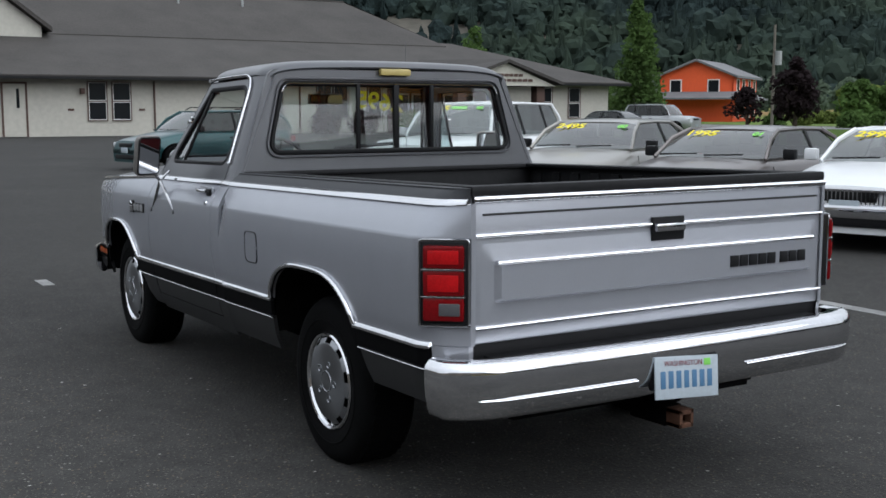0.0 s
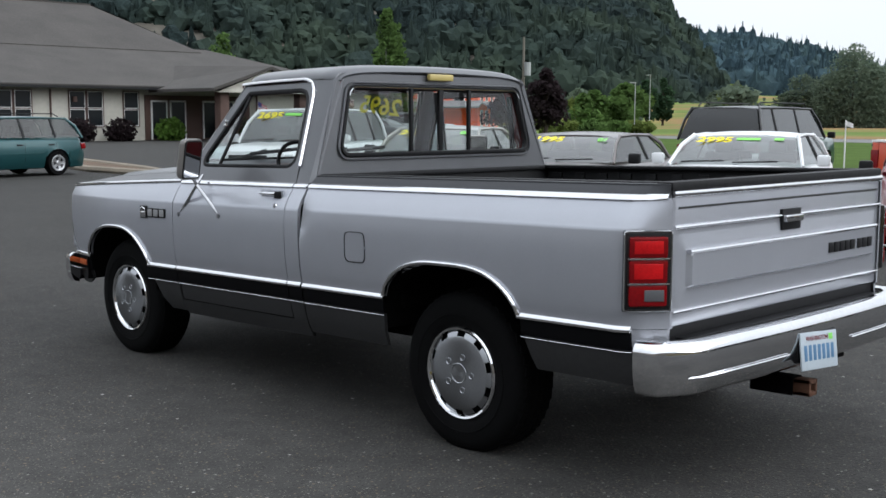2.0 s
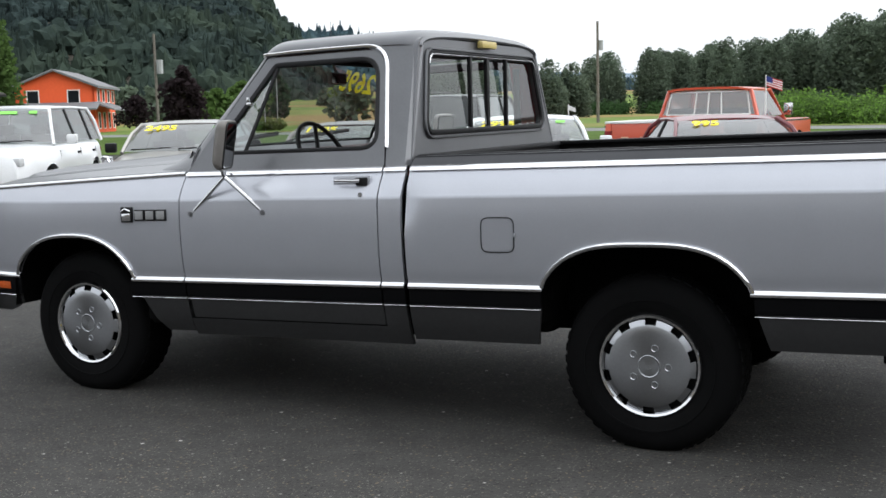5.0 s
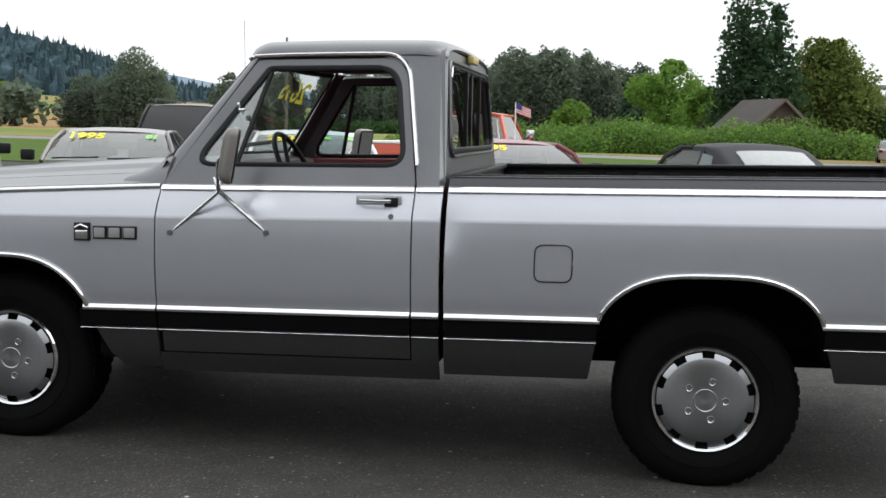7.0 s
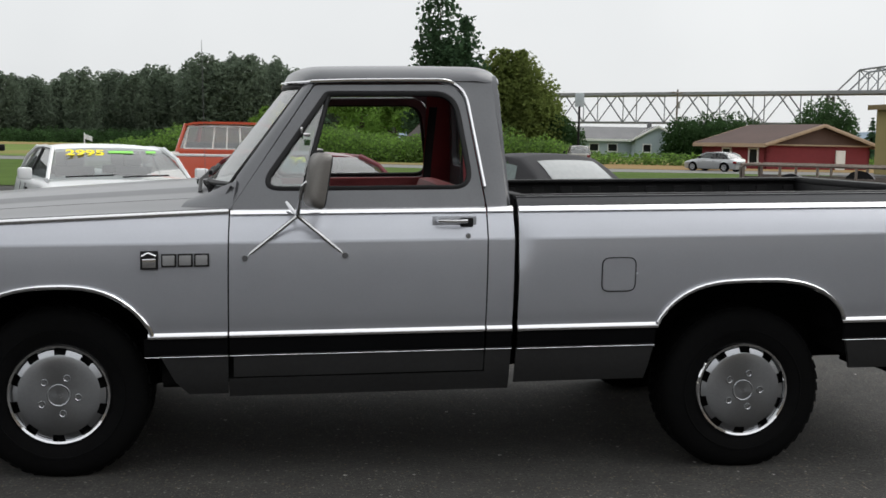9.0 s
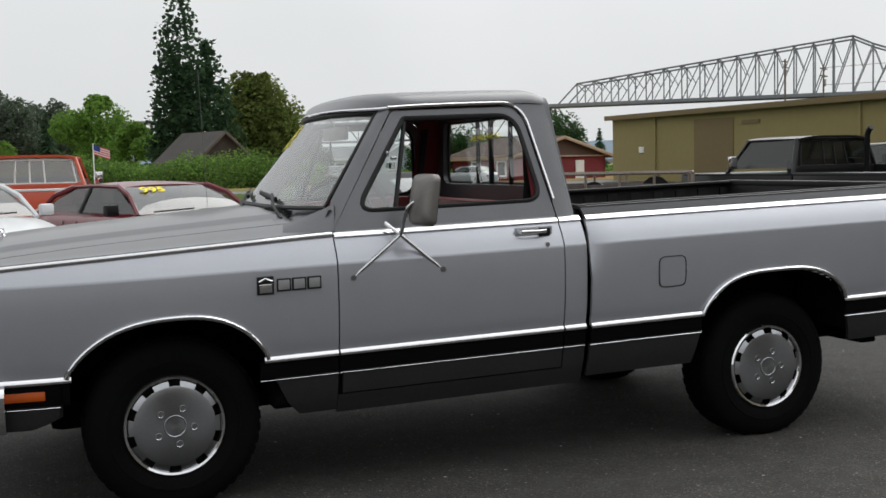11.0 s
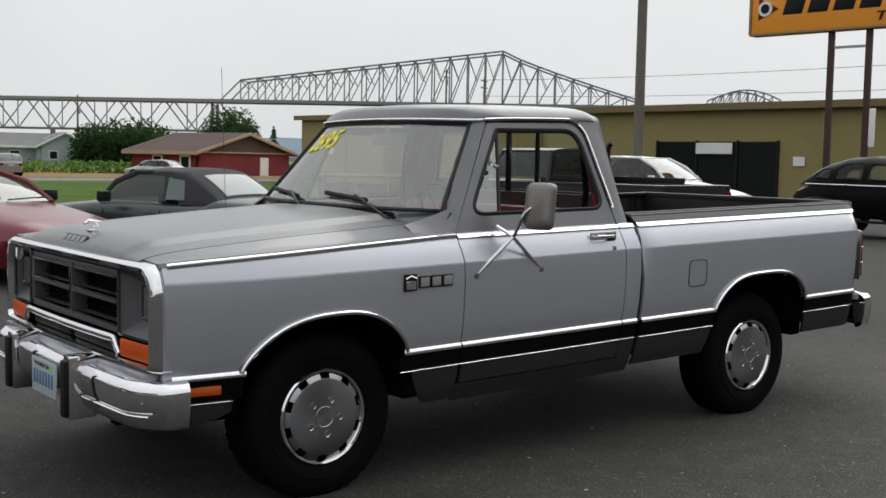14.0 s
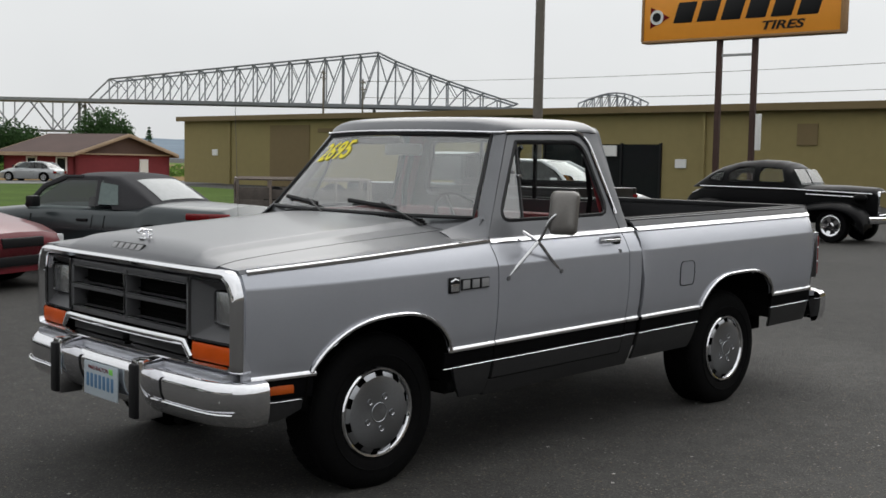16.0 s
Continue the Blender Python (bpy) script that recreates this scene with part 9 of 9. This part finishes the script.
for sy in (-1, 1):
    for loop in OLD_LOOPS:
        bm = bmesh.new()
        bm.faces.new([bm.verts.new((x, sy * (cabin_y(x, z) + 0.006), z)) for x, z in loop])
        pane = part("side_window", bm, M_OLDGLASS, old, smooth=False)
        pane.visible_shadow = False
        bm = bmesh.new()
        tube(bm, [(x, sy * (cabin_y(x, z) + 0.006), z) for x, z in loop], 0.036, 0.018, up=(0, 1, 0), seg=5, closed=True)
        part("window_rim", bm, P_OLDBLACK, pane)
    bm = bmesh.new()
    tube(bm, [(-1.7, sy * 0.69, 1.09), (-1.2, sy * 0.765, 1.09), (0.4, sy * 0.765, 1.08), (0.9, sy * 0.615, 1.06), (2.1, sy * 0.33, 1.02)], 0.02, 0.03, seg=6)
    part("belt_moulding", bm, M_CHROME, old)
    bm = bmesh.new()
    tube(bm, [(0.8, sy * 0.64, 0.98), (1.4, sy * 0.53, 0.96), (2.0, sy * 0.38, 0.94)], 0.02, 0.03, seg=6)
    part("hood_moulding", bm, M_CHROME, old)
    for xc, front, back, top in ((1.45, 0.74, 1.05, 0.50), (-1.35, 0.72, 0.72, 0.52)):
        bm = bmesh.new()
        rows = []
        for k in range(21):
            t = math.pi * k / 20
            ln = front if math.cos(t) > 0 else back
            x, z = xc + ln * math.cos(t), 0.34 + top * math.sin(t) ** 0.75
            rows.append([(x, sy * (0.48 + 0.41 * q), z - 0.13 * q**3.5) for q in (0, 0.25, 0.5, 0.7, 0.85, 0.95, 1.0)] + [(xc + (ln - 0.16) * math.cos(t), sy * 0.885, 0.34 + 0.34 * math.sin(t))])
        grid(bm, rows)
        thicken(bm, 0.02)
        part("fender", bm, P_OLDBLACK, old, angle=60)
        car_wheel(old, xc, sy * 0.80, 0.345, sy, M_CHROME)
    bm = bmesh.new()
    box(bm, (-0.70, min(sy * 0.66, sy * 0.88), 0.32), (0.50, max(sy * 0.66, sy * 0.88), 0.37), 0.01)
    part("running_board", bm, M_BLACK, old)
    bm = bmesh.new()
    bmesh.ops.create_uvsphere(bm, u_segments=14, v_segments=8, radius=0.10, matrix=Matrix.Translation((1.92, sy * 0.50, 0.93)) @ Matrix.Diagonal((1.5, 1, 1, 1)))
    part("headlamp", bm, P_OLDBLACK, old)
    bm = bmesh.new()
    rows = [[(float(np.interp(z, [1.14, 1.38, 1.54], [0.67, 0.53, 0.41])) + 0.012, sy * y * (1 - 0.12 * (z - 1.14)), z) for y in (0.03, 0.30, 0.54)] for z in (1.17, 1.30, 1.42, 1.50)]
    grid(bm, rows)
    part("windscreen", bm, M_TINT, old)
bm = bmesh.new()
box(bm, (2.14, -0.26, 0.45), (2.24, 0.26, 1.08), 0.06)
part("grille", bm, M_CHROME, old)
for x in (2.42, -2.50):
    bm = bmesh.new()
    tube(bm, [(x - (0.14 if x > 0 else -0.14), -0.86, 0.50), (x, -0.6, 0.50), (x + (0.03 if x > 0 else -0.03), 0, 0.50), (x, 0.6, 0.50), (x - (0.14 if x > 0 else -0.14), 0.86, 0.50)], 0.06, 0.13, seg=8)
    part("bumper", bm, M_CHROME, old)

M_RUSTRAIL = mat("rusty_rail", (0.20, 0.165, 0.14), 0.7, 0.3, 0.4, 8)
# flatbed trailer by the warehouse
tr = thing("utility_trailer", "small wooden-sided trailer with rusty grey rails", "trailer", (8.25, 12.6, 0), facing(124))
bm = bmesh.new()
box(bm, (-1.2, -0.7, 0.45), (1.2, 0.7, 0.55))
part("deck", bm, M_WOODGREY, tr, smooth=False)
for sy in (-1, 1):
    for z in (0.56, 0.76):
        bm = bmesh.new()
        y0, y1 = sorted((sy * 0.70, sy * 0.73))
        box(bm, (-1.2, y0, z), (1.2, y1, z + 0.18), 0.005)
        part("side_board", bm, M_WOODGREY, tr)
    for x in (-1.2, -0.6, 0.0, 0.6, 1.2):
        bm = bmesh.new()
        tube(bm, [(x, sy * 0.75, 0.45), (x, sy * 0.75, 1.12)], 0.05, seg=6)
        part("rail_post", bm, M_RUSTRAIL, tr)
    bm = bmesh.new()
    tube(bm, [(-1.24, sy * 0.75, 0.5), (-1.24, sy * 0.75, 1.08), (-1.18, sy * 0.75, 1.13), (1.18, sy * 0.75, 1.13), (1.24, sy * 0.75, 1.08), (1.24, sy * 0.75, 0.5)], 0.06, seg=6)
    part("rail", bm, M_RUSTRAIL, tr)
    car_wheel(tr, 0.0, sy * 0.88, 0.30, sy)
for sx in (-1, 1):
    bm = bmesh.new()
    tube(bm, [(sx * 1.24, -0.75, 1.13), (sx * 1.24, 0.75, 1.13)], 0.05, seg=6)
    part("end_rail", bm, M_RUSTRAIL, tr)
for k, (x, z, r) in enumerate(((-0.5, 0.62, 0.22), (0.6, 0.66, 0.26))):
    bm = bmesh.new()
    cyl(bm, (x, -0.3, z + 0.15), (x, 0.2, z + 0.15), r, r * 0.9, 14)
    t = part("salvaged_drum", bm, M_BLACK, None)
    t.matrix_world = tr.matrix_world.copy()
    tagged(t, "dark drum lying on the trailer deck", "drum")
bm = bmesh.new()
tube(bm, [(-1.2, -0.5, 0.47), (-2.0, 0, 0.47), (-1.2, 0.5, 0.47)], 0.07, seg=6)
part("drawbar", bm, M_RUSTRAIL, tr)
